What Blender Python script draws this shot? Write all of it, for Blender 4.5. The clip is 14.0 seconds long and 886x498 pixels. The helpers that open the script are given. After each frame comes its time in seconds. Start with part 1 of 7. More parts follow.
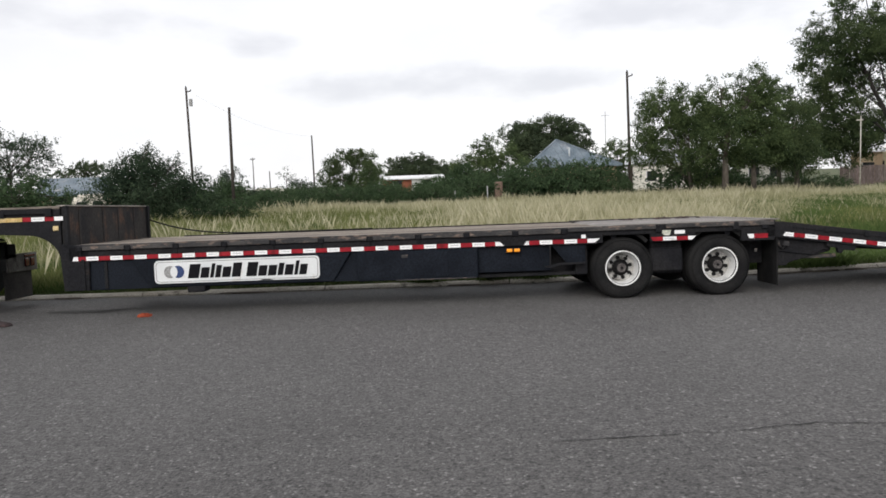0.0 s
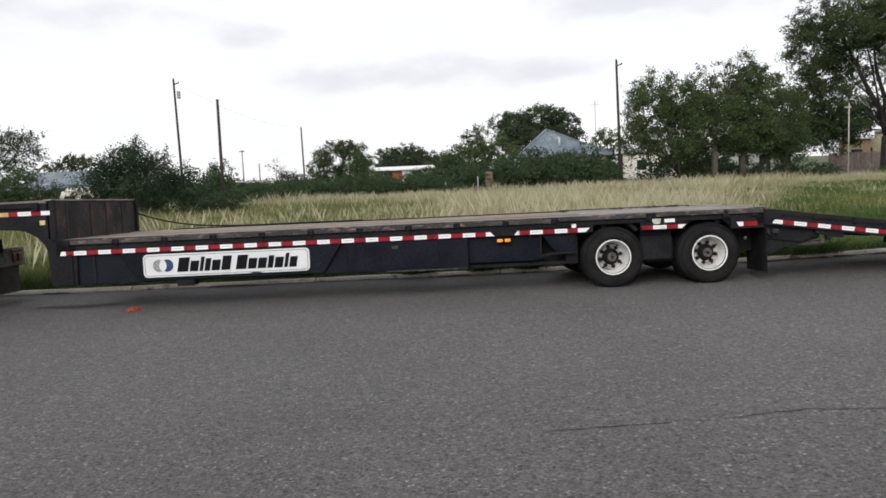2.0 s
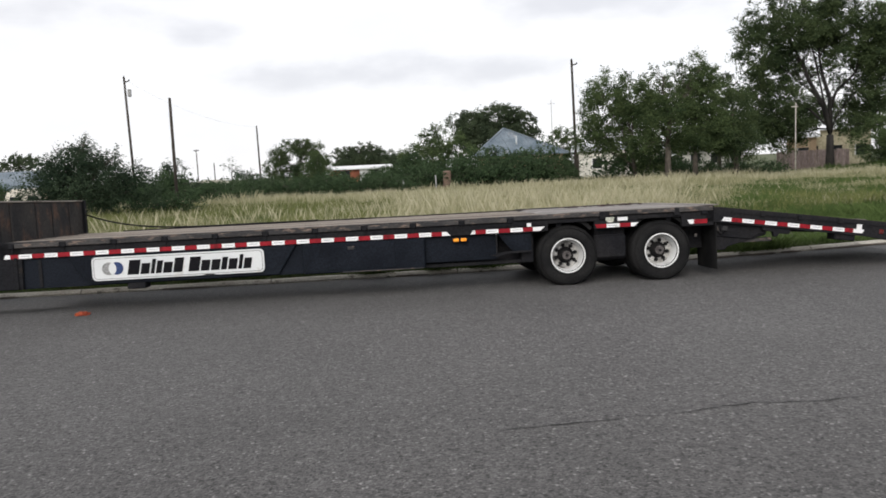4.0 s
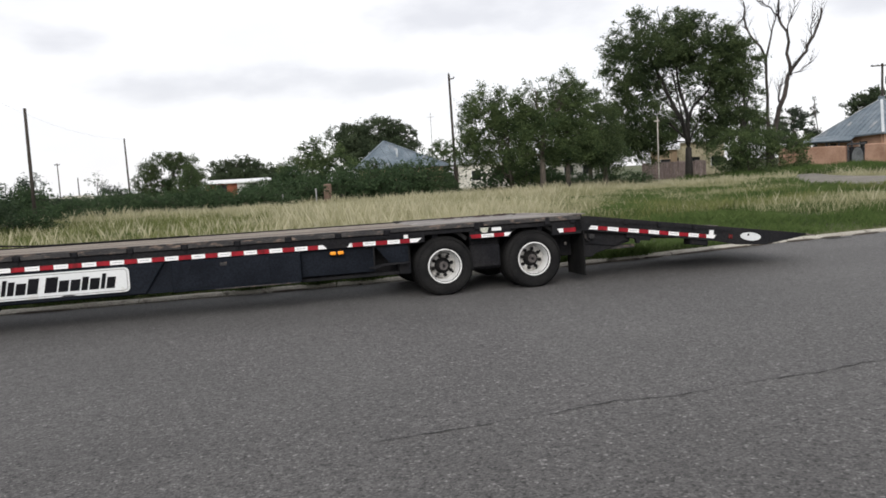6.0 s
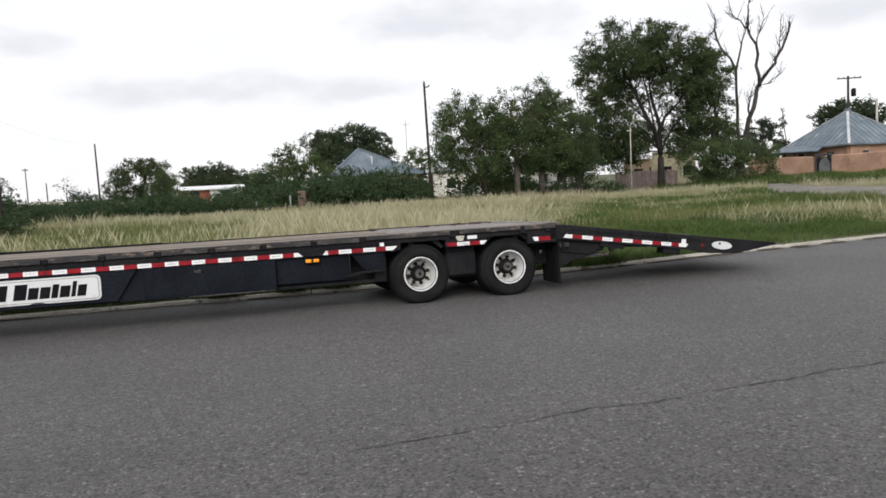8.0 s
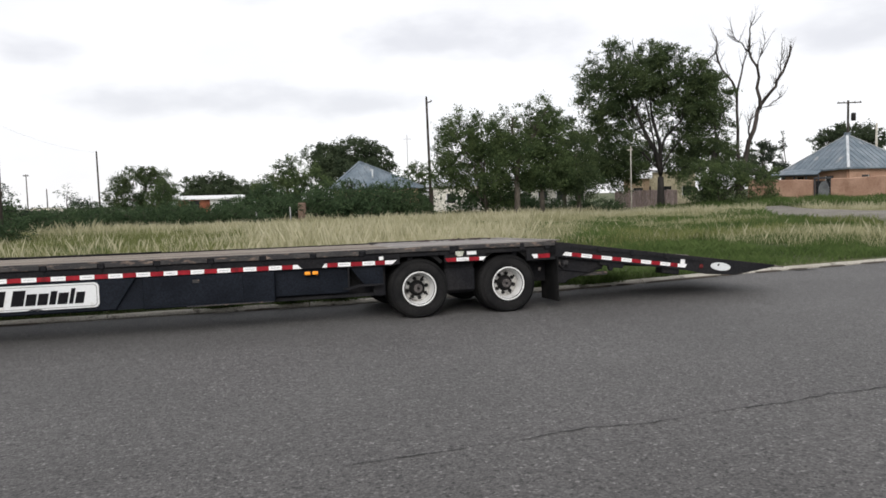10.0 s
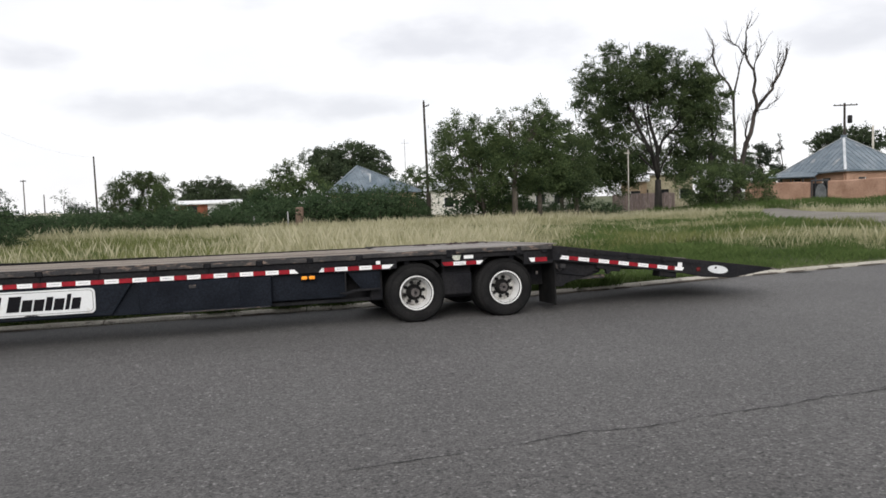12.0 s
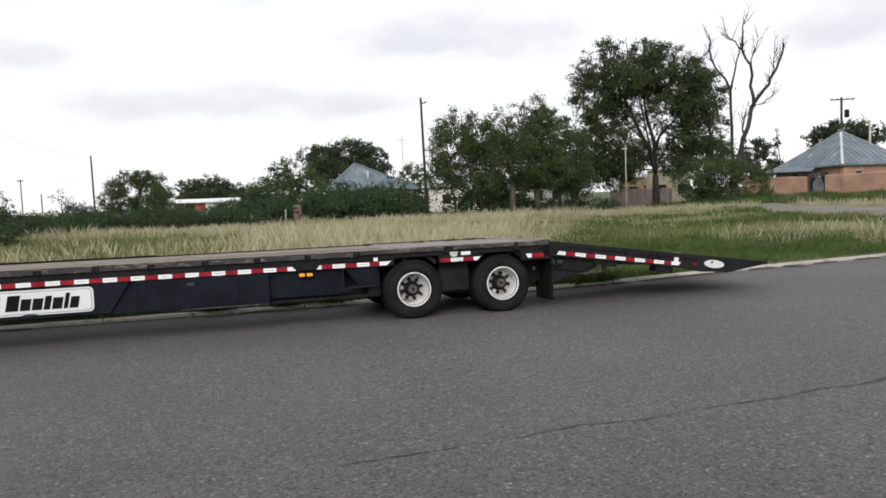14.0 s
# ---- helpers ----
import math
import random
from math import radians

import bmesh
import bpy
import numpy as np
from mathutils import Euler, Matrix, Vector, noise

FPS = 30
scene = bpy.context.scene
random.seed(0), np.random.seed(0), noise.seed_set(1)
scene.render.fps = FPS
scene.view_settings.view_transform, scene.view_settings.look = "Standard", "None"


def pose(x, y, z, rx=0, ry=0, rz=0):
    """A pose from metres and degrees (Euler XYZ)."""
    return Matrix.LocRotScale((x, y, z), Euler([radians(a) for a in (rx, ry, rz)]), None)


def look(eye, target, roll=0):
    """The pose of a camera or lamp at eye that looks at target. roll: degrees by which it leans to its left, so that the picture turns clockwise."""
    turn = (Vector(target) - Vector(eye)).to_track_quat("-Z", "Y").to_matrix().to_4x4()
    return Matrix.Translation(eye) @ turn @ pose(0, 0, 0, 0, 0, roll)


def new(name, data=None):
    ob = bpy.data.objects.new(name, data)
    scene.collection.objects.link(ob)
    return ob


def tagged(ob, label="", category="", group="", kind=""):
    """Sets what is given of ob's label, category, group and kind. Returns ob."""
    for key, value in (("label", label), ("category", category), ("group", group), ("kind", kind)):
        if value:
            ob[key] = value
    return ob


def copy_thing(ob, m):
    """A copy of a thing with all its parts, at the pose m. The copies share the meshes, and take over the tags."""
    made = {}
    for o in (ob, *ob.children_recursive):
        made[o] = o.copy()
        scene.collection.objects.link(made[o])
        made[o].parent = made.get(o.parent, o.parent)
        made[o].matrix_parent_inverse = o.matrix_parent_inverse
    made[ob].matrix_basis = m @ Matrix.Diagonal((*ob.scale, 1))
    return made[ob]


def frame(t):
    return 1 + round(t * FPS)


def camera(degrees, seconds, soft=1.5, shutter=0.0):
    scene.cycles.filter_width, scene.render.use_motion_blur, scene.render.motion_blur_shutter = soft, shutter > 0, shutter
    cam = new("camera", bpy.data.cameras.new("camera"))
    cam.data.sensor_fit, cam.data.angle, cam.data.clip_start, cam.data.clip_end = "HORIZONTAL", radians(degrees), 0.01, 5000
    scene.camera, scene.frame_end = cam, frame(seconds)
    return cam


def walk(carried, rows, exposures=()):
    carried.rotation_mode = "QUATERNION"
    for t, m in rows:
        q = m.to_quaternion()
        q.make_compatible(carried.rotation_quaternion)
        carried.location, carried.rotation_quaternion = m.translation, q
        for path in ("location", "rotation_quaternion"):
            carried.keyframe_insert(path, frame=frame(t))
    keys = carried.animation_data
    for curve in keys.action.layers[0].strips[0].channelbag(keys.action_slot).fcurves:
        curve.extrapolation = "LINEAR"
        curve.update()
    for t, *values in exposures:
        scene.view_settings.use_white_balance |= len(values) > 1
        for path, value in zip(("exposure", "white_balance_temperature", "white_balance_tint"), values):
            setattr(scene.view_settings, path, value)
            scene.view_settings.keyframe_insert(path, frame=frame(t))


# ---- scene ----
cam = camera(61.7, 14.0, soft=1.65, shutter=0.4)

# seconds, x, y, z, yaw, pitch, lean
PATH = [
    (0.0, 0.000, 0.000, 1.530, 0.33, -5.14, -2.09),
    (0.5, -0.004, -0.001, 1.531, 0.20, -5.43, -2.25),
    (1.0, -0.004, 0.003, 1.529, 0.05, -5.58, -2.14),
    (1.5, 0.011, 0.017, 1.526, -0.09, -5.71, -2.48),
    (2.0, 0.010, 0.018, 1.529, -0.32, -5.88, -2.60),
    (2.2, 0.014, 0.020, 1.531, -0.38, -5.95, -2.60),
    (4.3, 0.056, 0.013, 1.541, -4.73, -6.18, -2.95),
    (4.5, 0.066, 0.010, 1.542, -5.74, -6.19, -3.05),
    (5.0, 0.088, 0.004, 1.537, -8.93, -5.95, -2.87),
    (5.5, 0.105, -0.020, 1.542, -11.06, -5.81, -3.43),
    (6.0, 0.123, -0.013, 1.531, -12.53, -5.62, -3.21),
    (6.5, 0.117, -0.008, 1.534, -14.04, -5.54, -3.13),
    (7.0, 0.112, -0.027, 1.532, -14.34, -5.42, -3.06),
    (9.5, 0.091, -0.027, 1.549, -14.88, -4.39, -2.09),
    (10.0, 0.092, -0.032, 1.545, -14.68, -4.00, -1.60),
    (10.5, 0.092, -0.031, 1.551, -14.69, -3.74, -1.65),
    (11.0, 0.097, -0.017, 1.544, -14.75, -3.72, -1.80),
    (11.5, 0.095, -0.047, 1.545, -14.87, -3.75, -1.89),
    (12.0, 0.108, -0.026, 1.547, -14.84, -3.71, -1.83),
    (12.5, 0.108, -0.020, 1.551, -15.08, -3.90, -1.89),
    (13.0, 0.108, -0.030, 1.545, -14.74, -3.89, -2.16),
    (13.5, 0.127, 0.018, 1.543, -14.79, -3.98, -2.30),
    (14.0, 0.113, -0.063, 1.542, -14.96, -3.95, -2.21),
]
walk(cam, [(t, pose(x, y, z, 90 + pitch, 0, yaw) @ pose(0, 0, 0, 0, 0, lean))
           for t, x, y, z, yaw, pitch, lean in PATH], exposures=[(0.0, 0.0), (14.0, 0.0)])


# ---- world, sun ----
def make_world():
    world = bpy.data.worlds.new("overcast_sky")
    scene.world = world
    world.use_nodes = True
    nt = world.node_tree
    nt.nodes.clear()
    N, L = nt.nodes.new, nt.links.new

    def math_node(op, a, b=None, clamp=False):
        n = N("ShaderNodeMath")
        n.operation, n.use_clamp = op, clamp
        for i, v in enumerate((a, b)):
            if v is None:
                continue
            if isinstance(v, (int, float)):
                n.inputs[i].default_value = v
            else:
                L(v, n.inputs[i])
        return n.outputs[0]

    co = N("ShaderNodeTexCoord")
    sep = N("ShaderNodeSeparateXYZ")
    L(co.outputs["Generated"], sep.inputs[0])
    x, y, z = sep.outputs
    # bearing and height of the view line on the sky, in radians
    bearing = math_node("ARCTAN2", x, y)
    height = math_node("ARCSINE", z)
    comb = N("ShaderNodeCombineXYZ")
    L(bearing, comb.inputs[0])
    L(math_node("MULTIPLY", height, 2.4), comb.inputs[1])
    big = N("ShaderNodeTexNoise")
    big.inputs["Scale"].default_value, big.inputs["Detail"].default_value, big.inputs["Roughness"].default_value = 4.0, 6.0, 0.5
    L(comb.outputs[0], big.inputs["Vector"])
    wisps = N("ShaderNodeTexNoise")
    wisps.inputs["Scale"].default_value, wisps.inputs["Detail"].default_value = 13.0, 8.0
    L(comb.outputs[0], wisps.inputs["Vector"])
    rag = math_node("ADD", math_node("MULTIPLY", math_node("SUBTRACT", big.outputs[0], 0.5), 1.6),
                    math_node("MULTIPLY", math_node("SUBTRACT", wisps.outputs[0], 0.5), 0.9))
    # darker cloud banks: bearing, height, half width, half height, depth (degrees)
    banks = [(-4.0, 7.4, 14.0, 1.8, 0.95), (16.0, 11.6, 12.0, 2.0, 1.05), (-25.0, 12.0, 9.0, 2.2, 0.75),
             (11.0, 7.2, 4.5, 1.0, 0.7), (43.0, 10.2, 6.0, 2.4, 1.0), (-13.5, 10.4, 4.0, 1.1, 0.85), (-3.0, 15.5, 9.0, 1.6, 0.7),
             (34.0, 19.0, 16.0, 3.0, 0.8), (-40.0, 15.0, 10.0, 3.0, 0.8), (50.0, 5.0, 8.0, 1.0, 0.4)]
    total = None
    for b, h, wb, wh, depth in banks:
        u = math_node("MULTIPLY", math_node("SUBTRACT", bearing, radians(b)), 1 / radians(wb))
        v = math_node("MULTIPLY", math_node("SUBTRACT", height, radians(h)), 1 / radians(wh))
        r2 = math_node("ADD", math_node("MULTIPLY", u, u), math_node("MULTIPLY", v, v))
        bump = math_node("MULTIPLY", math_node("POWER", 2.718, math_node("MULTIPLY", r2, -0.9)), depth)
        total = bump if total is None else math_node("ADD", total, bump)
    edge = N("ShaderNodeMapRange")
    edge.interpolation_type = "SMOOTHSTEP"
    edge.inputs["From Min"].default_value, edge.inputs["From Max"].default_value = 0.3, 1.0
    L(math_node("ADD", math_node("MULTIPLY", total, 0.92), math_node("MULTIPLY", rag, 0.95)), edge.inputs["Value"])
    veil = math_node("MULTIPLY", math_node("SUBTRACT", big.outputs[0], 0.45, clamp=True), 1.4, clamp=True)
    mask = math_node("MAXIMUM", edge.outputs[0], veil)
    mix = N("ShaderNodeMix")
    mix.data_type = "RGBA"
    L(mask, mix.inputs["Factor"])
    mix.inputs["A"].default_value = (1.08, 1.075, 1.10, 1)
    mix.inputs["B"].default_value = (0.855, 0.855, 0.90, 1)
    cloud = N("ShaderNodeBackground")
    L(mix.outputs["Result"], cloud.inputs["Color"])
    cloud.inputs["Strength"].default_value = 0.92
    sky = N("ShaderNodeTexSky")
    sky.sky_type, sky.sun_disc = "NISHITA", False
    sky.sun_elevation, sky.sun_rotation = radians(29), radians(200)
    blue = N("ShaderNodeBackground")
    L(sky.outputs[0], blue.inputs["Color"])
    blue.inputs["Strength"].default_value = 0.01
    add = N("ShaderNodeAddShader")
    L(cloud.outputs[0], add.inputs[0])
    L(blue.outputs[0], add.inputs[1])
    out = N("ShaderNodeOutputWorld")
    L(add.outputs[0], out.inputs["Surface"])


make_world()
sun = new("sun", bpy.data.lights.new("sun", "SUN"))
sun.data.energy, sun.data.angle, sun.data.color = 1.5, radians(30), (1.0, 0.96, 0.9)
sun.matrix_world = look((-22, -62, 37), (0, 0, 0))


# ---- materials ----
def mat(name, a, b, rough=0.7, metal=0.0, scale=3.0, fine=60.0, bump=0.15, lo=0.4, hi=0.62, grain=0.35, stretch=(1, 1, 1),
        dist=0.01, spread=0.0, spec=0.5, c=None, clo=0.62, chi=0.7, cscale=9.0):
    """Two tones by a broad noise, a fine grain on top, a third tone in worn spots, and fine relief."""
    m = bpy.data.materials.new(name)
    m.use_nodes = True
    nt = m.node_tree
    N, L = nt.nodes.new, nt.links.new
    bsdf = nt.nodes["Principled BSDF"]
    co = N("ShaderNodeTexCoord")
    mp = N("ShaderNodeMapping")
    mp.inputs["Scale"].default_value = stretch
    L(co.outputs["Object"], mp.inputs["Vector"])
    info = N("ShaderNodeObjectInfo")
    shift = N("ShaderNodeVectorMath")
    shift.operation = "ADD"
    L(mp.outputs[0], shift.inputs[0])
    rnd = N("ShaderNodeMath")
    rnd.operation = "MULTIPLY"
    L(info.outputs["Random"], rnd.inputs[0])
    rnd.inputs[1].default_value = 37.0
    L(rnd.outputs[0], shift.inputs[1])

    def noise_at(s, detail):
        n = N("ShaderNodeTexNoise")
        n.inputs["Scale"].default_value, n.inputs["Detail"].default_value = s, detail
        L(shift.outputs[0], n.inputs["Vector"])
        return n.outputs[0]

    def ramp(v, p, q):
        r = N("ShaderNodeMapRange")
        r.inputs["From Min"].default_value, r.inputs["From Max"].default_value = p, q
        L(v, r.inputs["Value"])
        return r.outputs[0]

    def blend(fac, p, q, kind="MIX"):
        x = N("ShaderNodeMix")
        x.data_type, x.blend_type = "RGBA", kind
        if isinstance(fac, float):
            x.inputs["Factor"].default_value = fac
        else:
            L(fac, x.inputs["Factor"])
        for key, v in (("A", p), ("B", q)):
            if isinstance(v, tuple):
                x.inputs[key].default_value = (*v, 1)
            else:
                L(v, x.inputs[key])
        return x.outputs["Result"]

    col = blend(ramp(noise_at(scale, 4.0), lo, hi), a, b)
    if c:
        col = blend(ramp(noise_at(cscale, 6.0), clo, chi), col, c)
    grit = noise_at(fine, 3.0)
    g = ramp(grit, 0.3, 0.7)
    tone = N("ShaderNodeMapRange")
    tone.inputs["To Min"].default_value, tone.inputs["To Max"].default_value = 1 - grain, 1 + grain
    L(g, tone.inputs["Value"])
    val = tone.outputs[0]
    if spread:
        per = N("ShaderNodeMapRange")
        per.inputs["To Min"].default_value, per.inputs["To Max"].default_value = 1 - spread, 1 + spread
        L(info.outputs["Random"], per.inputs["Value"])
        mm = N("ShaderNodeMath")
        mm.operation = "MULTIPLY"
        L(val, mm.inputs[0])
        L(per.outputs[0], mm.inputs[1])
        val = mm.outputs[0]
    sc = N("ShaderNodeVectorMath")
    sc.operation = "SCALE"
    L(col, sc.inputs[0])
    L(val, sc.inputs["Scale"])
    L(sc.outputs[0], bsdf.inputs["Base Color"])
    rr = N("ShaderNodeMapRange")
    rr.inputs["To Min"].default_value, rr.inputs["To Max"].default_value = max(rough - 0.12, 0.05), min(rough + 0.12, 1)
    L(noise_at(scale * 2.3, 3.0), rr.inputs["Value"])
    L(rr.outputs[0], bsdf.inputs["Roughness"])
    bsdf.inputs["Metallic"].default_value = metal
    bsdf.inputs["Specular IOR Level"].default_value = spec
    if bump:
        bp = N("ShaderNodeBump")
        bp.inputs["Strength"].default_value, bp.inputs["Distance"].default_value = bump, dist
        L(grit, bp.inputs["Height"])
        L(bp.outputs[0], bsdf.inputs["Normal"])
    return m


def leaf_mat(name, a, b, through_light=0.30, rough=0.85):
    """Foliage: every leaf its own shade between two greens, partly lit from behind."""
    m = bpy.data.materials.new(name)
    m.use_nodes = True
    nt = m.node_tree
    N, L = nt.nodes.new, nt.links.new
    bsdf = nt.nodes["Principled BSDF"]
    geo = N("ShaderNodeNewGeometry")
    co = N("ShaderNodeTexCoord")
    nz = N("ShaderNodeTexNoise")
    nz.inputs["Scale"].default_value = 0.6
    L(co.outputs["Object"], nz.inputs["Vector"])
    av = N("ShaderNodeMath")
    av.operation = "MULTIPLY_ADD"
    L(geo.outputs["Random Per Island"], av.inputs[0])
    av.inputs[1].default_value = 0.7
    sh = N("ShaderNodeMath")
    sh.operation = "MULTIPLY_ADD"
    L(nz.outputs[0], sh.inputs[0])
    sh.inputs[1].default_value, sh.inputs[2].default_value = 1.6, -0.65
    L(sh.outputs[0], av.inputs[2])
    av.use_clamp = True
    mx = N("ShaderNodeMix")
    mx.data_type = "RGBA"
    L(av.outputs[0], mx.inputs["Factor"])
    mx.inputs["A"].default_value, mx.inputs["B"].default_value = (*a, 1), (*b, 1)
    L(mx.outputs["Result"], bsdf.inputs["Base Color"])
    bsdf.inputs["Roughness"].default_value = rough
    bsdf.inputs["Specular IOR Level"].default_value = 0.08
    tr = N("ShaderNodeBsdfTranslucent")
    L(mx.outputs["Result"], tr.inputs["Color"])
    sm = N("ShaderNodeMixShader")
    sm.inputs[0].default_value = through_light
    L(bsdf.outputs[0], sm.inputs[1])
    L(tr.outputs[0], sm.inputs[2])
    L(sm.outputs[0], nt.nodes["Material Output"].inputs["Surface"])
    return m


def asphalt_mat():
    """Worn asphalt: stones of many shades in a dark binder, at two sizes, with faint broad wear."""
    m = bpy.data.materials.new("asphalt")
    m.use_nodes = True
    nt = m.node_tree
    N, L = nt.nodes.new, nt.links.new
    bsdf = nt.nodes["Principled BSDF"]
    co = N("ShaderNodeTexCoord")

    def cells(scale):
        v = N("ShaderNodeTexVoronoi")
        v.inputs["Scale"].default_value = scale
        L(co.outputs["Object"], v.inputs["Vector"])
        s = N("ShaderNodeSeparateColor")
        L(v.outputs["Color"], s.inputs[0])
        return s.outputs[0], v.outputs["Distance"]

    def rng(v, a, b, c, d):
        r = N("ShaderNodeMapRange")
        for key, x in zip(("From Min", "From Max", "To Min", "To Max"), (a, b, c, d)):
            r.inputs[key].default_value = x
        L(v, r.inputs["Value"])
        return r.outputs[0]

    def mul(a, b):
        n = N("ShaderNodeMath")
        n.operation = "MULTIPLY"
        L(a, n.inputs[0])
        L(b, n.inputs[1])
        return n.outputs[0]

    small, edge = cells(88.0)
    large, _ = cells(48.0)
    speck, _ = cells(66.0)
    pit, _ = cells(57.0)
    broad = N("ShaderNodeTexNoise")
    broad.inputs["Scale"].default_value, broad.inputs["Detail"].default_value = 0.5, 3.0
    L(co.outputs["Object"], broad.inputs["Vector"])
    grit = N("ShaderNodeTexNoise")
    grit.inputs["Scale"].default_value, grit.inputs["Detail"].default_value = 16.0, 5.0
    L(co.outputs["Object"], grit.inputs["Vector"])
    tone = mul(mul(rng(small, 0, 1, 0.55, 1.45), rng(large, 0, 1, 0.80, 1.20)),
               mul(rng(grit.outputs[0], 0.3, 0.7, 0.86, 1.14), rng(broad.outputs[0], 0.3, 0.7, 0.90, 1.10)))
    tone = mul(mul(tone, rng(speck, 0.94, 0.97, 1.0, 2.0)), rng(pit, 0.05, 0.09, 0.45, 1.0))
    sc = N("ShaderNodeVectorMath")
    sc.operation = "SCALE"
    sc.inputs[0].default_value = (0.0765, 0.0740, 0.0736)
    L(tone, sc.inputs["Scale"])
    L(sc.outputs[0], bsdf.inputs["Base Color"])
    bsdf.inputs["Roughness"].default_value = 0.66
    bsdf.inputs["Diffuse Roughness"].default_value = 1.0
    bsdf.inputs["Specular IOR Level"].default_value = 0.28
    bp = N("ShaderNodeBump")
    bp.inputs["Strength"].default_value, bp.inputs["Distance"].default_value = 0.5, 0.005
    L(edge, bp.inputs["Height"])
    bp.invert = True
    L(bp.outputs[0], bsdf.inputs["Normal"])
    return m


ASPHALT = asphalt_mat()
TAR = mat("tar", (0.012, 0.012, 0.012), (0.022, 0.022, 0.022), 0.9, 0, 20, 80, 0.3)
DIRT = mat("damp_dirt", (0.045, 0.036, 0.028), (0.08, 0.065, 0.05), 0.95, 0, 6, 50, 0.4)
OIL = mat("oil", (0.05, 0.05, 0.05), (0.062, 0.06, 0.06), 0.8, 0, 3, 90, 0.4)
CONCRETE = mat("concrete", (0.33, 0.305, 0.26), (0.44, 0.415, 0.365), 0.9, 0, 1.4, 45, 0.4, c=(0.13, 0.12, 0.1), clo=0.6, chi=0.7, cscale=5)
SOIL = mat("soil", (0.05, 0.07, 0.024), (0.10, 0.105, 0.045), 0.95, 0, 0.5, 25, 0.8, grain=0.5, dist=0.03)
GRAVEL = mat("gravel", (0.15, 0.137, 0.116), (0.20, 0.183, 0.156), 0.95, 0, 0.6, 20, 0.5)
BLACK = mat("black_paint", (0.0074, 0.0096, 0.0145), (0.0115, 0.0145, 0.021), 0.5, 0, 2.5, 50, 0.1, c=(0.022, 0.021, 0.023), clo=0.68, chi=0.82, cscale=6, spec=0.08)
FRAME = mat("frame_steel", (0.011, 0.0112, 0.0138), (0.0185, 0.018, 0.0195), 0.8, 0, 3, 40, 0.2, c=(0.036, 0.028, 0.022), clo=0.66, chi=0.8, cscale=5, spec=0.18)
RAIL = mat("worn_rail", (0.022, 0.021, 0.023), (0.058, 0.053, 0.051), 0.65, 0.1, 3, 40, 0.25, c=(0.17, 0.125, 0.10), clo=0.54, chi=0.66, cscale=11, stretch=(0.8, 1, 2.0))
RUSTY = mat("rusty_plate", (0.016, 0.016, 0.018), (0.034, 0.031, 0.03), 0.75, 0, 2, 40, 0.25, c=(0.085, 0.048, 0.035), clo=0.54, chi=0.70, spec=0.2,
            cscale=5.5, stretch=(1, 1, 0.6))
PLANK = mat("weathered_plank", (0.17, 0.14, 0.115), (0.27, 0.235, 0.2), 0.9, 0, 2.5, 30, 0.5, stretch=(0.12, 1.6, 1.6), spread=0.22, grain=0.3)
STEELDECK = mat("worn_steel", (0.15, 0.13, 0.115), (0.27, 0.245, 0.22), 0.55, 0.35, 2.5, 40, 0.2, stretch=(0.4, 1, 1))
RAMPWOOD = mat("ramp_board", (0.17, 0.16, 0.15), (0.28, 0.262, 0.245), 0.85, 0, 2.5, 30, 0.4, stretch=(0.15, 1.5, 1.5), spread=0.12)
RAMPBARE = mat("bare_board", (0.3, 0.285, 0.27), (0.46, 0.44, 0.42), 0.75, 0, 2.5, 30, 0.4, stretch=(0.15, 1.5, 1.5))
TREAD = mat("rusty_tread", (0.055, 0.035, 0.034), (0.095, 0.06, 0.055), 0.85, 0.1, 3, 40, 0.4, c=(0.03, 0.025, 0.026))
RUBBER = mat("rubber", (0.012, 0.012, 0.0128), (0.020, 0.0196, 0.0198), 0.9, 0, 4, 70, 0.2, c=(0.03, 0.029, 0.027), clo=0.64, chi=0.82, spec=0.15)
RIMPAINT = mat("rim_paint", (0.78, 0.78, 0.77), (0.87, 0.87, 0.86), 0.45, 0, 5, 60, 0.05, c=(0.25, 0.24, 0.22), clo=0.63, chi=0.75, cscale=8, grain=0.08)
DISC = mat("dirty_disc", (0.44, 0.43, 0.41), (0.62, 0.61, 0.59), 0.6, 0, 6, 60, 0.1, c=(0.1, 0.09, 0.08), clo=0.55, chi=0.7, cscale=7)
GREASE = mat("greasy_hub", (0.008, 0.008, 0.009), (0.016, 0.015, 0.015), 0.6, 0.0, 12, 90, 0.2, spec=0.2)
HUBCAP = mat("hub_cap", (0.08, 0.07, 0.07), (0.16, 0.145, 0.14), 0.5, 0.5, 20, 90, 0.1)
TAPE_W = mat("white_tape", (0.88, 0.88, 0.89), (0.93, 0.93, 0.93), 0.4, 0, 8, 80, 0.02, grain=0.05, c=(0.45, 0.44, 0.42), clo=0.66, chi=0.75)
TAPE_R = mat("red_tape", (0.25, 0.008, 0.017), (0.34, 0.012, 0.023), 0.5, 0, 8, 80, 0.02, grain=0.15, c=(0.14, 0.008, 0.012), clo=0.6, chi=0.72, spec=0.2)
PRINT = mat("faded_print", (0.46, 0.47, 0.49), (0.6, 0.6, 0.61), 0.5, 0, 20, 90, 0.0)
TAPE_Y = mat("faded_tape", (0.55, 0.36, 0.1), (0.65, 0.5, 0.25), 0.5, 0, 6, 60, 0.02)
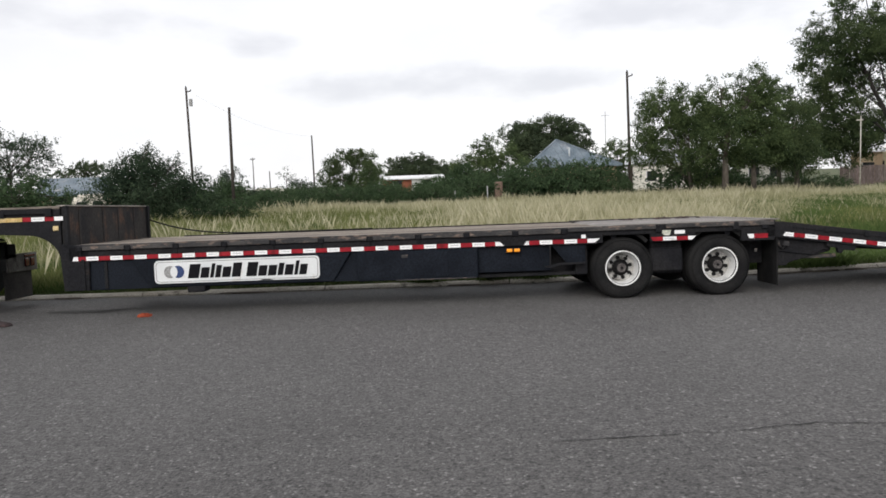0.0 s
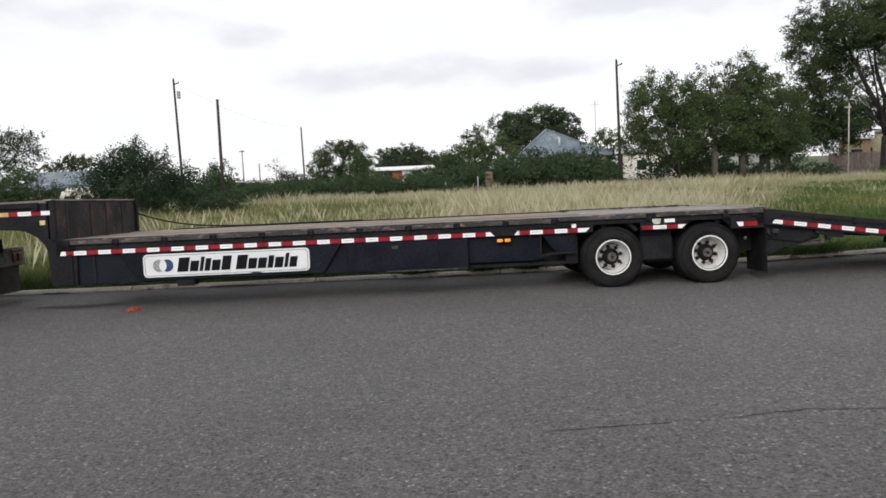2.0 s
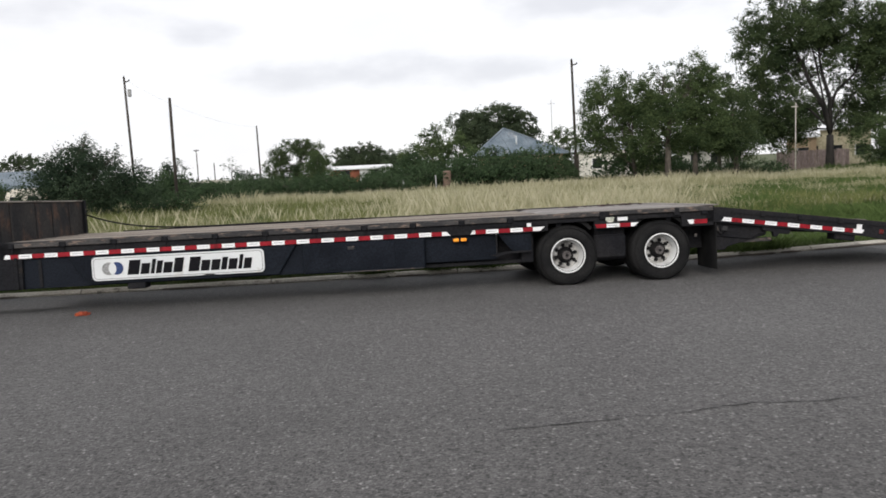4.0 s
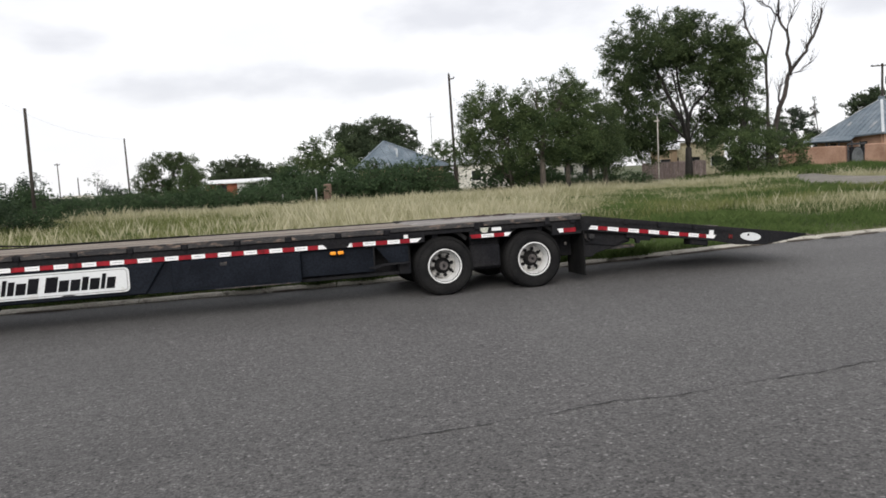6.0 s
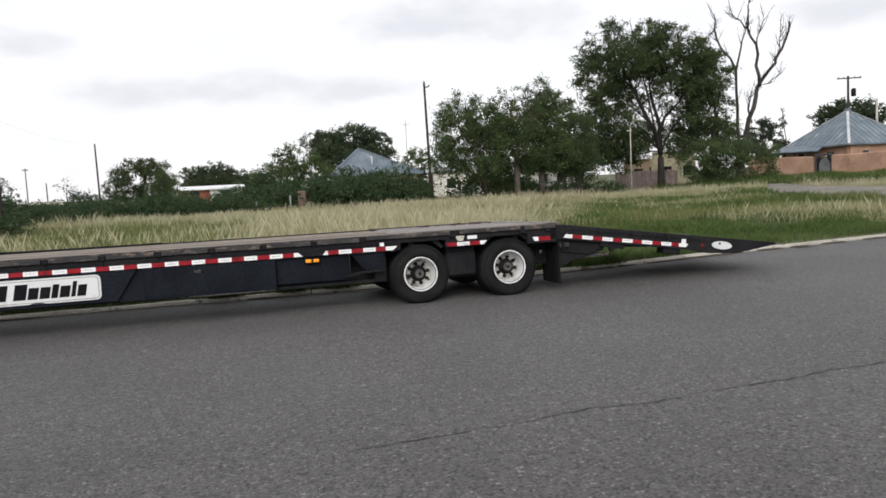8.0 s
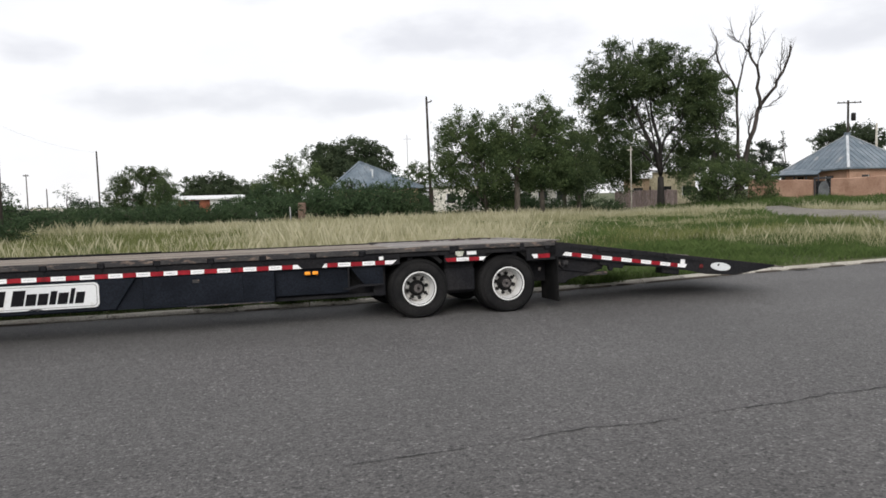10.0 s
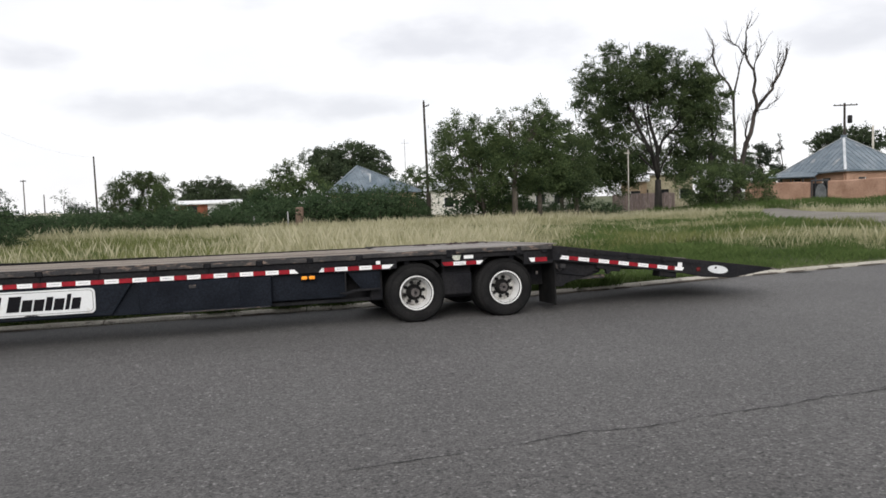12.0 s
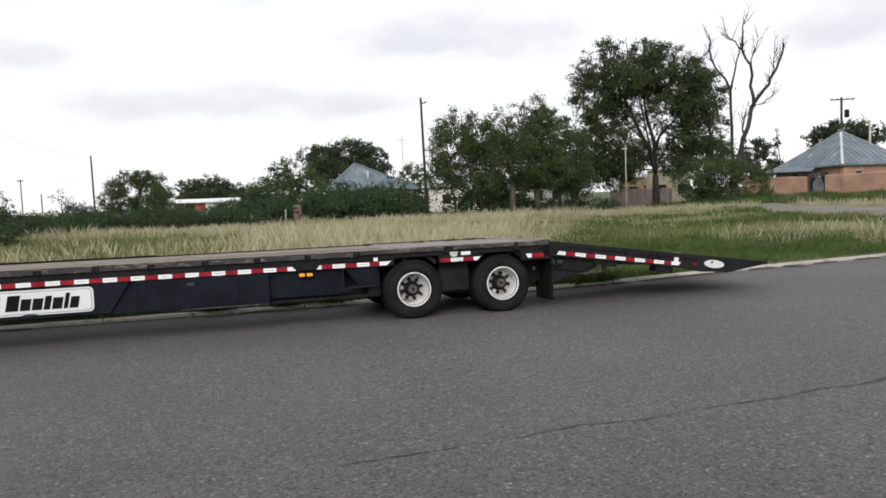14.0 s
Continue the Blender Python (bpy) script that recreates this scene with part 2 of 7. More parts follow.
SIGN_W = mat("sign_white", (0.68, 0.70, 0.71), (0.76, 0.775, 0.78), 0.4, 0, 2, 60, 0.02, grain=0.04, c=(0.55, 0.53, 0.49), clo=0.62, chi=0.75, cscale=4)
SIGN_K = mat("sign_black", (0.006, 0.006, 0.008), (0.009, 0.009, 0.011), 0.6, 0, 5, 60, 0.0, spec=0.1)
SIGN_G = mat("sign_grey", (0.28, 0.28, 0.28), (0.34, 0.34, 0.34), 0.45, 0, 5, 60, 0.0)
SIGN_B = mat("sign_blue", (0.012, 0.036, 0.13), (0.018, 0.046, 0.16), 0.45, 0, 5, 60, 0.0)
AMBER = mat("amber_lens", (0.75, 0.24, 0.015), (0.85, 0.33, 0.03), 0.2, 0, 20, 60, 0.0)
AMBER.node_tree.nodes["Principled BSDF"].inputs["Emission Color"].default_value = (1.0, 0.35, 0.03, 1)
AMBER.node_tree.nodes["Principled BSDF"].inputs["Emission Strength"].default_value = 0.35
REDLENS = mat("red_lens", (0.09, 0.009, 0.009), (0.14, 0.012, 0.012), 0.2, 0, 20, 60, 0.0)
PANEL = mat("grimy_panel", (0.10, 0.092, 0.085), (0.16, 0.15, 0.14), 0.7, 0, 3, 40, 0.2, c=(0.05, 0.045, 0.04), clo=0.55, chi=0.68, cscale=7)
FLAP = mat("grimy_flap", (0.022, 0.02, 0.019), (0.045, 0.04, 0.036), 0.9, 0, 3, 40, 0.2)
CREAM = mat("cream_paint", (0.55, 0.51, 0.42), (0.63, 0.59, 0.5), 0.4, 0, 2, 30, 0.05, grain=0.06)
PLACARD = mat("placard", (0.5, 0.52, 0.42), (0.62, 0.62, 0.55), 0.5, 0, 6, 60, 0.0)
BARK = mat("bark", (0.05, 0.042, 0.034), (0.1, 0.085, 0.07), 0.95, 0, 2, 14, 0.7, stretch=(1, 1, 0.3), dist=0.03)
DARKBARK = mat("dark_bark", (0.012, 0.011, 0.010), (0.032, 0.028, 0.025), 0.95, 0, 2, 14, 0.7, stretch=(1, 1, 0.3), dist=0.03)
DEADWOOD = mat("dead_bark", (0.024, 0.020, 0.018), (0.068, 0.056, 0.050), 0.95, 0, 1.5, 12, 0.6, stretch=(1, 1, 0.3), dist=0.03)
POLEWOOD = mat("pole_wood", (0.03, 0.025, 0.021), (0.065, 0.052, 0.043), 0.95, 0, 1.5, 20, 0.5, stretch=(1, 1, 0.1))
PALEPOLE = mat("pale_pole", (0.45, 0.42, 0.36), (0.55, 0.52, 0.46), 0.8, 0, 1.5, 20, 0.2)
ADOBE = mat("adobe", (0.36, 0.215, 0.15), (0.46, 0.29, 0.21), 0.95, 0, 0.7, 10, 0.25, dist=0.03, grain=0.12, c=(0.29, 0.165, 0.112), clo=0.56, chi=0.74, cscale=1.2)
MUDBRICK = mat("mud_brick", (0.13, 0.085, 0.065), (0.22, 0.15, 0.115), 0.95, 0, 2.0, 14, 0.6, dist=0.03, c=(0.38, 0.3, 0.25), clo=0.58, chi=0.7, cscale=3)
PLASTER = mat("tan_plaster", (0.4, 0.29, 0.19), (0.52, 0.4, 0.27), 0.95, 0, 0.8, 12, 0.3)
YELLOW = mat("pale_yellow_wall", (0.40, 0.355, 0.245), (0.50, 0.455, 0.32), 0.9, 0, 0.8, 12, 0.3)
PALEWALL = mat("whitewashed_wall", (0.66, 0.64, 0.58), (0.75, 0.73, 0.67), 0.9, 0, 0.8, 12, 0.2)
REDBRICK = mat("red_brick", (0.22, 0.07, 0.04), (0.3, 0.11, 0.06), 0.9, 0, 2, 14, 0.3)
TIN = mat("tin_roof", (0.12, 0.16, 0.195), (0.19, 0.23, 0.265), 0.5, 0.3, 0.8, 12, 0.1, stretch=(1, 1, 0.4), c=(0.3, 0.31, 0.32), clo=0.6, chi=0.7, cscale=1.3)
PALETIN = mat("pale_tin", (0.5, 0.53, 0.55), (0.62, 0.64, 0.66), 0.45, 0.3, 1, 12, 0.1)
WHITEPAINT = mat("white_paint", (0.72, 0.73, 0.74), (0.8, 0.8, 0.8), 0.5, 0, 2, 30, 0.05, grain=0.06)
GLASS = mat("dark_glass", (0.015, 0.018, 0.02), (0.025, 0.028, 0.03), 0.1, 0, 2, 30, 0.0)
FENCEWOOD = mat("fence_board", (0.36, 0.275, 0.262), (0.47, 0.37, 0.352), 0.95, 0, 1.5, 20, 0.3, stretch=(1, 1, 0.2), spread=0.15)
ARCH = mat("arched_panel_grey", (0.09, 0.098, 0.105), (0.14, 0.148, 0.155), 0.8, 0, 2, 20, 0.1)
GATEWOOD = mat("gate_wood", (0.03, 0.032, 0.038), (0.06, 0.062, 0.068), 0.8, 0, 2, 20, 0.3)
ORANGE = mat("orange_cloth", (0.22, 0.035, 0.014), (0.38, 0.07, 0.02), 0.9, 0, 20, 80, 0.3)
CHOCK = mat("dark_block", (0.03, 0.02, 0.02), (0.05, 0.03, 0.03), 0.9, 0, 9, 60, 0.3)
LEAF = leaf_mat("elm_leaf", (0.030, 0.050, 0.027), (0.118, 0.156, 0.068))
LEAF_B = leaf_mat("olive_leaf", (0.032, 0.055, 0.027), (0.136, 0.182, 0.076))
LEAF_K = leaf_mat("dark_elm_leaf", (0.024, 0.042, 0.028), (0.072, 0.102, 0.060))
LEAF_D = leaf_mat("far_leaf", (0.040, 0.058, 0.036), (0.105, 0.136, 0.076))
LEAF_C = leaf_mat("conifer_leaf", (0.03, 0.042, 0.03), (0.065, 0.085, 0.056))
SHRUB = leaf_mat("shrub_leaf", (0.030, 0.054, 0.028), (0.082, 0.124, 0.060))
GRASS_G = leaf_mat("green_grass", (0.058, 0.096, 0.028), (0.122, 0.172, 0.058), 0.28)
GRASS_S = leaf_mat("pale_stalk", (0.36, 0.34, 0.21), (0.60, 0.56, 0.40), 0.3)
GRASS_M = leaf_mat("rough_grass", (0.11, 0.14, 0.046), (0.235, 0.248, 0.10), 0.3)
GRASS_T = leaf_mat("dry_grass", (0.24, 0.245, 0.122), (0.49, 0.46, 0.30), 0.3)


# ---- building helpers ----
def part(name, bm, material, parent=None, label="", m=None):
    """Links a bmesh as one mesh object, under a thing or a part."""
    me = bpy.data.meshes.new(name)
    bm.to_mesh(me)
    bm.free()
    me.materials.append(material)
    ob = new(name, me)
    if parent:
        ob.parent = parent
    if m:
        ob.matrix_basis = m
    if label:
        tagged(ob, label)
    return ob


def again(ob, m):
    """One more object on the mesh of ob, under the same parent."""
    o = bpy.data.objects.new(ob.name.split(".")[0], ob.data)
    scene.collection.objects.link(o)
    o.parent = ob.parent
    o.matrix_basis = m
    return o


def thing(name, m, label, category, group="", kind=""):
    return tagged(make_at(new(name), m), label, category, group, kind)


def make_at(ob, m):
    ob.matrix_basis = m
    return ob


def box(x0, x1, y0, y1, z0, z1, bevel=0.0, bm=None):
    b = bmesh.new()
    bmesh.ops.create_cube(b, size=1.0, matrix=Matrix.Translation(((x0 + x1) / 2, (y0 + y1) / 2, (z0 + z1) / 2))
                          @ Matrix.Diagonal((x1 - x0, y1 - y0, z1 - z0, 1)))
    if bevel:
        bmesh.ops.bevel(b, geom=b.edges[:], offset=bevel, segments=1, affect="EDGES")
    if bm is None:
        return b
    join(bm, b)
    return bm


def join(bm, b):
    me = bpy.data.meshes.new("tmp")
    b.to_mesh(me)
    b.free()
    bm.from_mesh(me)
    bpy.data.meshes.remove(me)
    return bm


def prism(points, y0, y1, bevel=0.0):
    """A plate with the outline points (x, z), from y0 to y1."""
    b = bmesh.new()
    f = [b.verts.new((x, y0, z)) for x, z in points]
    g = [b.verts.new((x, y1, z)) for x, z in points]
    n = len(points)
    b.faces.new(f)
    b.faces.new(g[::-1])
    for i in range(n):
        b.faces.new((f[i], g[i], g[(i + 1) % n], f[(i + 1) % n]))
    bmesh.ops.recalc_face_normals(b, faces=b.faces[:])
    if bevel:
        bmesh.ops.bevel(b, geom=b.edges[:], offset=bevel, segments=1, affect="EDGES")
    return b


def lathe(profile, n=40):
    """Turns the profile (radius, along) round the y axis."""
    b = bmesh.new()
    rings = []
    for r, a in profile:
        rings.append([b.verts.new((r * math.cos(2 * math.pi * i / n), a, r * math.sin(2 * math.pi * i / n))) for i in range(n)])
    for p, q in zip(rings, rings[1:]):
        for i in range(n):
            b.faces.new((p[i], p[(i + 1) % n], q[(i + 1) % n], q[i]))
    if profile[0][0] > 0 and profile[-1][0] > 0:
        p, q = rings[-1], rings[0]
        for i in range(n):
            b.faces.new((p[i], p[(i + 1) % n], q[(i + 1) % n], q[i]))
    bmesh.ops.remove_doubles(b, verts=b.verts[:], dist=1e-5)
    bmesh.ops.recalc_face_normals(b, faces=b.faces[:])
    for fc in b.faces:
        fc.smooth = len(fc.verts) == 4
    return b


def tube(b, pts, radii, n=6):
    """Adds a tapered round bar along pts to the bmesh b."""
    rings = []
    for i, p in enumerate(pts):
        p = Vector(p)
        d = (Vector(pts[min(i + 1, len(pts) - 1)]) - Vector(pts[max(i - 1, 0)])).normalized()
        s = d.orthogonal().normalized() if i == 0 else (side - d * side.dot(d)).normalized()
        side = s
        t = d.cross(s)
        rings.append([b.verts.new(p + radii[i] * (math.cos(2 * math.pi * k / n) * s + math.sin(2 * math.pi * k / n) * t)) for k in range(n)])
    for p, q in zip(rings, rings[1:]):
        for k in range(n):
            b.faces.new((p[k], p[(k + 1) % n], q[(k + 1) % n], q[k])).smooth = True
    b.faces.new(rings[0][::-1])
    b.faces.new(rings[-1])
    return b


def quads_mesh(name, verts, per, material):
    """A mesh of many loose faces with per corners each, from an array of corners."""
    me = bpy.data.meshes.new(name)
    n = len(verts)
    me.vertices.add(n)
    me.vertices.foreach_set("co", np.ascontiguousarray(verts, dtype=np.float32).ravel())
    me.loops.add(n)
    me.loops.foreach_set("vertex_index", np.arange(n, dtype=np.int32))
    me.polygons.add(n // per)
    me.polygons.foreach_set("loop_start", np.arange(0, n, per, dtype=np.int32))
    me.update(calc_edges=True)
    me.materials.append(material)
    return me


# ---- the lie of the land ----
def kerb_y(x):
    u = min(max(0.0, x - 4.0), 16.0)
    return 11.9 + 0.0118 * u * u + max(0.0, x - 20.0) * 0.37 + 0.03 * min(max(0.0, -x - 2), 8)


def road_z(x, y):
    z = 0.06 - 0.00433 * (y - 5) ** 2
    if z < 0 and y > 5:
        z *= 1 - 0.5 * min(max((x - 5) / 4, 0), 1)
        z = max(z, -0.17)
    return max(z, -0.3)


def ground_z(x, y):
    r = math.hypot(x, y)
    side = min(max((x / max(y, 1.0) - 0.5) / 0.35, 0.0), 1.0)
    rise = min(max(0.0, 0.0075 * (r - 14)), 0.5) * side * side * (3 - 2 * side)
    k = kerb_y(max(min(x, 60), -60))
    low = (road_z(x, k) + 0.045) * max(0.0, 1 - max(0.0, y - k) / 4.0) if y > 5 else 0.0
    return rise + low + 0.03 * noise.noise((x * 0.21, y * 0.21, 0)) * min(1, max(0, (y - 12.6) / 4))


def make_ground():
    xs = [-2500, -900, -400, -200, -130, -95] + [i * 2.5 for i in range(-30, 31)] + [95, 130, 200, 400, 900, 2500]
    rows = [(-2500, None), (-600, None), (-150, None), (-40, None), (-12, None), (-8.4, None), (-8.0, -0.7), (4, -0.7)]
    beyond = [0.0, 0.0, 0.6, 1.4, 2.5, 4, 6, 8, 10, 13, 16, 20, 24, 28, 33, 38, 44, 50, 60, 70, 85, 110, 160, 250, 500, 1000, 2800]
    verts = []
    for y, z in rows:
        for x in xs:
            verts.append((x, y, 0.02 if z is None else z))
    for k, v in enumerate(beyond):
        for x in xs:
            y = kerb_y(max(min(x, 60), -60)) + 0.14 + v
            verts.append((x, y, -0.7 if k == 0 else ground_z(x, y)))
    w, h = len(xs), len(rows) + len(beyond)
    faces = [(j * w + i, j * w + i + 1, (j + 1) * w + i + 1, (j + 1) * w + i) for j in range(h - 1) for i in range(w - 1)]
    me = bpy.data.meshes.new("ground")
    me.from_pydata(verts, [], faces)
    me.materials.append(SOIL)
    for p in me.polygons:
        p.use_smooth = True
    tagged(new("ground", me), "grassy open ground of a vacant lot", "ground", kind="structure")


def make_road():
    xs = [i * 0.5 for i in range(-90, 91)]
    n = 60
    verts = []
    for j in range(n + 1):
        for x in xs:
            y = -8.0 + (kerb_y(x) + 0.02 + 8.0) * j / n
            verts.append((x, y, road_z(x, y)))
    w = len(xs)
    faces = [(j * w + i, j * w + i + 1, (j + 1) * w + i + 1, (j + 1) * w + i) for j in range(n) for i in range(w - 1)]
    me = bpy.data.meshes.new("road")
    me.from_pydata(verts, [], faces)
    me.materials.append(ASPHALT)
    for p in me.polygons:
        p.use_smooth = True
    tagged(new("road", me), "worn grey asphalt street with exposed aggregate", "road", kind="structure")


def make_kerb():
    kerb = tagged(new("kerb"), "weathered pale concrete kerb along the street", "kerb", kind="structure")
    x = -44.0
    while x < 44:
        x1 = x + 2.98
        b = bmesh.new()
        rings = []
        for i in range(5):
            u = x + (x1 - x) * i / 4
            y, z = kerb_y(u), road_z(u, kerb_y(u))
            top = z + 0.06 + 0.008 * noise.noise((u * 1.3, 3, 0))
            prof = [(y - 0.005, z - 0.15), (y - 0.005, z + 0.02), (y + 0.025, top - 0.015), (y + 0.05, top), (y + 0.17, top), (y + 0.17, z - 0.15)]
            rings.append([b.verts.new((u, a, c)) for a, c in prof])
        for p, q in zip(rings, rings[1:]):
            for k in range(6):
                b.faces.new((p[k], p[(k + 1) % 6], q[(k + 1) % 6], q[k]))
        b.faces.new(rings[0])
        b.faces.new(rings[-1][::-1])
        bmesh.ops.recalc_face_normals(b, faces=b.faces[:])
        part("kerb_section", b, CONCRETE, kerb)
        x += 3.0


def ribbon(name, pts, width, material, label, category, rag=0.5, lift=0.004):
    """A thin strip laid on the road along pts."""
    rnd = random.Random(5)
    b = bmesh.new()
    fine = []
    for (xa, ya), (xb, yb) in zip(pts, pts[1:]):
        steps = max(2, int(math.hypot(xb - xa, yb - ya) / 0.05))
        for i in range(steps):
            fine.append((xa + (xb - xa) * i / steps, ya + (yb - ya) * i / steps))
    prev = None
    for i, (x, y) in enumerate(fine):
        y += 0.035 * noise.noise((x * 2.1, 7.7, 0)) + 0.03 * noise.noise((x * 9, 1.7, 0))
        w = width * (1 - rag + 2 * rag * rnd.random()) * min(1, i / 12 + 0.2, (len(fine) - i) / 12 + 0.2)
        v = [b.verts.new((x, y - w / 2, road_z(x, y) + lift)), b.verts.new((x, y + w / 2, road_z(x, y) + lift))]
        if prev:
            b.faces.new((prev[0], v[0], v[1], prev[1]))
        prev = v
    tagged(part(name, b, material), label, category, kind="structure")


def blot(name, x, y, rx, ry, material, label, category, seed=1, mound=0.0):
    """A ragged flat patch on the road; with a mound it follows the kerb and rises in its middle."""
    b = bmesh.new()
    c = b.verts.new((x, y, road_z(x, y) + 0.008 + mound))
    ring = []
    for i in range(28):
        a = 2 * math.pi * i / 28
        k = 1 + 0.55 * noise.noise((math.cos(a) * 1.7 + seed, math.sin(a) * 1.7, seed))
        px, py = x + rx * k * math.cos(a), y + ry * k * math.sin(a)
        if mound:
            py += kerb_y(px) - kerb_y(x)
        ring.append(b.verts.new((px, py, road_z(px, py) + 0.007)))
    if mound:
        inner = [b.verts.new((x + (v.co.x - x) * 0.8, y + (v.co.y - y) * 0.8, v.co.z + mound * (0.8 + 0.4 * noise.noise((v.co.x * 6, seed, 0))))) for v in ring]
        for i in range(28):
            b.faces.new((ring[i], ring[(i + 1) % 28], inner[(i + 1) % 28], inner[i]))
        ring = inner
    for i in range(28):
        b.faces.new((c, ring[i], ring[(i + 1) % 28]))
    tagged(part(name, b, material), label, category, kind="structure")


make_ground()
make_road()
make_kerb()
for pts in ([(0.5, 4.05), (1.1, 4.09), (1.6, 4.13)], [(1.58, 4.13), (2.2, 4.19), (2.52, 4.17), (2.95, 4.22)], [(2.9, 4.22), (3.74, 4.29), (4.4, 4.34), (5.4, 4.44)]):
    ribbon("crack", pts, 0.012, TAR, "thin dark crack running along the asphalt", "crack", 0.7)
ribbon("crack_patch", [(4.6, 4.4), (4.9, 4.41)], 0.03, TAR, "small dark tar spot on the asphalt", "tar spot")
ribbon("tar_spot", [(2.56, 6.12), (2.66, 6.12)], 0.02, TAR, "tiny dark chip in the asphalt", "tar spot")
for k, (x, ln) in enumerate(((5.3, 0.9), (6.1, 0.5), (6.6, 0.4), (7.6, 1.3), (8.3, 0.7), (8.9, 0.5), (9.9, 0.7), (10.6, 0.5), (11.6, 0.9), (12.9, 0.8), (14.0, 1.0), (-3.3, 0.8), (0.2, 0.5), (-6.2, 0.5))):
    blot("dirt_patch", x, kerb_y(x) - 0.045, ln / 2, 0.085, DIRT, "dark damp dirt gathered at the foot of the kerb", "dirt", 5 + k, 0.022)
for k, (x, y, ln) in enumerate(((10.6, 12.15, 0.5), (10.0, 10.4, 0.12), (6.7, 8.3, 0.1))):
    blot("tar_spot", x, y, ln / 2, ln / 7, TAR, "small dark stain on the asphalt", "stain", 40 + k)
blot("oil_stain", -4.95, 9.95, 0.55, 0.16, OIL, "dark oil stain on the asphalt beside the kerb", "stain", 3)


# ---- the trailer ----
TILT = -2.0
trailer = thing("step_deck_trailer", pose(0, 9.28, 0, TILT), "long black step-deck trailer with lowered loading ramp beside the kerb", "trailer")
WIDTH = 2.59
POCKETS = [-4.64 + 0.61 * k for k in range(11)]


def tape_run(parent, blocks, y, v0, v1, m=None):
    """Blocks of reflective tape (kind, start, end, cut at start, cut at end) on a face that looks to -y."""
    for kind, a, b, ca, cb in blocks:
        bm = prism([(a + 0.0, v0), (b, v0), (b - cb, v1), (a + ca, v1)], y - 0.003, y + 0.001)
        names = {"w": ("white_tape_block", TAPE_W), "r": ("red_tape_block", TAPE_R), "y": ("faded_tape_block", TAPE_Y)}
        block = part(names[kind][0], bm, names[kind][1], parent, m=m)
        if kind == "w" and b - a > 0.12:
            mid = v0 + (v1 - v0) * 0.52
            part("print_bar", prism([(a + 0.022, mid - 0.004), (b - 0.026, mid - 0.004), (b - 0.026, mid + 0.004), (a + 0.022, mid + 0.004)], y - 0.0045, y - 0.002), PRINT, block)


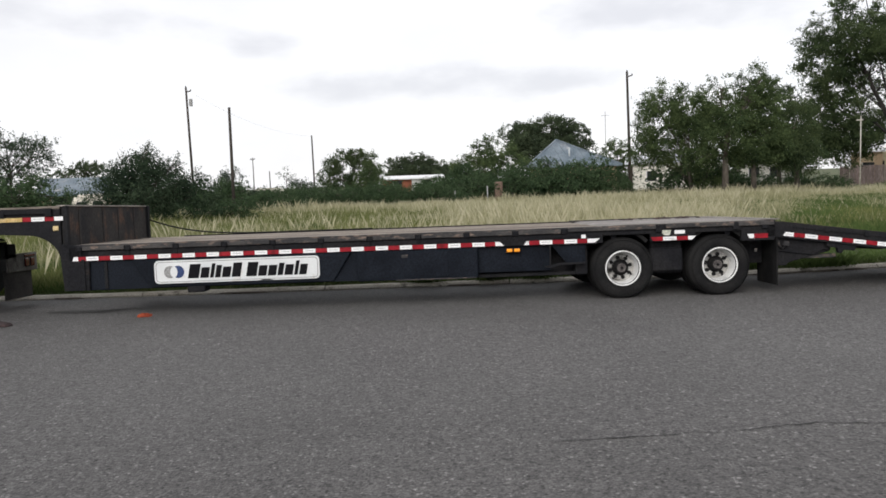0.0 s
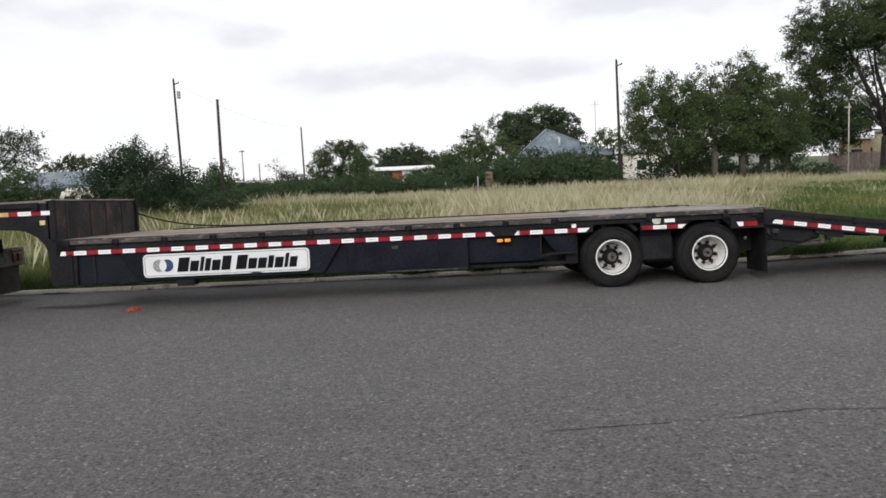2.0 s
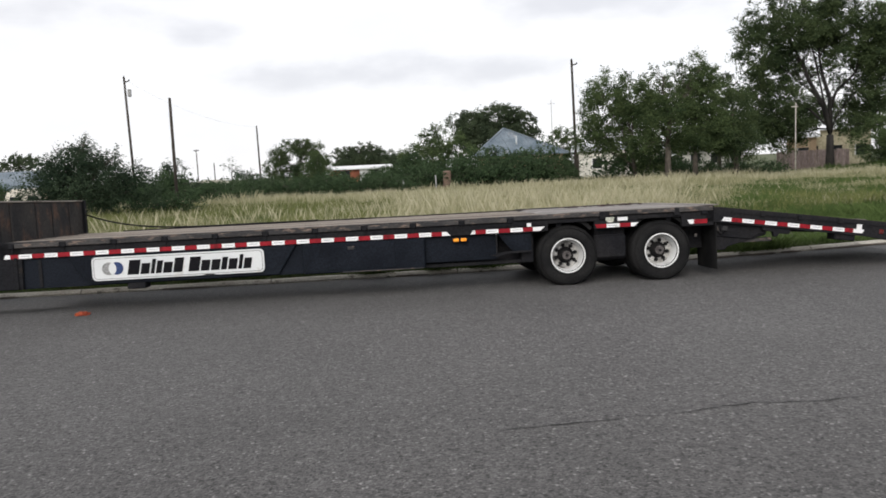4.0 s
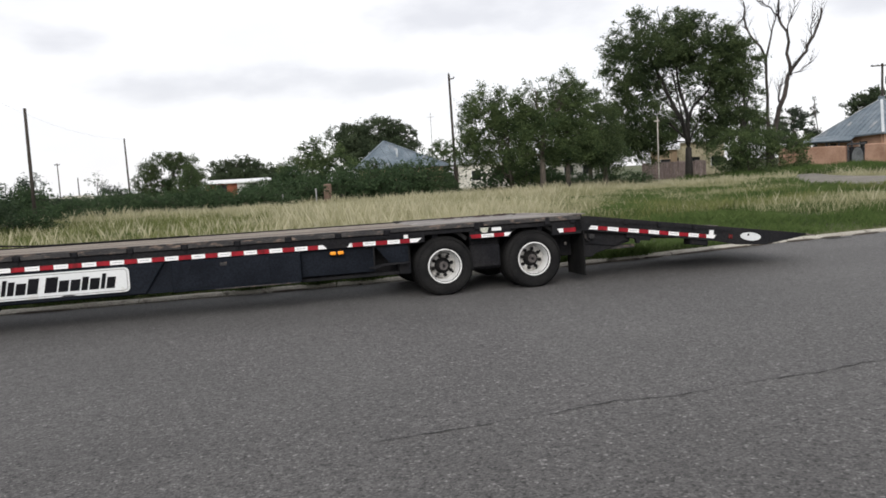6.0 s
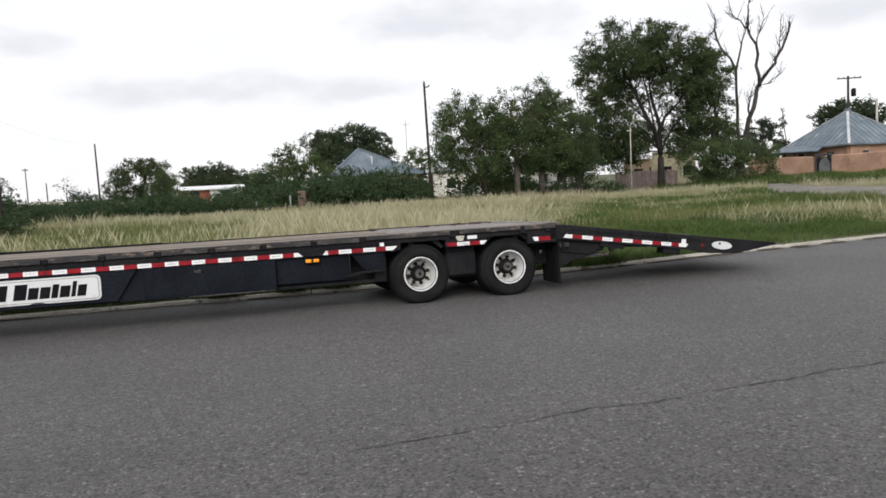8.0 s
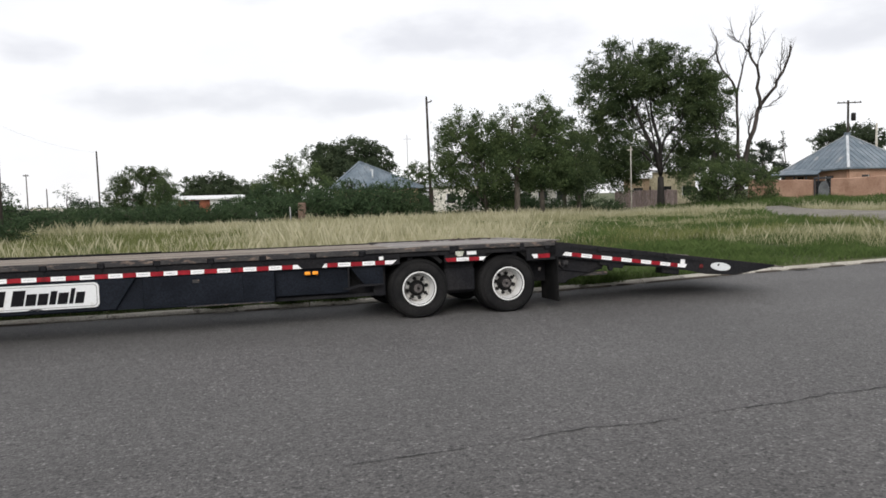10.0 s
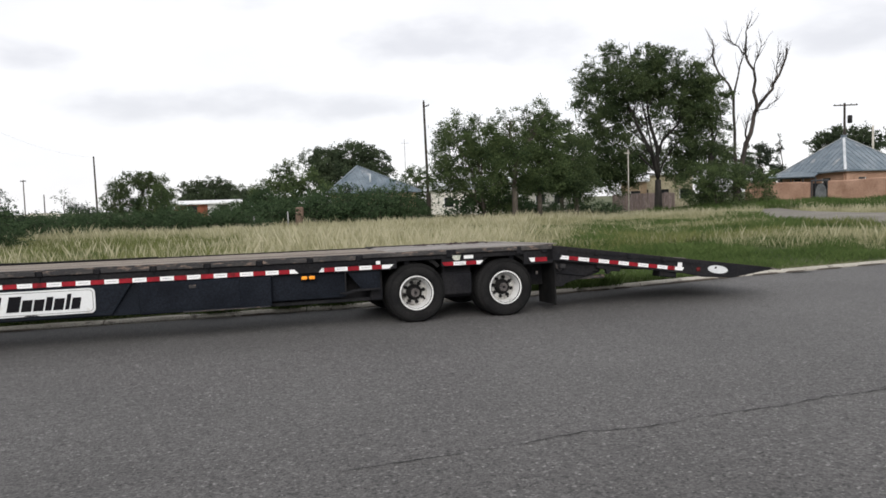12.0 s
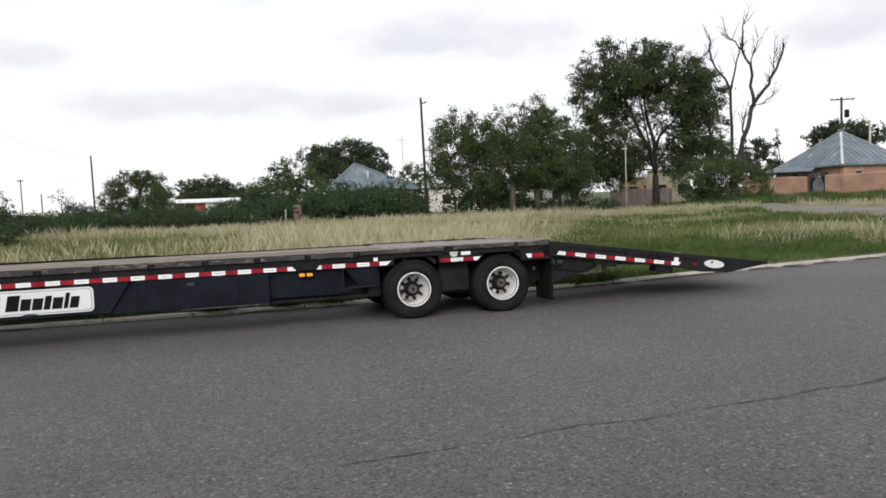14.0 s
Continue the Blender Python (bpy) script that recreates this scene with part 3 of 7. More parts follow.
def build_deck():
    # plank floor
    n = 10
    w = (WIDTH - 0.16) / n
    for i in range(n):
        y = 0.08 + i * w
        b = box(-4.78, 1.96, y + 0.004, y + w - 0.004, 0.862, 0.902 + 0.004 * math.sin(i * 2.3), 0.003)
        part("deck_plank", b, PLANK, trailer)
    # steel deck over the axles, slightly higher, with its sloping front lip
    b = prism([(1.96, 0.885), (2.12, 0.916), (4.1, 0.916), (4.1, 0.87), (1.96, 0.87)], 0.05, WIDTH - 0.05, 0.003)
    part("rear_deck_plate", b, STEELDECK, trailer, "worn grey steel deck plate over the wheels")
    for y in (0.0, WIDTH - 0.08):
        part("edge_beam", box(-4.78, 1.96, y, y + 0.08, 0.70, 0.885, 0.004), FRAME, trailer)
        part("edge_beam", box(1.96, 4.12, y, y + 0.06, 0.79, 0.908, 0.004), FRAME, trailer)
        # low timber strip on the edge of the floor
    part("edge_strip", box(-4.7, 1.9, 0.012, 0.074, 0.886, 0.906, 0.004), RAIL, trailer, "worn steel edge strip")
    # far strip takes the dark frame tone for the far beam's shadow line
    part("edge_strip", box(-4.2, 1.958, WIDTH - 0.07, WIDTH - 0.01, 0.886, 0.922, 0.004), FRAME, trailer, "worn steel edge strip")
    part("edge_strip", box(1.962, 4.0, WIDTH - 0.045, WIDTH - 0.005, 0.908, 0.934, 0.004), RAIL, trailer, "worn steel edge strip")
    # rub rail between stake pockets
    for a, c in zip(POCKETS, POCKETS[1:]):
        part("rub_rail", box(a + 0.05, c - 0.03, -0.035, -0.018, 0.835, 0.888, 0.006), RAIL, trailer)
    for a in POCKETS:
        part("stake_pocket", box(a - 0.022, a + 0.042, -0.03, 0.0, 0.825, 0.882, 0.005), FRAME, trailer)
        part("pocket_stay", box(a + 0.0, a + 0.02, -0.012, 0.0, 0.757, 0.825, 0.003), FRAME, trailer)
    part("rub_rail", box(1.52, 2.62, -0.035, -0.018, 0.85, 0.905, 0.006), RAIL, trailer)
    part("rub_rail", box(2.75, 3.6, -0.035, -0.018, 0.855, 0.905, 0.006), RAIL, trailer)
    part("rub_rail", box(3.65, 4.1, -0.035, -0.018, 0.85, 0.905, 0.006), RAIL, trailer)
    for x in (2.65, 3.62, 3.98):
        part("stake_pocket", box(x - 0.03, x + 0.05, -0.034, 0.0, 0.81, 0.9, 0.005), FRAME, trailer)
    # frame below
    for y in (0.62, 1.85):
        part("main_beam", box(-4.8, 1.35, y, y + 0.14, 0.36, 0.85, 0.006), FRAME, trailer)
        part("main_beam", box(1.35, 4.15, y, y + 0.14, 0.52, 0.85, 0.006), FRAME, trailer)
    for k in range(12):
        x = -4.4 + 0.72 * k
        part("cross_member", box(x, x + 0.07, 0.08, WIDTH - 0.08, 0.74, 0.855), FRAME, trailer)
    part("skirt", box(-4.57, 0.38, 0.035, 0.055, 0.325, 0.70, 0.004), BLACK, trailer, "black steel side skirt")
    part("skirt", box(0.382, 1.30, 0.065, 0.085, 0.37, 0.70, 0.004), BLACK, trailer)
    # toolbox set in the skirt
    tool = part("toolbox", box(-1.14, 0.38, -0.012, 0.034, 0.318, 0.692, 0.01), BLACK, trailer, "flush black toolbox in the side skirt")
    part("door", box(-1.11, 0.0, -0.02, -0.0125, 0.35, 0.68, 0.003), BLACK, tool)
    part("lip", box(-0.66, 0.36, -0.032, -0.013, 0.314, 0.327, 0.002), RAIL, tool, "scratched bare steel lip")
    part("latch", box(-0.58, -0.5, -0.03, -0.0205, 0.6, 0.64, 0.004), RAIL, tool)
    # plate behind the sign
    part("sign_plate", prism([(-3.98, 0.695), (-1.22, 0.695), (-1.45, 0.34), (-3.76, 0.34)], -0.004, 0.034, 0.004), BLACK, trailer)
    part("step_bracket", box(-3.3, -3.08, 0.0, 0.2, 0.26, 0.34, 0.01), FRAME, trailer)
    # stay and gusset before the wheels
    part("stay", box(1.287, 1.303, 0.0, 0.03, 0.42, 0.70), FRAME, trailer)
    part("gusset", prism([(1.22, 0.425), (1.42, 0.465), (1.74, 0.465), (1.74, 0.445), (1.42, 0.44), (1.30, 0.40)], -0.005, 0.03), FRAME, trailer)
    part("gusset_plate", prism([(1.31, 0.70), (1.74, 0.70), (1.74, 0.46), (1.5, 0.46)], 0.04, 0.05), BLACK, trailer)
    part("hanger", box(1.62, 1.78, 0.1, 0.25, 0.3, 0.7, 0.01), FRAME, trailer)
    part("lower_rail", box(0.38, 1.62, 0.12, 0.16, 0.30, 0.345, 0.005), FRAME, trailer)


def build_neck():
    # front legs and the step up to the neck
    part("step_leg", prism([(-4.9, 0.93), (-4.52, 0.88), (-4.54, 0.325), (-4.86, 0.325)], 0.0, 0.05, 0.006), FRAME, trailer)
    part("step_leg", prism([(-4.9, 0.93), (-4.52, 0.88), (-4.54, 0.325), (-4.86, 0.325)], WIDTH - 0.05, WIDTH, 0.006), FRAME, trailer)
    part("leg_rib", box(-4.62, -4.58, -0.015, 0.0, 0.33, 0.72, 0.004), FRAME, trailer)
    part("leg_rib", box(-4.35, -4.31, 0.02, 0.034, 0.34, 0.68, 0.004), FRAME, trailer)
    riser = part("riser", box(-4.86, -4.80, 0.03, WIDTH, 0.88, 1.40, 0.004), RUSTY, trailer, "rust-streaked black steel riser of the deck step")
    # the paler steel tone puts the edge highlight into the capping
    part("riser_cap", box(-4.9, -4.785, 0.0, WIDTH, 1.40, 1.42, 0.004), STEELDECK, riser, "steel capping, paled for the highlight along its edge")
    for y in (0.35, 1.02, 1.5, 2.05):
        part("riser_rib", box(-4.80, -4.794, y, y + 0.05, 0.905, 1.398, 0.004), RUSTY, riser)
    part("corner_post", box(-4.83, -4.77, 0.0, 0.06, 0.88, 1.41, 0.004), FRAME, riser)
    part("corner_post", box(-4.83, -4.76, WIDTH - 0.06, WIDTH + 0.01, 0.88, 1.42, 0.004), FRAME, riser)
    # neck with its curved underside
    pts = [(-8.2, 1.37), (-4.86, 1.37), (-4.86, 0.70)]
    for i in range(9):
        a = radians(90 * i / 8)
        pts.append((-4.88 - 0.42 * (1 - math.cos(a)), 0.70 + 0.35 * math.sin(a)))
    pts += [(-6.0, 1.09), (-8.2, 1.11)]
    for y in (0.0, WIDTH - 0.05):
        part("neck_beam", prism(pts, y, y + 0.05, 0.005), FRAME, trailer, "black gooseneck side beam")
    part("neck_deck", box(-8.2, -4.86, 0.0, WIDTH, 1.372, 1.408, 0.004), PLANK, trailer)
    part("neck_rail", box(-8.2, -4.95, -0.03, -0.002, 1.315, 1.385, 0.006), FRAME, trailer)
    for x in (-7.4, -6.8, -6.2, -5.6, -5.0):
        part("stake_pocket", box(x - 0.03, x + 0.05, -0.036, 0.0, 1.28, 1.38, 0.005), FRAME, trailer)
    for y in (0.6, 1.85):
        part("neck_spine", box(-8.0, -4.86, y, y + 0.14, 1.13, 1.37, 0.005), FRAME, trailer)
    part("king_plate", box(-8.0, -6.9, 0.6, 2.0, 1.11, 1.13), FRAME, trailer)
    blocks = [("w", -4.93, -4.82, 0, 0), ("r", -5.05, -4.935, 0, 0), ("w", -5.22, -5.055, 0, 0), ("r", -5.33, -5.225, 0, 0),
              ("y", -5.75, -5.335, 0, 0), ("r", -5.9, -5.755, 0, 0), ("w", -6.06, -5.905, 0, 0)]
    tape_run(trailer, blocks, -0.003, 1.225, 1.277)
    part("side_marker", box(-4.95, -4.88, -0.02, 0.0, 1.10, 1.16, 0.006), TAPE_Y, trailer, "small faded side marker")


def build_tape():
    blocks = [("w", -4.735, -4.66, 0.02, 0), ("r", -4.66, -4.56, 0, 0)]
    for n in range(17):
        a = -4.559 + 0.3048 * n
        blocks.append(("w", a, a + 0.156, 0, 0))
        blocks.append(("r", a + 0.156, a + 0.3048, 0, 0))
    blocks[-1] = ("r", 0.474, 0.607, 0, 0)
    blocks.append(("w", 0.607, 0.715, 0, 0.05))
    blocks += [("w", 0.965, 1.03, 0.04, 0), ("r", 1.03, 1.165, 0, 0), ("w", 1.165, 1.325, 0, 0), ("r", 1.325, 1.475, 0, 0),
               ("w", 1.475, 1.635, 0, 0), ("r", 1.635, 1.765, 0, 0), ("w", 1.765, 1.86, 0, -0.06)]
    tape_run(trailer, blocks, -0.002, 0.706, 0.757)
    part("tape_backing", box(1.2, 1.9, 0.0, 0.06, 0.69, 0.79, 0.004), FRAME, trailer)
    part("wheel_tie", box(2.56, 3.12, 0.0, 0.06, 0.69, 0.80, 0.004), FRAME, trailer)
    tape_run(trailer, [("r", 2.59, 2.715, -0.03, 0), ("w", 2.715, 2.885, 0, 0), ("r", 2.885, 3.03, 0, 0), ("w", 3.03, 3.08, 0, -0.05)],
             -0.002, 0.70, 0.748)
    part("rear_corner", box(3.7, 4.12, 0.0, 0.06, 0.66, 0.80, 0.004), FRAME, trailer)
    tape_run(trailer, [("w", 3.80, 3.855, -0.03, 0), ("r", 3.855, 4.03, 0, 0)], -0.002, 0.69, 0.745)
    part("placard", box(1.69, 1.745, -0.008, -0.001, 0.765, 0.81), TAPE_W, trailer, "small white sticker")
    part("placard", prism([(2.68, 0.83), (2.82, 0.83), (2.80, 0.765), (2.73, 0.765)], -0.006, 0.0), PLACARD, trailer, "faded greenish sticker")
    part("placard", box(2.86, 2.99, -0.006, 0.0, 0.78, 0.825), TAPE_W, trailer, "small white sticker")
    marker = part("marker_light", box(0.735, 0.92, -0.012, 0.034, 0.62, 0.672, 0.006), FRAME, trailer, "pair of amber side marker lights")
    for x in (0.745, 0.84):
        b = box(x, x + 0.072, -0.032, -0.011, 0.626, 0.666, 0.008)
        part("lens", b, AMBER, marker, "amber plastic lens")


def rounded(x0, x1, z0, z1, r, n=5):
    pts = []
    for cx, cz, a0 in ((x1 - r, z1 - r, 0), (x0 + r, z1 - r, 90), (x0 + r, z0 + r, 180), (x1 - r, z0 + r, 270)):
        for i in range(n + 1):
            a = radians(a0 + 90 * i / n)
            pts.append((cx + r * math.cos(a), cz + r * math.sin(a)))
    return pts


def build_sign():
    """Sign panel: white, with a disc emblem and slanted dark lettering shown as plain bars."""
    sign = part("sign", prism(rounded(-3.70, -1.615, 0.382, 0.672, 0.055), -0.022, -0.005, 0.002), SIGN_W, trailer,
                "white rental sign with rounded corners, scuffed along its lower edge")
    # thin inner border
    outer, inner = rounded(-3.68, -1.635, 0.398, 0.656, 0.045), rounded(-3.672, -1.643, 0.406, 0.648, 0.04)
    b = bmesh.new()
    o = [b.verts.new((x, -0.0235, z)) for x, z in outer]
    i = [b.verts.new((x, -0.0235, z)) for x, z in inner]
    for k in range(len(o)):
        b.faces.new((o[k], i[k], i[(k + 1) % len(o)], o[(k + 1) % len(o)]))
    part("border_line", b, SIGN_G, sign)

    def disc(name, cx, cz, rx, rz, y, material, a0=0, a1=360):
        n = 28
        pts = [(cx + rx * math.cos(radians(a0 + (a1 - a0) * t / n)), cz + rz * math.sin(radians(a0 + (a1 - a0) * t / n))) for t in range(n)]
        part(name, prism(pts, y, y + 0.002), material, sign)

    disc("emblem_disc", -3.50, 0.527, 0.078, 0.078, -0.0245, SIGN_G)
    disc("emblem_disc", -3.40, 0.527, 0.078, 0.078, -0.0262, SIGN_B)
    disc("emblem_oval", -3.452, 0.527, 0.045, 0.07, -0.028, SIGN_W)
    # plain slanted bars stand for the lettering
    small, tall = 0.132, 0.178
    z0, slant = 0.440, 0.2
    x = -3.28
    for word in (((0.11, tall), (0.085, small), (0.036, tall), (0.055, 0.155), (0.085, small), (0.09, tall)),
                 ((0.105, tall), (0.085, small), (0.085, small), (0.055, 0.155), (0.085, small), (0.036, tall), (0.075, small))):
        for w, h in word:
            w *= 1.24
            b = prism([(x, z0), (x + w, z0), (x + w + slant * h, z0 + h), (x + slant * h, z0 + h)], -0.025, -0.0225)
            part("lettering_bar", b, SIGN_K, sign)
            x += w + 0.018
        x += 0.055
    part("scuff", prism([(-2.38, 0.384), (-2.2, 0.384), (-2.24, 0.395), (-2.33, 0.398)], -0.0245, -0.0225), FRAME, sign, "dark scuff on the edge")


def build_wheel(x, y, flip):
    """Dual wheel: tyre, dished rim, hub, nuts. The outer face looks to -y."""
    R, wd = 0.394, 0.235
    wheel = new("wheel")
    wheel.parent = trailer
    wheel.matrix_basis = pose(x, y, 0.365, 0, 0, 180 if flip else 0)
    prof = [(0.22, 0.03), (0.228, 0.008), (0.28, 0.0), (0.34, 0.006), (0.367, 0.02), (0.383, 0.045), (R, 0.06)]
    groove = []
    for k in range(4):
        a = 0.075 + 0.03 * k
        groove += [(R, a), (R - 0.012, a + 0.002), (R - 0.012, a + 0.009), (R, a + 0.011)]
    prof += groove + [(R, wd - 0.06), (0.383, wd - 0.045), (0.34, wd - 0.006), (0.30, wd), (0.22, wd - 0.03)]
    tyre = part("tyre", lathe(prof, 48), RUBBER, wheel, "black rubber tyre")
    for r in (0.25, 0.355):
        b = lathe([(r - 0.003, 0.006), (r, -0.003), (r + 0.003, 0.006)], 48)
        part("sidewall_ring", b, RUBBER, tyre)
    part("inner_tyre", lathe([(0.25, 0.29), (0.345, 0.27), (0.383, 0.30), (R, 0.33), (R, 0.45), (0.383, 0.48), (0.345, 0.51), (0.25, 0.5)], 40), RUBBER, wheel)
    rim = part("rim", lathe([(0.224, 0.03), (0.226, 0.004), (0.217, -0.002), (0.208, 0.004), (0.2, 0.03), (0.195, 0.075), (0.188, 0.125), (0.182, 0.175), (0.178, 0.225), (0.22, 0.225), (0.22, 0.1)], 48),
               RIMPAINT, wheel, "white painted dished steel rim")
    part("bead_line", lathe([(0.205, 0.006), (0.2045, 0.004), (0.2005, 0.022), (0.2015, 0.026)], 48), GREASE, rim)
    part("wheel_disc", lathe([(0.185, 0.195), (0.165, 0.192), (0.152, 0.182), (0.10, 0.182), (0.095, 0.195), (0.0, 0.195)], 40), DISC, wheel, "dirty grey-white wheel disc")
    part("hub", lathe([(0.106, 0.195), (0.106, 0.168), (0.098, 0.16), (0.075, 0.155), (0.073, 0.105), (0.066, 0.095), (0.042, 0.093), (0.0, 0.093)], 32), GREASE, wheel, "greasy black hub")
    part("hub_cap", lathe([(0.058, 0.1), (0.058, 0.083), (0.051, 0.076), (0.036, 0.075), (0.034, 0.082), (0.0, 0.082)], 24), HUBCAP, wheel, "dull metal hub cap")
    part("hub_plug", lathe([(0.02, 0.083), (0.02, 0.07), (0.0, 0.068)], 6), GREASE, wheel)
    nut = None
    for k in range(8):
        a = 2 * math.pi * (k + 0.3) / 8
        m = pose(0.13 * math.cos(a), 0, 0.13 * math.sin(a))
        if nut is None:
            nut = part("wheel_nut", lathe([(0.026, 0.183), (0.026, 0.155), (0.018, 0.146), (0.0, 0.146)], 6), GREASE, wheel, m=m)
        else:
            again(nut, m)
    hole = None
    for k in range(4):
        a = 2 * math.pi * (k + 0.5) / 4 + 0.2
        m = pose(0.167 * math.cos(a), 0, 0.167 * math.sin(a))
        if hole is None:
            hole = part("hand_hole", lathe([(0.015, 0.196), (0.015, 0.186), (0.0, 0.186)], 10), GREASE, wheel, m=m)
        else:
            again(hole, m)
    return wheel


def build_running_gear():
    near = build_wheel(2.215, 0.03, False)
    for x, y, flip in ((3.44, 0.03, False), (2.215, WIDTH - 0.03, True), (3.44, WIDTH - 0.03, True)):
        m = pose(x, y, 0.365, 0, 25 if not flip else 0, 180 if flip else 0)
        copy_thing(near, m)
    for x in (2.185, 3.408):
        b = bmesh.new()
        tube(b, [(x, 0.2, 0.386), (x, WIDTH - 0.2, 0.386)], [0.065, 0.065], 12)
        part("axle", b, FRAME, trailer)
        for y0 in (0.0, WIDTH - 0.62):
            # wheel arch
            n, r0, r1 = 20, 0.43, 0.475
            outer = [(x + r1 * math.cos(radians(42 + 96 * i / n)), 0.386 + r1 * 1.02 * math.sin(radians(42 + 96 * i / n))) for i in range(n + 1)]
            inner = [(x + r0 * math.cos(radians(42 + 96 * i / n)), 0.386 + r0 * 1.02 * math.sin(radians(42 + 96 * i / n))) for i in range(n + 1)]
            b = bmesh.new()
            rows = []
            for (ox, oz), (ix, iz) in zip(outer, inner):
                rows.append([b.verts.new(p) for p in ((ox, y0 + 0.04, oz), (ox, y0 + 0.58, oz), (ix, y0 + 0.58, iz), (ix, y0 + 0.04, iz))])
            for p, q in zip(rows, rows[1:]):
                for k in range(4):
                    b.faces.new((p[k], p[(k + 1) % 4], q[(k + 1) % 4], q[k]))
            b.faces.new(rows[0])
            b.faces.new(rows[-1][::-1])
            bmesh.ops.recalc_face_normals(b, faces=b.faces[:])
            part("mudguard", b, RUBBER, trailer, "black curved mudguard")
    for y in (0.66, 1.87):
        part("hanger", box(2.6, 3.0, y - 0.5 if y < 1 else y, y + 0.1 if y < 1 else y + 0.5, 0.27, 0.72, 0.02), FRAME, trailer)
        for x in (2.185, 3.408):
            part("spring", box(x - 0.5, x + 0.5, y - 0.02, y + 0.06, 0.46, 0.55, 0.015), FRAME, trailer)
    part("hanger", box(2.58, 2.99, 0.09, 0.2, 0.30, 0.6, 0.02), FRAME, trailer)
    for y0, y1 in ((0.0, 0.6), (WIDTH - 0.6, WIDTH)):
        b = box(4.14, 4.155, y0, y1, 0.085, 0.885, 0.003)
        part("mud_flap", b, RUBBER, trailer, "black rubber mud flap")
    part("rear_beam", box(4.02, 4.13, 0.0, WIDTH, 0.70, 0.912, 0.006), FRAME, trailer)
    part("hinge_plate", box(4.0, 4.2, 0.03, WIDTH - 0.03, 0.912, 0.926, 0.003), STEELDECK, trailer, "worn bright steel hinge plate")
    # plates added to keep the gap between rear wheel and mud flap dark
    part("tail_plate", box(3.72, 4.13, 0.42, 0.46, 0.34, 0.86, 0.006), FRAME, trailer)
    part("tail_plate", box(3.72, 4.13, WIDTH - 0.46, WIDTH - 0.42, 0.34, 0.86, 0.006), FRAME, trailer)
    # panel added behind the gusset so that gap stays dark
    part("inner_panel", box(0.38, 1.75, 0.3, 0.33, 0.31, 0.8, 0.006), FRAME, trailer)
    for y in (0.10, WIDTH - 0.22):
        part("hinge_arm", prism([(4.16, 0.70), (4.62, 0.66), (4.88, 0.58), (4.86, 0.49), (4.62, 0.43), (4.34, 0.36), (4.30, 0.32), (4.2, 0.32), (4.16, 0.38)], y, y + 0.12, 0.008), FRAME, trailer)
        part("hinge_link", box(4.45, 4.95, y + 0.03, y + 0.09, 0.40, 0.45, 0.006), RAIL, trailer)
    part("tow_eye", box(3.86, 3.89, -0.01, 0.0, 0.52, 0.56), RAIL, trailer)


RAMP_ANGLE = -8.0


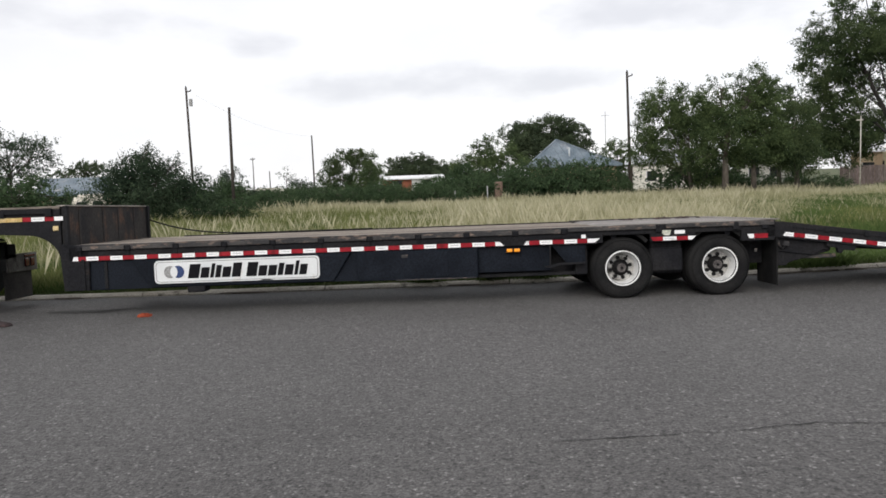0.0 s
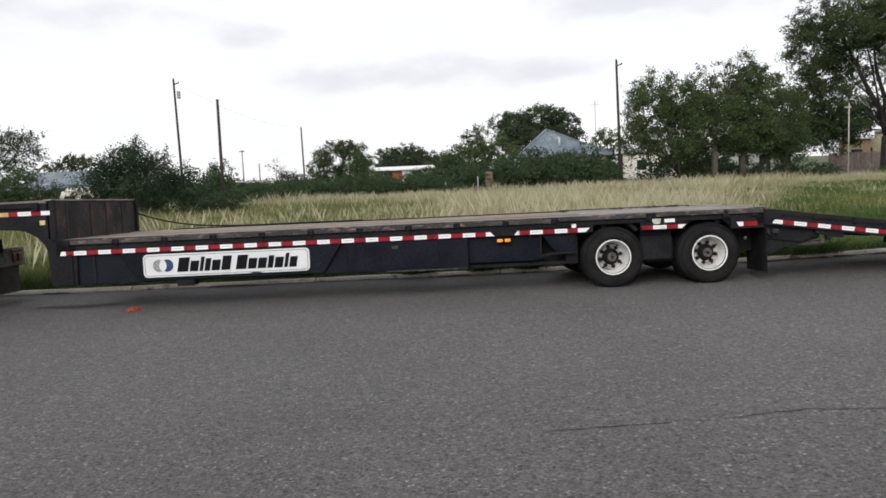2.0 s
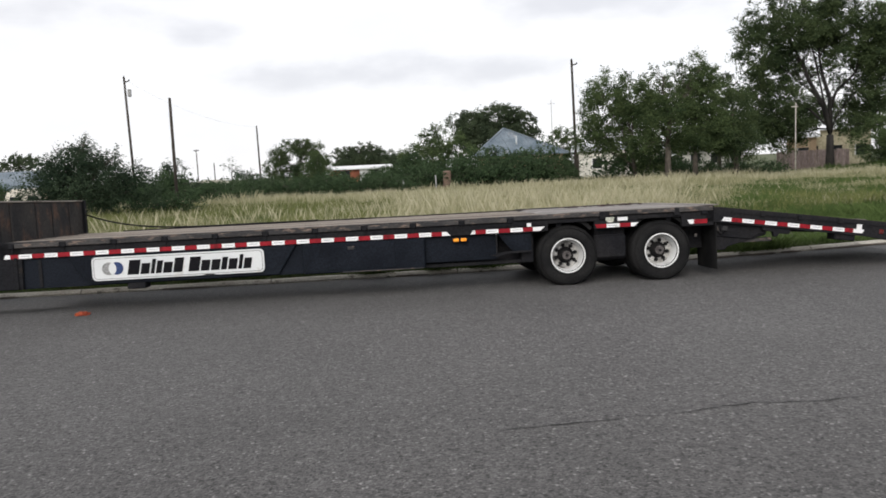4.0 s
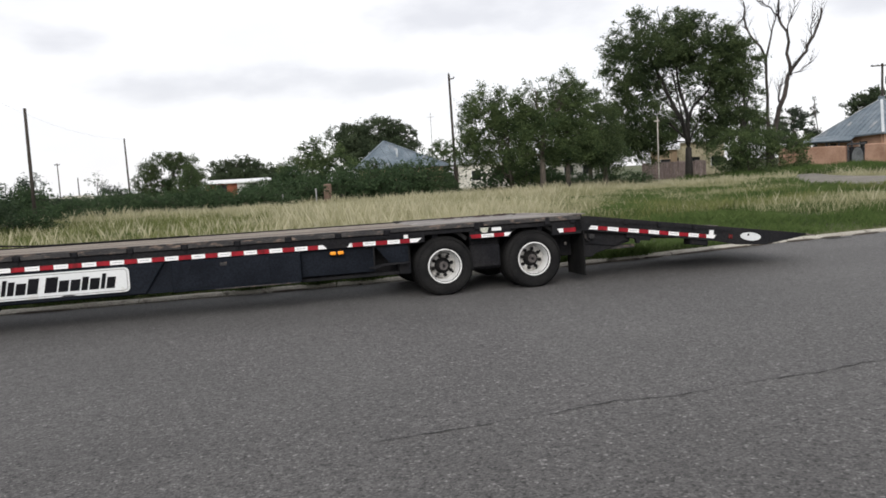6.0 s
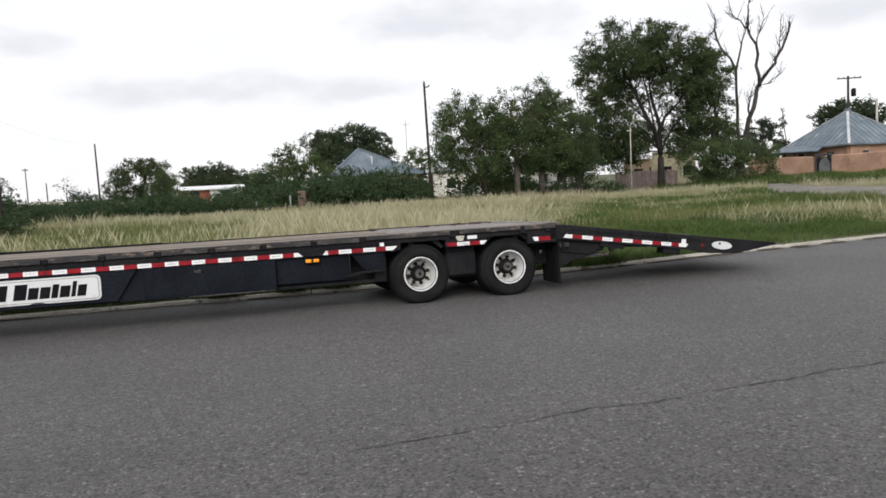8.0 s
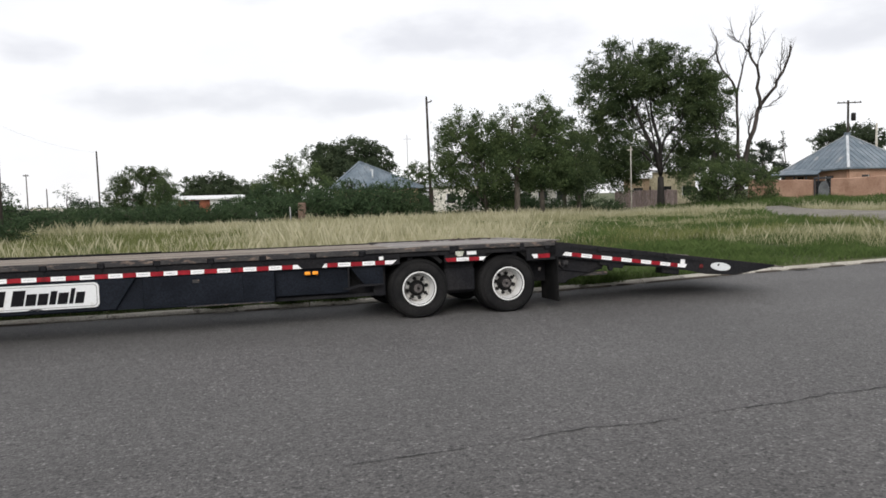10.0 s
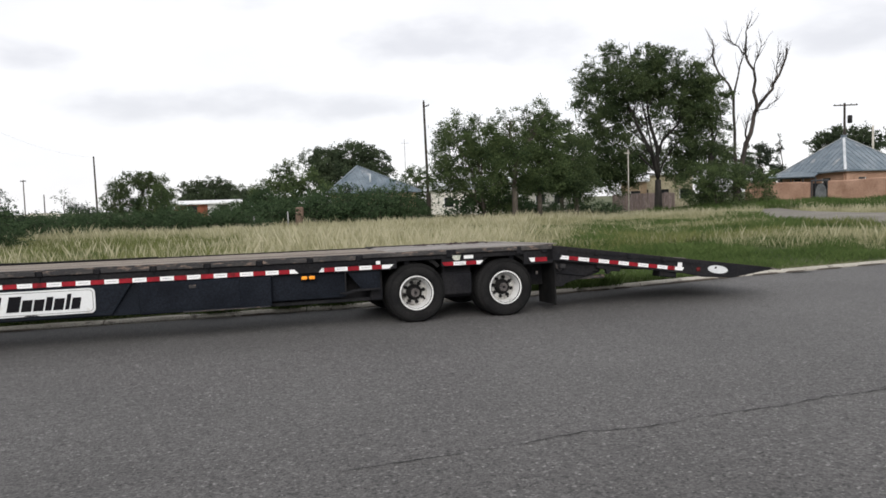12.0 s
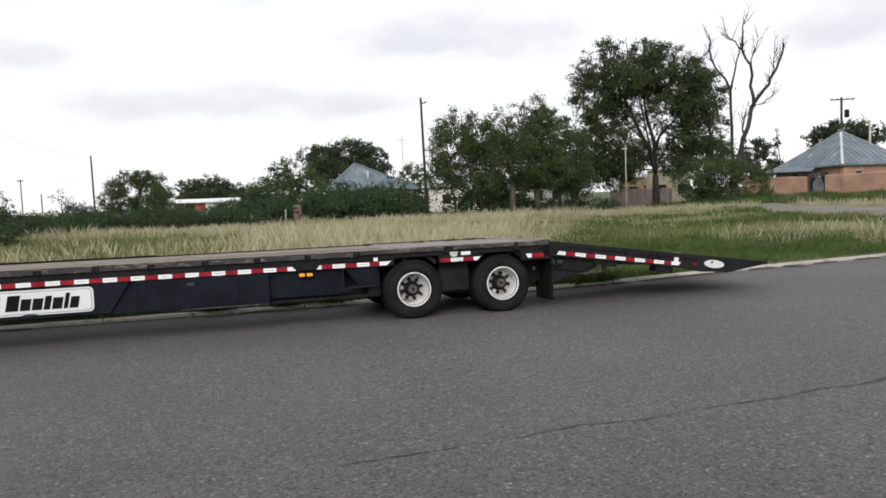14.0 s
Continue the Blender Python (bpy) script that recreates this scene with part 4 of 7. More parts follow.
def build_ramp():
    """The hinged tail, in its own frame: x along it from the hinge, z away from its surface."""
    ramp = new("loading_ramp")
    ramp.parent = trailer
    ramp.matrix_basis = pose(4.2, 0, 0.888, 0, -RAMP_ANGLE, 0)
    tagged(ramp, "black half-lowered loading ramp with rusty cleated treads")
    outline = [(-0.09, -0.02), (0.0, 0.0), (3.42, 0.0), (3.46, -0.02), (2.78, -0.205), (2.3, -0.235), (2.0, -0.21), (0.5, -0.2), (-0.06, -0.2)]
    for y in (0.0, WIDTH - 0.03):
        part("side_beam", prism(outline, y, y + 0.03, 0.004), FRAME, ramp)
    part("side_flange", box(0.15, 2.25, -0.012, 0.0, -0.06, -0.045), FRAME, ramp)
    for x in (0.55, 1.05, 1.6):
        part("stake_loop", box(x, x + 0.06, -0.03, 0.0, -0.075, -0.005, 0.006), FRAME, ramp)
    for y0 in (0.10, 1.66):
        tread = part("tread_plate", box(0.05, 3.40, y0, y0 + 0.83, -0.03, -0.004, 0.003), TREAD, ramp, "rust-brown cleated tread")
        first = None
        for k in range(42):
            m = pose(0.09 + 0.079 * k, y0, 0)
            if first is None:
                first = part("cleat", box(0.0, 0.018, 0.01, 0.82, -0.004, 0.006), TREAD, tread, m=m)
            else:
                again(first, m)
    w = 0.72 / 4
    for i in range(4):
        y = 0.935 + w * i
        part("ramp_board", box(0.05, 1.98, y + 0.003, y + w - 0.003, -0.03, 0.004, 0.003), RAMPBARE if i == 0 else RAMPWOOD, ramp)
        part("ramp_board", box(2.0, 3.1, y + 0.003, y + w - 0.003, -0.03, 0.003, 0.003), RAMPWOOD, ramp)
    part("joint_strip", box(1.95, 2.02, 0.05, WIDTH - 0.05, -0.004, 0.012, 0.003), STEELDECK, ramp)
    for k in range(7):
        part("cross_member", box(0.2 + 0.42 * k, 0.27 + 0.42 * k, 0.04, WIDTH - 0.04, -0.13, -0.035), FRAME, ramp)
    part("tip_plate", prism([(3.1, -0.005), (3.42, -0.005), (3.47, -0.022), (3.1, -0.06)], 0.04, WIDTH - 0.04), FRAME, ramp)
    blocks = []
    x = 0.045
    blocks.append(("w", x, x + 0.13, 0.03, 0))
    x += 0.13
    for k in range(5):
        blocks += [("r", x, x + 0.145, 0, 0), ("w", x + 0.145, x + 0.305, 0, 0)]
        x += 0.305
    blocks += [("r", x, x + 0.12, 0, 0), ("w", x + 0.12, x + 0.24, 0, -0.03)]
    tape_run(ramp, blocks, -0.002, -0.175, -0.125)
    part("sticker", box(x + 0.16, x + 0.23, -0.006, -0.001, -0.125, -0.06), TAPE_W, ramp, "small white sticker")
    part("reflector", box(2.17, 2.23, -0.012, 0.0, -0.16, -0.1, 0.01), REDLENS, ramp, "small dark red reflector")
    n = 28
    oval = [(2.52 + 0.165 * math.cos(2 * math.pi * i / n), -0.108 + 0.058 * math.sin(2 * math.pi * i / n)) for i in range(n)]
    plate = part("oval_sign", prism(oval, -0.008, -0.001), SIGN_W, ramp, "white oval maker's plate with worn print")
    part("print_bar", prism([(2.46, -0.1), (2.49, -0.1), (2.50, -0.07), (2.47, -0.07)], -0.0095, -0.007), SIGN_K, plate)
    for y in (0.35, 2.15):
        part("lift_arm", prism([(0.05, -0.2), (0.75, -0.2), (0.78, -0.27), (0.55, -0.34), (0.1, -0.42), (0.0, -0.36)], y, y + 0.12, 0.01), FRAME, ramp)
    part("lift_arm", prism([(0.0, -0.2), (0.66, -0.2), (0.70, -0.3), (0.6, -0.30), (0.5, -0.38), (0.02, -0.38)], 0.08, 0.14, 0.008), FRAME, ramp)
    part("latch_box", box(1.60, 1.88, 0.03, 0.22, -0.285, -0.2, 0.012), FRAME, ramp)
    part("bracket", prism([(0.62, -0.2), (1.0, -0.2), (0.98, -0.27), (0.84, -0.275), (0.82, -0.32), (0.78, -0.32), (0.76, -0.26), (0.62, -0.25)], 0.02, 0.08, 0.006), FRAME, ramp)
    part("clevis", box(0.06, 0.13, -0.02, 0.02, -0.30, -0.24, 0.006), RAIL, ramp, "small bare metal clevis")
    part("nose_bar", prism([(3.42, -0.002), (3.60, -0.012), (3.60, -0.022), (3.42, -0.03)], 0.0, WIDTH, 0.002), STEELDECK, ramp, "worn bright steel nose bar")
    b = bmesh.new()
    tube(b, [(-0.15, 0.5, -0.5), (0.3, 0.5, -0.38), (0.72, 0.5, -0.24)], [0.05, 0.05, 0.03], 10)
    part("hydraulic_ram", b, FRAME, ramp)
    b = bmesh.new()
    tube(b, [(0.02, 0.05, -0.24), (0.03, 0.04, -0.3), (0.08, 0.05, -0.34), (0.12, 0.08, -0.3)], [0.012] * 4, 6)
    part("hose", b, RAIL, ramp)


build_deck()
build_neck()
build_tape()
build_sign()
build_running_gear()
build_ramp()


def build_deck_clutter():
    # hose hanging from the far corner of the step to the floor, then lying along it
    b = bmesh.new()
    s = math.sin(radians(-TILT))
    pts = []
    for i in range(15):
        u = i / 14
        x = -4.74 + 2.2 * u
        z = 0.925 + 0.27 * (1 - u) ** 3.4
        pts.append((x, 11.83, z - 2.55 * s))
    for i in range(1, 5):
        pts.append((-2.54 + 0.34 * i, 11.78 + 0.03 * math.sin(i * 1.7), 0.925 - 2.5 * s))
    tube(b, pts, [0.013] * len(pts), 6)
    tagged(part("hose", b, FRAME), "dark hose sagging from the deck step onto the planks", "hose")
    rnd = random.Random(4)
    for k in range(24):
        x, y = 2.4 + 1.3 * rnd.random() ** 0.7 + 0.012 * k, 11.62 + rnd.uniform(-0.12, 0.1)
        size = rnd.uniform(0.35, 1.0)
        b = bmesh.new()
        bmesh.ops.create_icosphere(b, subdivisions=2, radius=1.0)
        for v in b.verts:
            v.co *= 1 + 0.35 * noise.noise(v.co * 1.5 + Vector((k, 0, 0)))
            v.co = Vector((v.co.x * 0.05 * size, v.co.y * 0.045 * size, max(v.co.z, -0.4) * 0.03 * size))
        ob = part("mud_clod", b, CHOCK, m=pose(x, y, 0.916 - (y - 9.28) * s + 0.006 * size))
        tagged(ob, "dark lump of dried mud on the trailer deck", "mud", "mud clods")


build_deck_clutter()


# ---- rear of the tractor unit ----
def build_tractor():
    truck = thing("truck_tractor", pose(-7.46, 9.3, 0, TILT), "rear of a dark semi tractor hitched under the trailer neck", "truck")
    for y0 in (0.1, 1.68):
        panel = part("tail_panel", box(0.86, 0.9, y0, y0 + 0.78, 0.47, 0.75, 0.01), PANEL, truck, "dull grey tail light panel")
        for y in (0.42, 0.57):
            part("tail_light", box(0.899, 0.92, y0 + y, y0 + y + 0.11, 0.54, 0.67, 0.012), REDLENS, panel, "dark red tail light")
        part("top_lamp", box(0.899, 0.915, y0 + 0.42, y0 + 0.70, 0.69, 0.725, 0.004), REDLENS, panel)
        part("mud_flap", box(0.84, 0.855, y0 - 0.05, y0 + 0.68, 0.06, 0.5, 0.004), FLAP, truck, "black rubber mud flap")
    for y in (0.75, 1.6):
        part("frame_rail", box(-2.2, 0.9, y, y + 0.09, 0.68, 0.94, 0.008), FRAME, truck)
    part("cross_member", box(0.78, 0.9, 0.6, 1.9, 0.68, 0.9, 0.01), FRAME, truck)
    part("fifth_wheel", prism([(-1.2, 1.03), (0.35, 1.09), (0.8, 0.99), (0.85, 0.95), (-1.2, 0.95)], 0.75, 1.75, 0.01), RAIL, truck, "worn grey fifth wheel ramp plate")
    n = 14
    outer = [(-0.05 + 0.62 * math.cos(radians(10 + 160 * i / n)), 0.5 + 0.55 * math.sin(radians(10 + 160 * i / n))) for i in range(n + 1)]
    inner = [(-0.05 + 0.6 * math.cos(radians(10 + 160 * i / n)), 0.5 + 0.53 * math.sin(radians(10 + 160 * i / n))) for i in range(n + 1)]
    b = bmesh.new()
    rows = [[b.verts.new(p) for p in ((a[0], 0.0, a[1]), (a[0], 0.6, a[1]), (c[0], 0.6, c[1]), (c[0], 0.0, c[1]))] for a, c in zip(outer, inner)]
    for p, q in zip(rows, rows[1:]):
        for k in range(4):
            b.faces.new((p[k], p[(k + 1) % 4], q[(k + 1) % 4], q[k]))
    b.faces.new(rows[0])
    b.faces.new(rows[-1][::-1])
    bmesh.ops.recalc_face_normals(b, faces=b.faces[:])
    part("mudguard", b, BLACK, truck)
    for y in (0.0, 1.95):
        tyre = part("tyre", lathe([(0.28, 0.03), (0.36, 0.0), (0.47, 0.03), (0.5, 0.08), (0.5, 0.5), (0.47, 0.56), (0.36, 0.58), (0.28, 0.55)], 40), RUBBER, truck, m=pose(-0.05, y, 0.5))
        part("rim", lathe([(0.285, 0.02), (0.27, 0.03), (0.25, 0.12), (0.1, 0.14), (0.09, 0.08), (0.0, 0.08)], 32), HUBCAP, tyre)


build_tractor()


def build_litter():
    # crumpled orange cloth on the road
    b = bmesh.new()
    bmesh.ops.create_icosphere(b, subdivisions=3, radius=1.0)
    for v in b.verts:
        n = noise.noise(v.co * 2.3) * 0.45 + noise.noise(v.co * 5.1) * 0.2
        v.co = Vector((v.co.x * 0.08 * (1 + n), v.co.y * 0.06 * (1 + n), max(v.co.z, -0.3) * 0.035 * (1 + n)))
    tagged(part("rag", b, ORANGE, m=pose(-3.83, 9.2, road_z(-3.83, 9.2) + 0.01, 0, 0, 20)), "crumpled orange rag lying on the asphalt", "rag")
    b = prism([(-0.3, 0.0), (0.16, 0.0), (0.13, 0.035), (-0.02, 0.06), (-0.3, 0.1)], -0.07, 0.07, 0.012)
    tagged(part("wheel_chock", b, CHOCK, m=pose(-5.42, 8.76, road_z(-5.4, 8.76), 0, 0, -6)), "dark worn wheel chock on the asphalt", "wheel chock")


build_litter()


# ---- trees and shrubs ----
def leaf_quads(clumps, per, size, seed):
    """Corners of small leaf faces set along short drooping sprays round clump centres (x, y, z, radius)."""
    rng = np.random.RandomState(seed)
    mid = np.mean([c[:3] for c in clumps], axis=0)
    out = []
    for x, y, z, r in clumps:
        n = max(8, int(per * (r / 0.5) ** 2 * rng.uniform(0.6, 1.3)))
        sprays = max(4, n // 11)
        outward = np.array((x, y, z)) - mid
        outward /= np.linalg.norm(outward) + 1e-9
        way = rng.normal(size=(sprays, 3)) * (1.0, 1.0, 0.8) + outward * 0.7 + np.array((0, 0, 0.25))
        way /= np.linalg.norm(way, axis=1)[:, None]
        reach = r * rng.uniform(0.7, 1.7, sprays)
        k = rng.randint(0, sprays, n)
        u = rng.uniform(0.05, 1.0, n) ** 0.75
        p = np.array((x, y, z)) + way[k] * (u * reach[k])[:, None] + rng.normal(size=(n, 3)) * (0.03 + 0.10 * r)
        p[:, 2] -= 0.3 * r * u * u
        a = rng.normal(size=(n, 3)) + way[k] * 0.8
        a /= np.linalg.norm(a, axis=1)[:, None]
        b = np.cross(a, rng.normal(size=(n, 3)))
        b /= np.linalg.norm(b, axis=1)[:, None] + 1e-9
        s = size * rng.uniform(0.55, 1.35, n)[:, None]
        q = np.stack([p - a * s * 0.62, p - b * s * 0.34 + a * s * 0.05, p + a * s * 0.62, p + b * s * 0.34 + a * s * 0.05], 1)
        out.append(q.reshape(-1, 3))
    return np.concatenate(out)


def crown_clumps(lobes, density, rng, hollow=0.35, gap=-0.16, airy=(99.0, 0.0)):
    clumps = []
    for dx, dy, z, r, rz in lobes:
        n = max(6, int(density * 4 * r * (r + rz)))
        for _ in range(n):
            v = Vector((rng.gauss(0, 1), rng.gauss(0, 1), rng.gauss(0, 1))).normalized()
            k = hollow + (1 - hollow) * rng.random() ** 0.5
            k *= 1 + 0.35 * noise.noise(v * 2.5 + Vector((dx, z, r)))
            fat = rng.uniform(0.3, 0.6) * min(1.2, 0.55 + r * 0.25)
            if rng.random() < 0.2:
                k, fat = k * rng.uniform(1.05, 1.3), fat * 0.5
            at = Vector((dx + v.x * r * k, dy + v.y * r * k, max(0.1, z + v.z * rz * k)))
            # gaps between the sprays of leaves
            if noise.noise(at * 0.75 + Vector((r * 9, 0, rz * 5))) > gap + airy[1] * min(max((at.z - airy[0]) / 2.0, 0.0), 1.0):
                clumps.append((*at, fat))
    return clumps


def tree(name, at, lobes, label, trunk_r=0.2, fork=0.3, leaf=LEAF, size=0.16, density=3.0, per=34, seed=1, lean=0.0, stems=1, group="", bark=BARK, category="tree", thin=1.0, boughs=(), gap=-0.16, fine=0.8, airy=(99.0, 0.0)):
    """A tree: tapered trunk, a limb to every lobe of the crown, twigs to the clumps, and loose leaves. Lobes: dx, dy, height, half width, half height."""
    rng = random.Random(seed)
    x, y = at
    z0 = ground_z(x, y)
    t = thing(name, pose(x, y, z0), label, category, group)
    lobes = [(a, b, c - z0, r, rz) for a, b, c, r, rz in lobes]
    low = min(c - rz for a, b, c, r, rz in lobes)
    top = max(c for a, b, c, r, rz in lobes)
    forks = max(0.3, low + (top - low) * fork * 0.5) if low > 0.6 else 0.35
    clumps = crown_clumps(lobes, density * 1.25, rng, gap=gap, airy=airy)
    b = bmesh.new()
    for s in range(stems):
        ox, oy = (0, 0) if stems == 1 else (rng.uniform(-0.5, 0.5), rng.uniform(-0.4, 0.4))
        head = Vector((lean + ox * 0.6, oy * 0.6, forks))
        tube(b, [(ox, oy, -0.15), (ox * 0.9 + lean * 0.3, oy, forks * 0.5), head], [trunk_r * 1.25, trunk_r, trunk_r * 0.85], 8)
        own = [l for i, l in enumerate(lobes) if i % stems == s]
        order = [max(own, key=lambda l: l[2])] if own else []
        while own and len(order) < min(4, len(own)):
            order.append(max((l for l in own if l not in order), key=lambda l: min((Vector(l[:3]) - Vector(o[:3])).length for o in order)))
        paths = []
        for n, (dx, dy, c, r, rz) in enumerate(order + [l for l in own if l not in order]):
            end = Vector((dx, dy, c))
            if n < 4:
                root, r0 = head - Vector((0, 0, 0.15)), trunk_r * (0.72 - 0.08 * n) * thin
            else:
                root, r0 = min((q for q in paths), key=lambda q: (q[0] - end).length + 0.6 * max(0, q[0].z - end.z))
                r0 *= 0.75
            span = (end - root).length
            c1 = root + Vector((rng.uniform(-0.12, 0.12), rng.uniform(-0.12, 0.12), 0.42)) * span
            c2 = end - (end - root) * 0.3 + Vector((rng.uniform(-0.15, 0.15), rng.uniform(-0.15, 0.15), -0.05)) * span
            tip = end + Vector((rng.uniform(-0.25, 0.25), 0, 0.6)) * rz
            pts = [root * (1 - u) ** 3 + c1 * 3 * u * (1 - u) ** 2 + c2 * 3 * u * u * (1 - u) + end * u ** 3 for u in (0, 0.2, 0.4, 0.6, 0.8, 1.0)] + [tip]
            rad = [r0 * k for k in (1, 0.86, 0.72, 0.58, 0.44, 0.3, 0.08)]
            tube(b, pts, rad, 6)
            paths += list(zip(pts, rad))[2:5]
            near = [k for k in clumps if (Vector(k[:3]) - end).length < max(r, rz) * 1.3]
            for k in rng.sample(near, min(len(near), 12)):
                p = Vector(k[:3])
                q = pts[rng.randint(2, 5)]
                tube(b, [q, (q + p) / 2 + Vector((0, 0, 0.1 * (p - q).length)), p], [min(0.05, r0 * 0.3), min(0.03, r0 * 0.18), 0.008], 4)
    for rows, r0 in boughs:
        pts = [Vector((ELM_ACROSS[0] * a, ELM_ACROSS[1] * a + rng.uniform(-0.3, 0.3) * (k > 0), h - z0)) for k, (a, h) in enumerate(rows)]
        tube(b, pts, [r0 * (1 - 0.75 * k / (len(pts) - 1)) for k in range(len(pts))], 8)
        for p in pts[1:]:
            for _ in range(3):
                d = Vector((rng.uniform(-1, 1), rng.uniform(-1, 1), rng.uniform(0.1, 1.0))) * rng.uniform(0.7, 1.6)
                tube(b, [p, p + d * 0.5 + Vector((0, 0, 0.15)), p + d], [r0 * 0.28, r0 * 0.18, 0.01], 5)
    part("trunk", b, bark, t)
    crown = new("crown", quads_mesh("crown", leaf_quads(clumps, per * 1.7 / fine ** 2, size * 0.92 * fine, seed), 4, leaf))
    crown.parent = t
    return t


GREEN = "leafy green elm standing in the long grass"
tree("elm_tree", (16.4, 49.4), [(-1.8, 0.6, 5.3, 1.7, 2.0), (-2.0, 0.6, 3.3, 1.5, 1.3), (-0.3, 0.1, 5.6, 1.7, 1.7), (0.0, 0.0, 3.4, 1.5, 1.8), (-3.0, 0.7, 3.2, 1.0, 1.2), (0.9, -0.2, 1.2, 1.0, 0.9)],
     "bushy green elm with several thin trunks in long grass", 0.13, leaf=LEAF_B, density=5.6, seed=11, stems=3, group="elm thicket", fine=0.66, gap=-0.3, airy=(5.2, 0.25))
tree("elm_tree", (17.6, 46.8), [(0.9, -0.3, 6.3, 1.6, 1.7), (0.1, 0.0, 3.9, 1.9, 1.7), (-0.5, 0.2, 5.9, 1.2, 1.3), (1.9, -0.6, 6.5, 0.9, 1.0), (-0.2, 0.1, 6.6, 0.7, 0.6), (-0.4, 0.3, 5.0, 1.1, 1.2), (-1.3, 0.5, 2.6, 1.1, 0.9)],
     GREEN, 0.2, leaf=LEAF_B, density=6.0, seed=12, group="elm thicket", fine=0.66, gap=-0.25, airy=(4.8, 0.3))
tree("elm_tree", (19.5, 47.1), [(0.4, -0.2, 5.5, 1.5, 1.8), (0.6, -0.3, 3.4, 1.6, 1.4), (-0.3, 0.1, 2.6, 1.1, 0.7)], GREEN, 0.17, leaf=LEAF_B, density=6.4, seed=13, group="elm thicket", fine=0.66, gap=-0.4, airy=(4.8, 0.3))
tree("elm_tree", (22.6, 47.9), [(-0.2, 0.1, 4.4, 1.4, 2.1), (0.0, 0.0, 2.4, 1.6, 1.1), (-1.2, 0.2, 3.0, 1.0, 1.2)], GREEN, 0.16, leaf=LEAF, density=6.4, seed=14, group="elm thicket", fine=0.66, gap=-0.3)
ELM_ACROSS = (0.856, -0.517)


def across(rows):
    """Lobes given as: metres across, height, half width, half height, metres further back."""
    return [(ELM_ACROSS[0] * a + 0.517 * k, ELM_ACROSS[1] * a + 0.856 * k, z, r, rz) for a, z, r, rz, k in rows]


tree("elm_tree", (32.1, 53.0), across([(-4.6, 11.5, 1.8, 1.5, 0.6), (-2.8, 12.1, 2.0, 1.3, -0.5), (-0.6, 12.4, 1.6, 1.1, 0.4), (1.0, 12.1, 0.8, 1.0, 0.0),
                                       (0.7, 11.4, 1.8, 1.7, -0.4), (-2.1, 10.5, 2.5, 1.8, 0.0), (-4.5, 9.2, 1.9, 2.0, -0.5), (-5.8, 11.0, 0.7, 1.2, 0.3),
                                       (-3.7, 7.4, 1.9, 1.6, 0.4), (-4.6, 6.2, 1.5, 1.9, 0.0), (-4.2, 4.2, 1.9, 1.8, 0.8), (-5.2, 3.6, 1.5, 1.6, -0.2),
                                       (1.7, 9.4, 1.8, 1.9, 0.3), (-2.9, 5.4, 1.5, 1.4, -0.6), (-2.2, 3.6, 1.2, 1.0, -0.3), (0.4, 8.0, 1.0, 0.8, -1.2), (-0.8, 9.3, 1.8, 1.1, 1.2),
                                       (-1.6, 7.2, 1.0, 1.0, 1.4), (-1.9, 4.2, 1.5, 1.3, 1.2), (1.4, 6.4, 1.0, 1.2, 1.0), (0.9, 4.6, 0.9, 0.8, 1.4), (-3.2, 2.8, 1.6, 1.1, 1.5),
                                       (2.9, 8.6, 1.5, 1.9, 0.5), (2.6, 10.6, 1.3, 1.2, -0.3), (-0.6, 11.0, 2.0, 1.3, 0.6), (-3.0, 9.0, 1.6, 1.4, 0.8), (-0.6, 7.6, 0.9, 0.7, 1.2), (0.6, 6.6, 0.8, 0.7, 1.0), (1.4, 5.2, 0.5, 0.6, 1.3), (0.2, 4.6, 0.5, 0.4, 1.5),
                                       (1.3, 7.7, 0.6, 0.4, 0.5), (2.2, 6.6, 0.8, 0.9, 0.4), (3.0, 7.2, 1.3, 1.3, 0.3), (3.2, 5.2, 1.1, 1.1, 0.2), (1.9, 8.4, 1.2, 0.9, 0.2), (2.5, 4.2, 0.8, 0.6, 0.4), (0.2, 13.3, 0.4, 0.5, 0), (-3.8, 13.2, 0.4, 0.4, 0), (-2.1, 13.5, 0.4, 0.5, 0)]),
     "tall spreading dark green elm with forked trunk", 0.28, 0.17, size=0.17, density=3.7, per=33, seed=15, thin=0.42, bark=DARKBARK, gap=-0.62, fine=0.72, airy=(9.4, 0.62),
     boughs=[([(0.0, 3.0), (-0.5, 4.7), (-1.3, 6.8), (-1.8, 7.9), (-2.6, 9.8), (-3.4, 12.0)], 0.2), ([(0.0, 3.2), (-0.05, 5.3), (-0.65, 7.15), (-0.65, 8.4), (-0.8, 11.0)], 0.19),
             ([(0.0, 4.6), (0.4, 5.75), (1.45, 7.0), (1.8, 9.0), (1.9, 10.5)], 0.13), ([(-0.2, 3.4), (-1.5, 4.6), (-3.2, 5.4), (-4.6, 6.6)], 0.1)])
